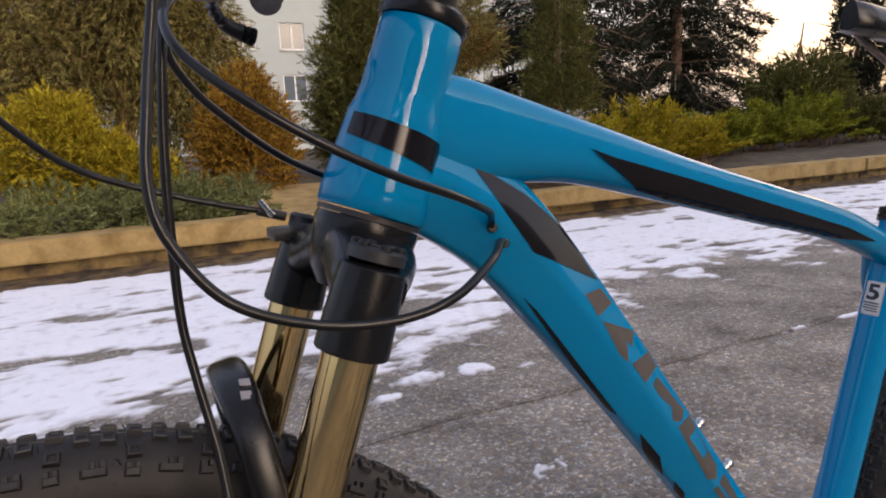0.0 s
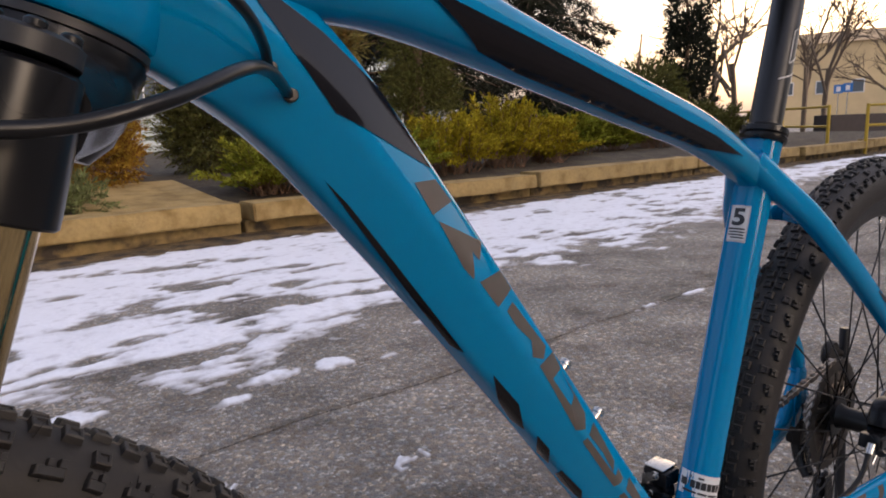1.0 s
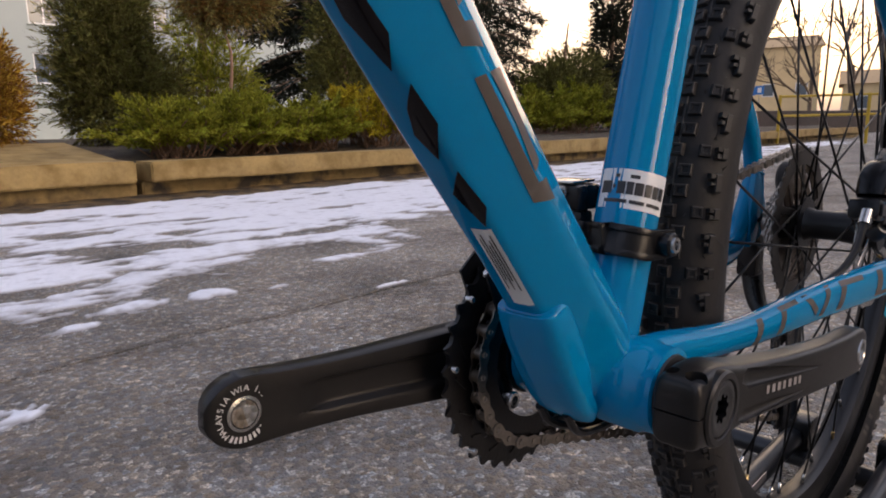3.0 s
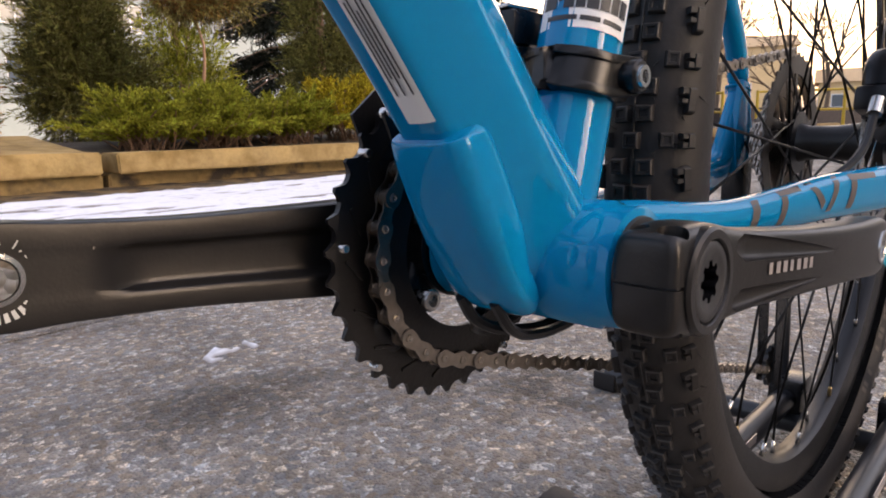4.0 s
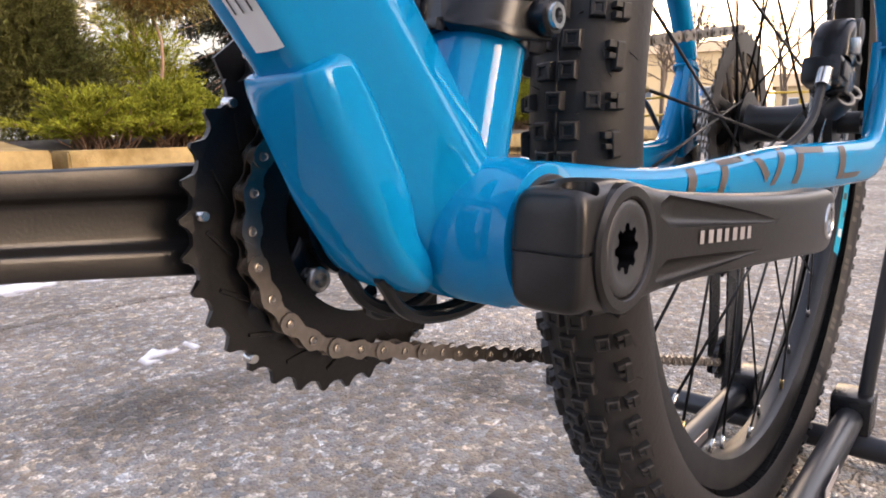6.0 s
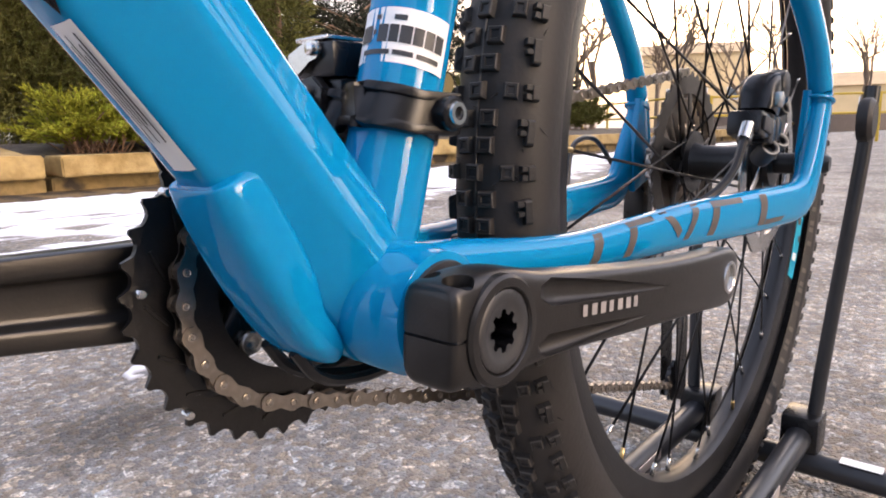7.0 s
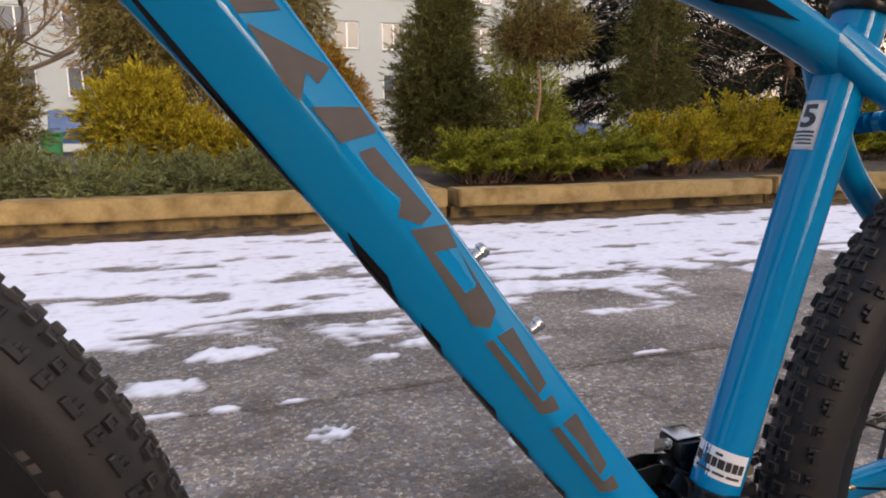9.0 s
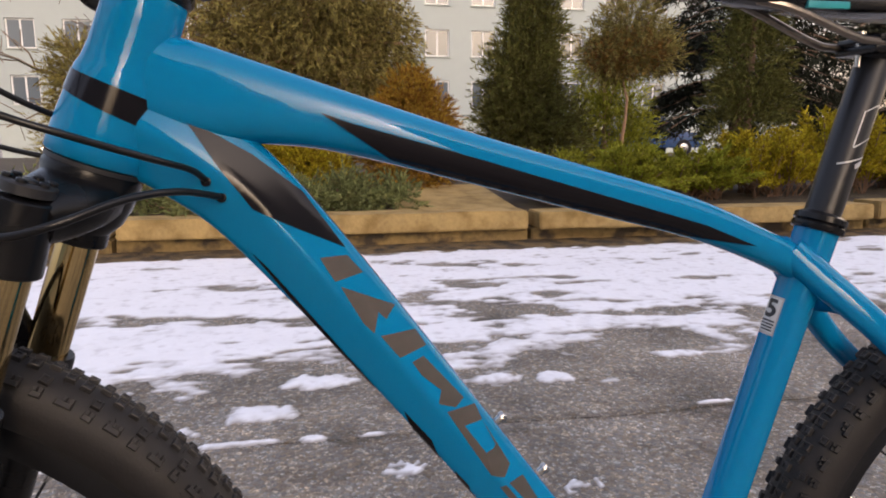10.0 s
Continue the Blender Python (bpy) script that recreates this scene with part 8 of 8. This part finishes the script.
def apartment_block(at, turn, cols, floors, pitch, lift, label):
    ob = thing("apartment_building", label, "building", at)
    ob.rotation_euler = (0, 0, radians(turn))
    L, H = cols * pitch, 2.75
    ww, wh = 1.35, 1.45
    total = lift + floors * H
    bm = bmesh.new()
    for k in range(cols + 1):
        x0 = k * pitch - (pitch - ww) / 2 if k else 0.0
        x1 = k * pitch + (pitch - ww) / 2 if k < cols else L
        box(bm, (max(0, x0), 0, 0), (x1, 0.35, total))
    for k in range(cols):
        xa, xb = k * pitch + (pitch - ww) / 2, k * pitch + (pitch + ww) / 2
        z = 0.0
        for f in range(floors):
            z1 = lift + f * H + 0.85
            box(bm, (xa, 0.001, z), (xb, 0.35, z1))
            z = z1 + wh
        box(bm, (xa, 0.001, z), (xb, 0.35, total))
    box(bm, (0, 0.8, 0), (L, 11.0, total))
    part("wall", finish(bm, False), "render", ob)
    bm = bmesh.new()
    box(bm, (-0.06, -0.06, 0), (L + 0.06, -0.003, lift + 0.25), 0.01)
    part("plinth", finish(bm, False), "plinth", ob)
    bm = bmesh.new()
    box(bm, (-0.4, -0.4, total), (L + 0.4, 11.4, total + 0.35), 0.02)
    part("roof", finish(bm, False), "plinth", ob)
    bm = bmesh.new()
    for x0, x1, z0, z1 in ((-0.675, -0.60, 0, 1.45), (0.60, 0.675, 0, 1.45), (-0.60, 0.60, 0, 0.075), (-0.60, 0.60, 1.375, 1.45), (-0.04, 0.04, 0.075, 1.375)):
        box(bm, (x0, 0.10, z0), (x1, 0.18, z1))
    frame_me = mesh_of("window", finish(bm, False), "frame_w", 0)
    bm = bmesh.new()
    box(bm, (-0.74, -0.10, -0.05), (0.74, 0.10, -0.003))
    sill_me = mesh_of("sill", finish(bm, False), "plinth", 0)
    bm = bmesh.new()
    box(bm, (-0.60, 0.13, 0.075), (-0.04, 0.145, 1.375))
    pane_me = mesh_of("pane", finish(bm, False), "glass", 0)
    bm = bmesh.new()
    box(bm, (-0.64, 0.40, 0.02), (0.64, 0.42, 1.43))
    curtain_me = mesh_of("curtain", finish(bm, False), "white", 0)
    for k in range(cols):
        for f in range(floors):
            m = Matrix.Translation((k * pitch + pitch / 2, 0, lift + f * H + 0.85))
            w = piece("window", frame_me, ob, m)
            piece("sill", sill_me, w, Matrix())
            piece("pane", pane_me, w, Matrix())
            piece("pane", pane_me, w, Matrix.Translation((0.64, 0, 0)))
            if (k * 5 + f * 3) % 4 == 0:
                piece("curtain", curtain_me, w, Matrix())
    return ob


apartment_block((-16, 36, 0), 0, 17, 5, 2.62, 2.1, "long pale five-storey apartment block with white windows")

# unseen blocks added across the yard to block light; low light enters the gap
apartment_block((-1.5, -17, 0), 180, 14, 4, 2.62, 1.2, "plain pale apartment block, unseen, added behind the yard to block light")
apartment_block((44.0, -17, 0), 180, 14, 4, 2.62, 1.2, "plain pale apartment block, unseen, added behind the yard to block light")


def parked_car(at, turn):
    ob = thing("car", "parked blue hatchback behind the bushes", "car", at)
    ob.rotation_euler = (0, 0, radians(turn))
    bm = bmesh.new()
    prof = [(-2.0, 0.35), (-2.02, 0.7), (-1.75, 0.9), (-1.45, 0.95), (-0.95, 1.38), (0.35, 1.45), (0.95, 1.0), (1.75, 0.86), (2.0, 0.62), (2.0, 0.35)]
    plate(bm, prof, -0.82, 0.82, 0.06)
    body = part("body", finish(bm), "car_blue", ob)
    for s in (-1, 1):
        bm = bmesh.new()
        plate(bm, [(-1.22, 0.98), (-0.88, 1.30), (0.30, 1.37), (0.72, 1.00)], s * 0.822, s * 0.835)
        part("side_window", finish(bm, False), "glass", body)
        for x in (-1.25, 1.25):
            bm = bmesh.new()
            lathe(bm, [(-0.1, 0.2), (-0.1, 0.30), (-0.07, 0.32), (0.07, 0.32), (0.1, 0.30), (0.1, 0.2)], (x, s * 0.75, 0.32), (0, 1, 0), 24)
            w = part("wheel", finish(bm), "rubber", ob)
            bm = bmesh.new()
            lathe(bm, [(0, 0.19), (0.012, 0.17), (0.02, 0.05)], (x, s * 0.845, 0.32), (0, s, 0), 16)
            part("rim", finish(bm), "steel", w)


parked_car((-4.9, 24.0, 0.34), 100)
parked_car((10.8, 21.0, 0.36), 4)
sg = thing("parking_sign", "blue parking sign on a post", "sign", (-2.35, 16.0, 0.3))
bm = bmesh.new()
hose(bm, [(0, 0, -0.1), (0, 0, 1.2), (0, 0, 2.15)], 0.03, 2, 8)
part("post", finish(bm), "steel", sg)
bm = bmesh.new()
box(bm, (-0.22, -0.05, 1.68), (0.22, -0.03, 2.12), 0.004)
pl = part("panel", finish(bm, False), "sign_blue", sg)
bm = bmesh.new()
for b in ((-0.09, 1.76, -0.03, 2.04), (-0.03, 1.98, 0.09, 2.04), (0.04, 1.90, 0.10, 1.98), (-0.03, 1.85, 0.09, 1.90)):
    box(bm, (b[0], -0.062, b[1]), (b[2], -0.052, b[3]))
part("letter_p", finish(bm, False), "white", pl, "white letter P")

wb = thing("waste_bin", "green plastic waste bin beside the parked car", "bin", (-5.0, 20.6, 0.34))
bm = bmesh.new()
c = curve_through([(0, 0, 0, 0.22, 0.20), (0, 0, 0.3, 0.25, 0.23), (0, 0, 0.62, 0.28, 0.26)], 3)
sweep(bm, c[:, :3], oval(24, 5), c[:, 3], c[:, 4], side=(1, 0, 0))
part("body", finish(bm), "bin_green", wb)
bm = bmesh.new()
box(bm, (-0.30, -0.28, 0.62), (0.30, 0.28, 0.68), 0.02)
part("lid", finish(bm), "bin_green", wb)
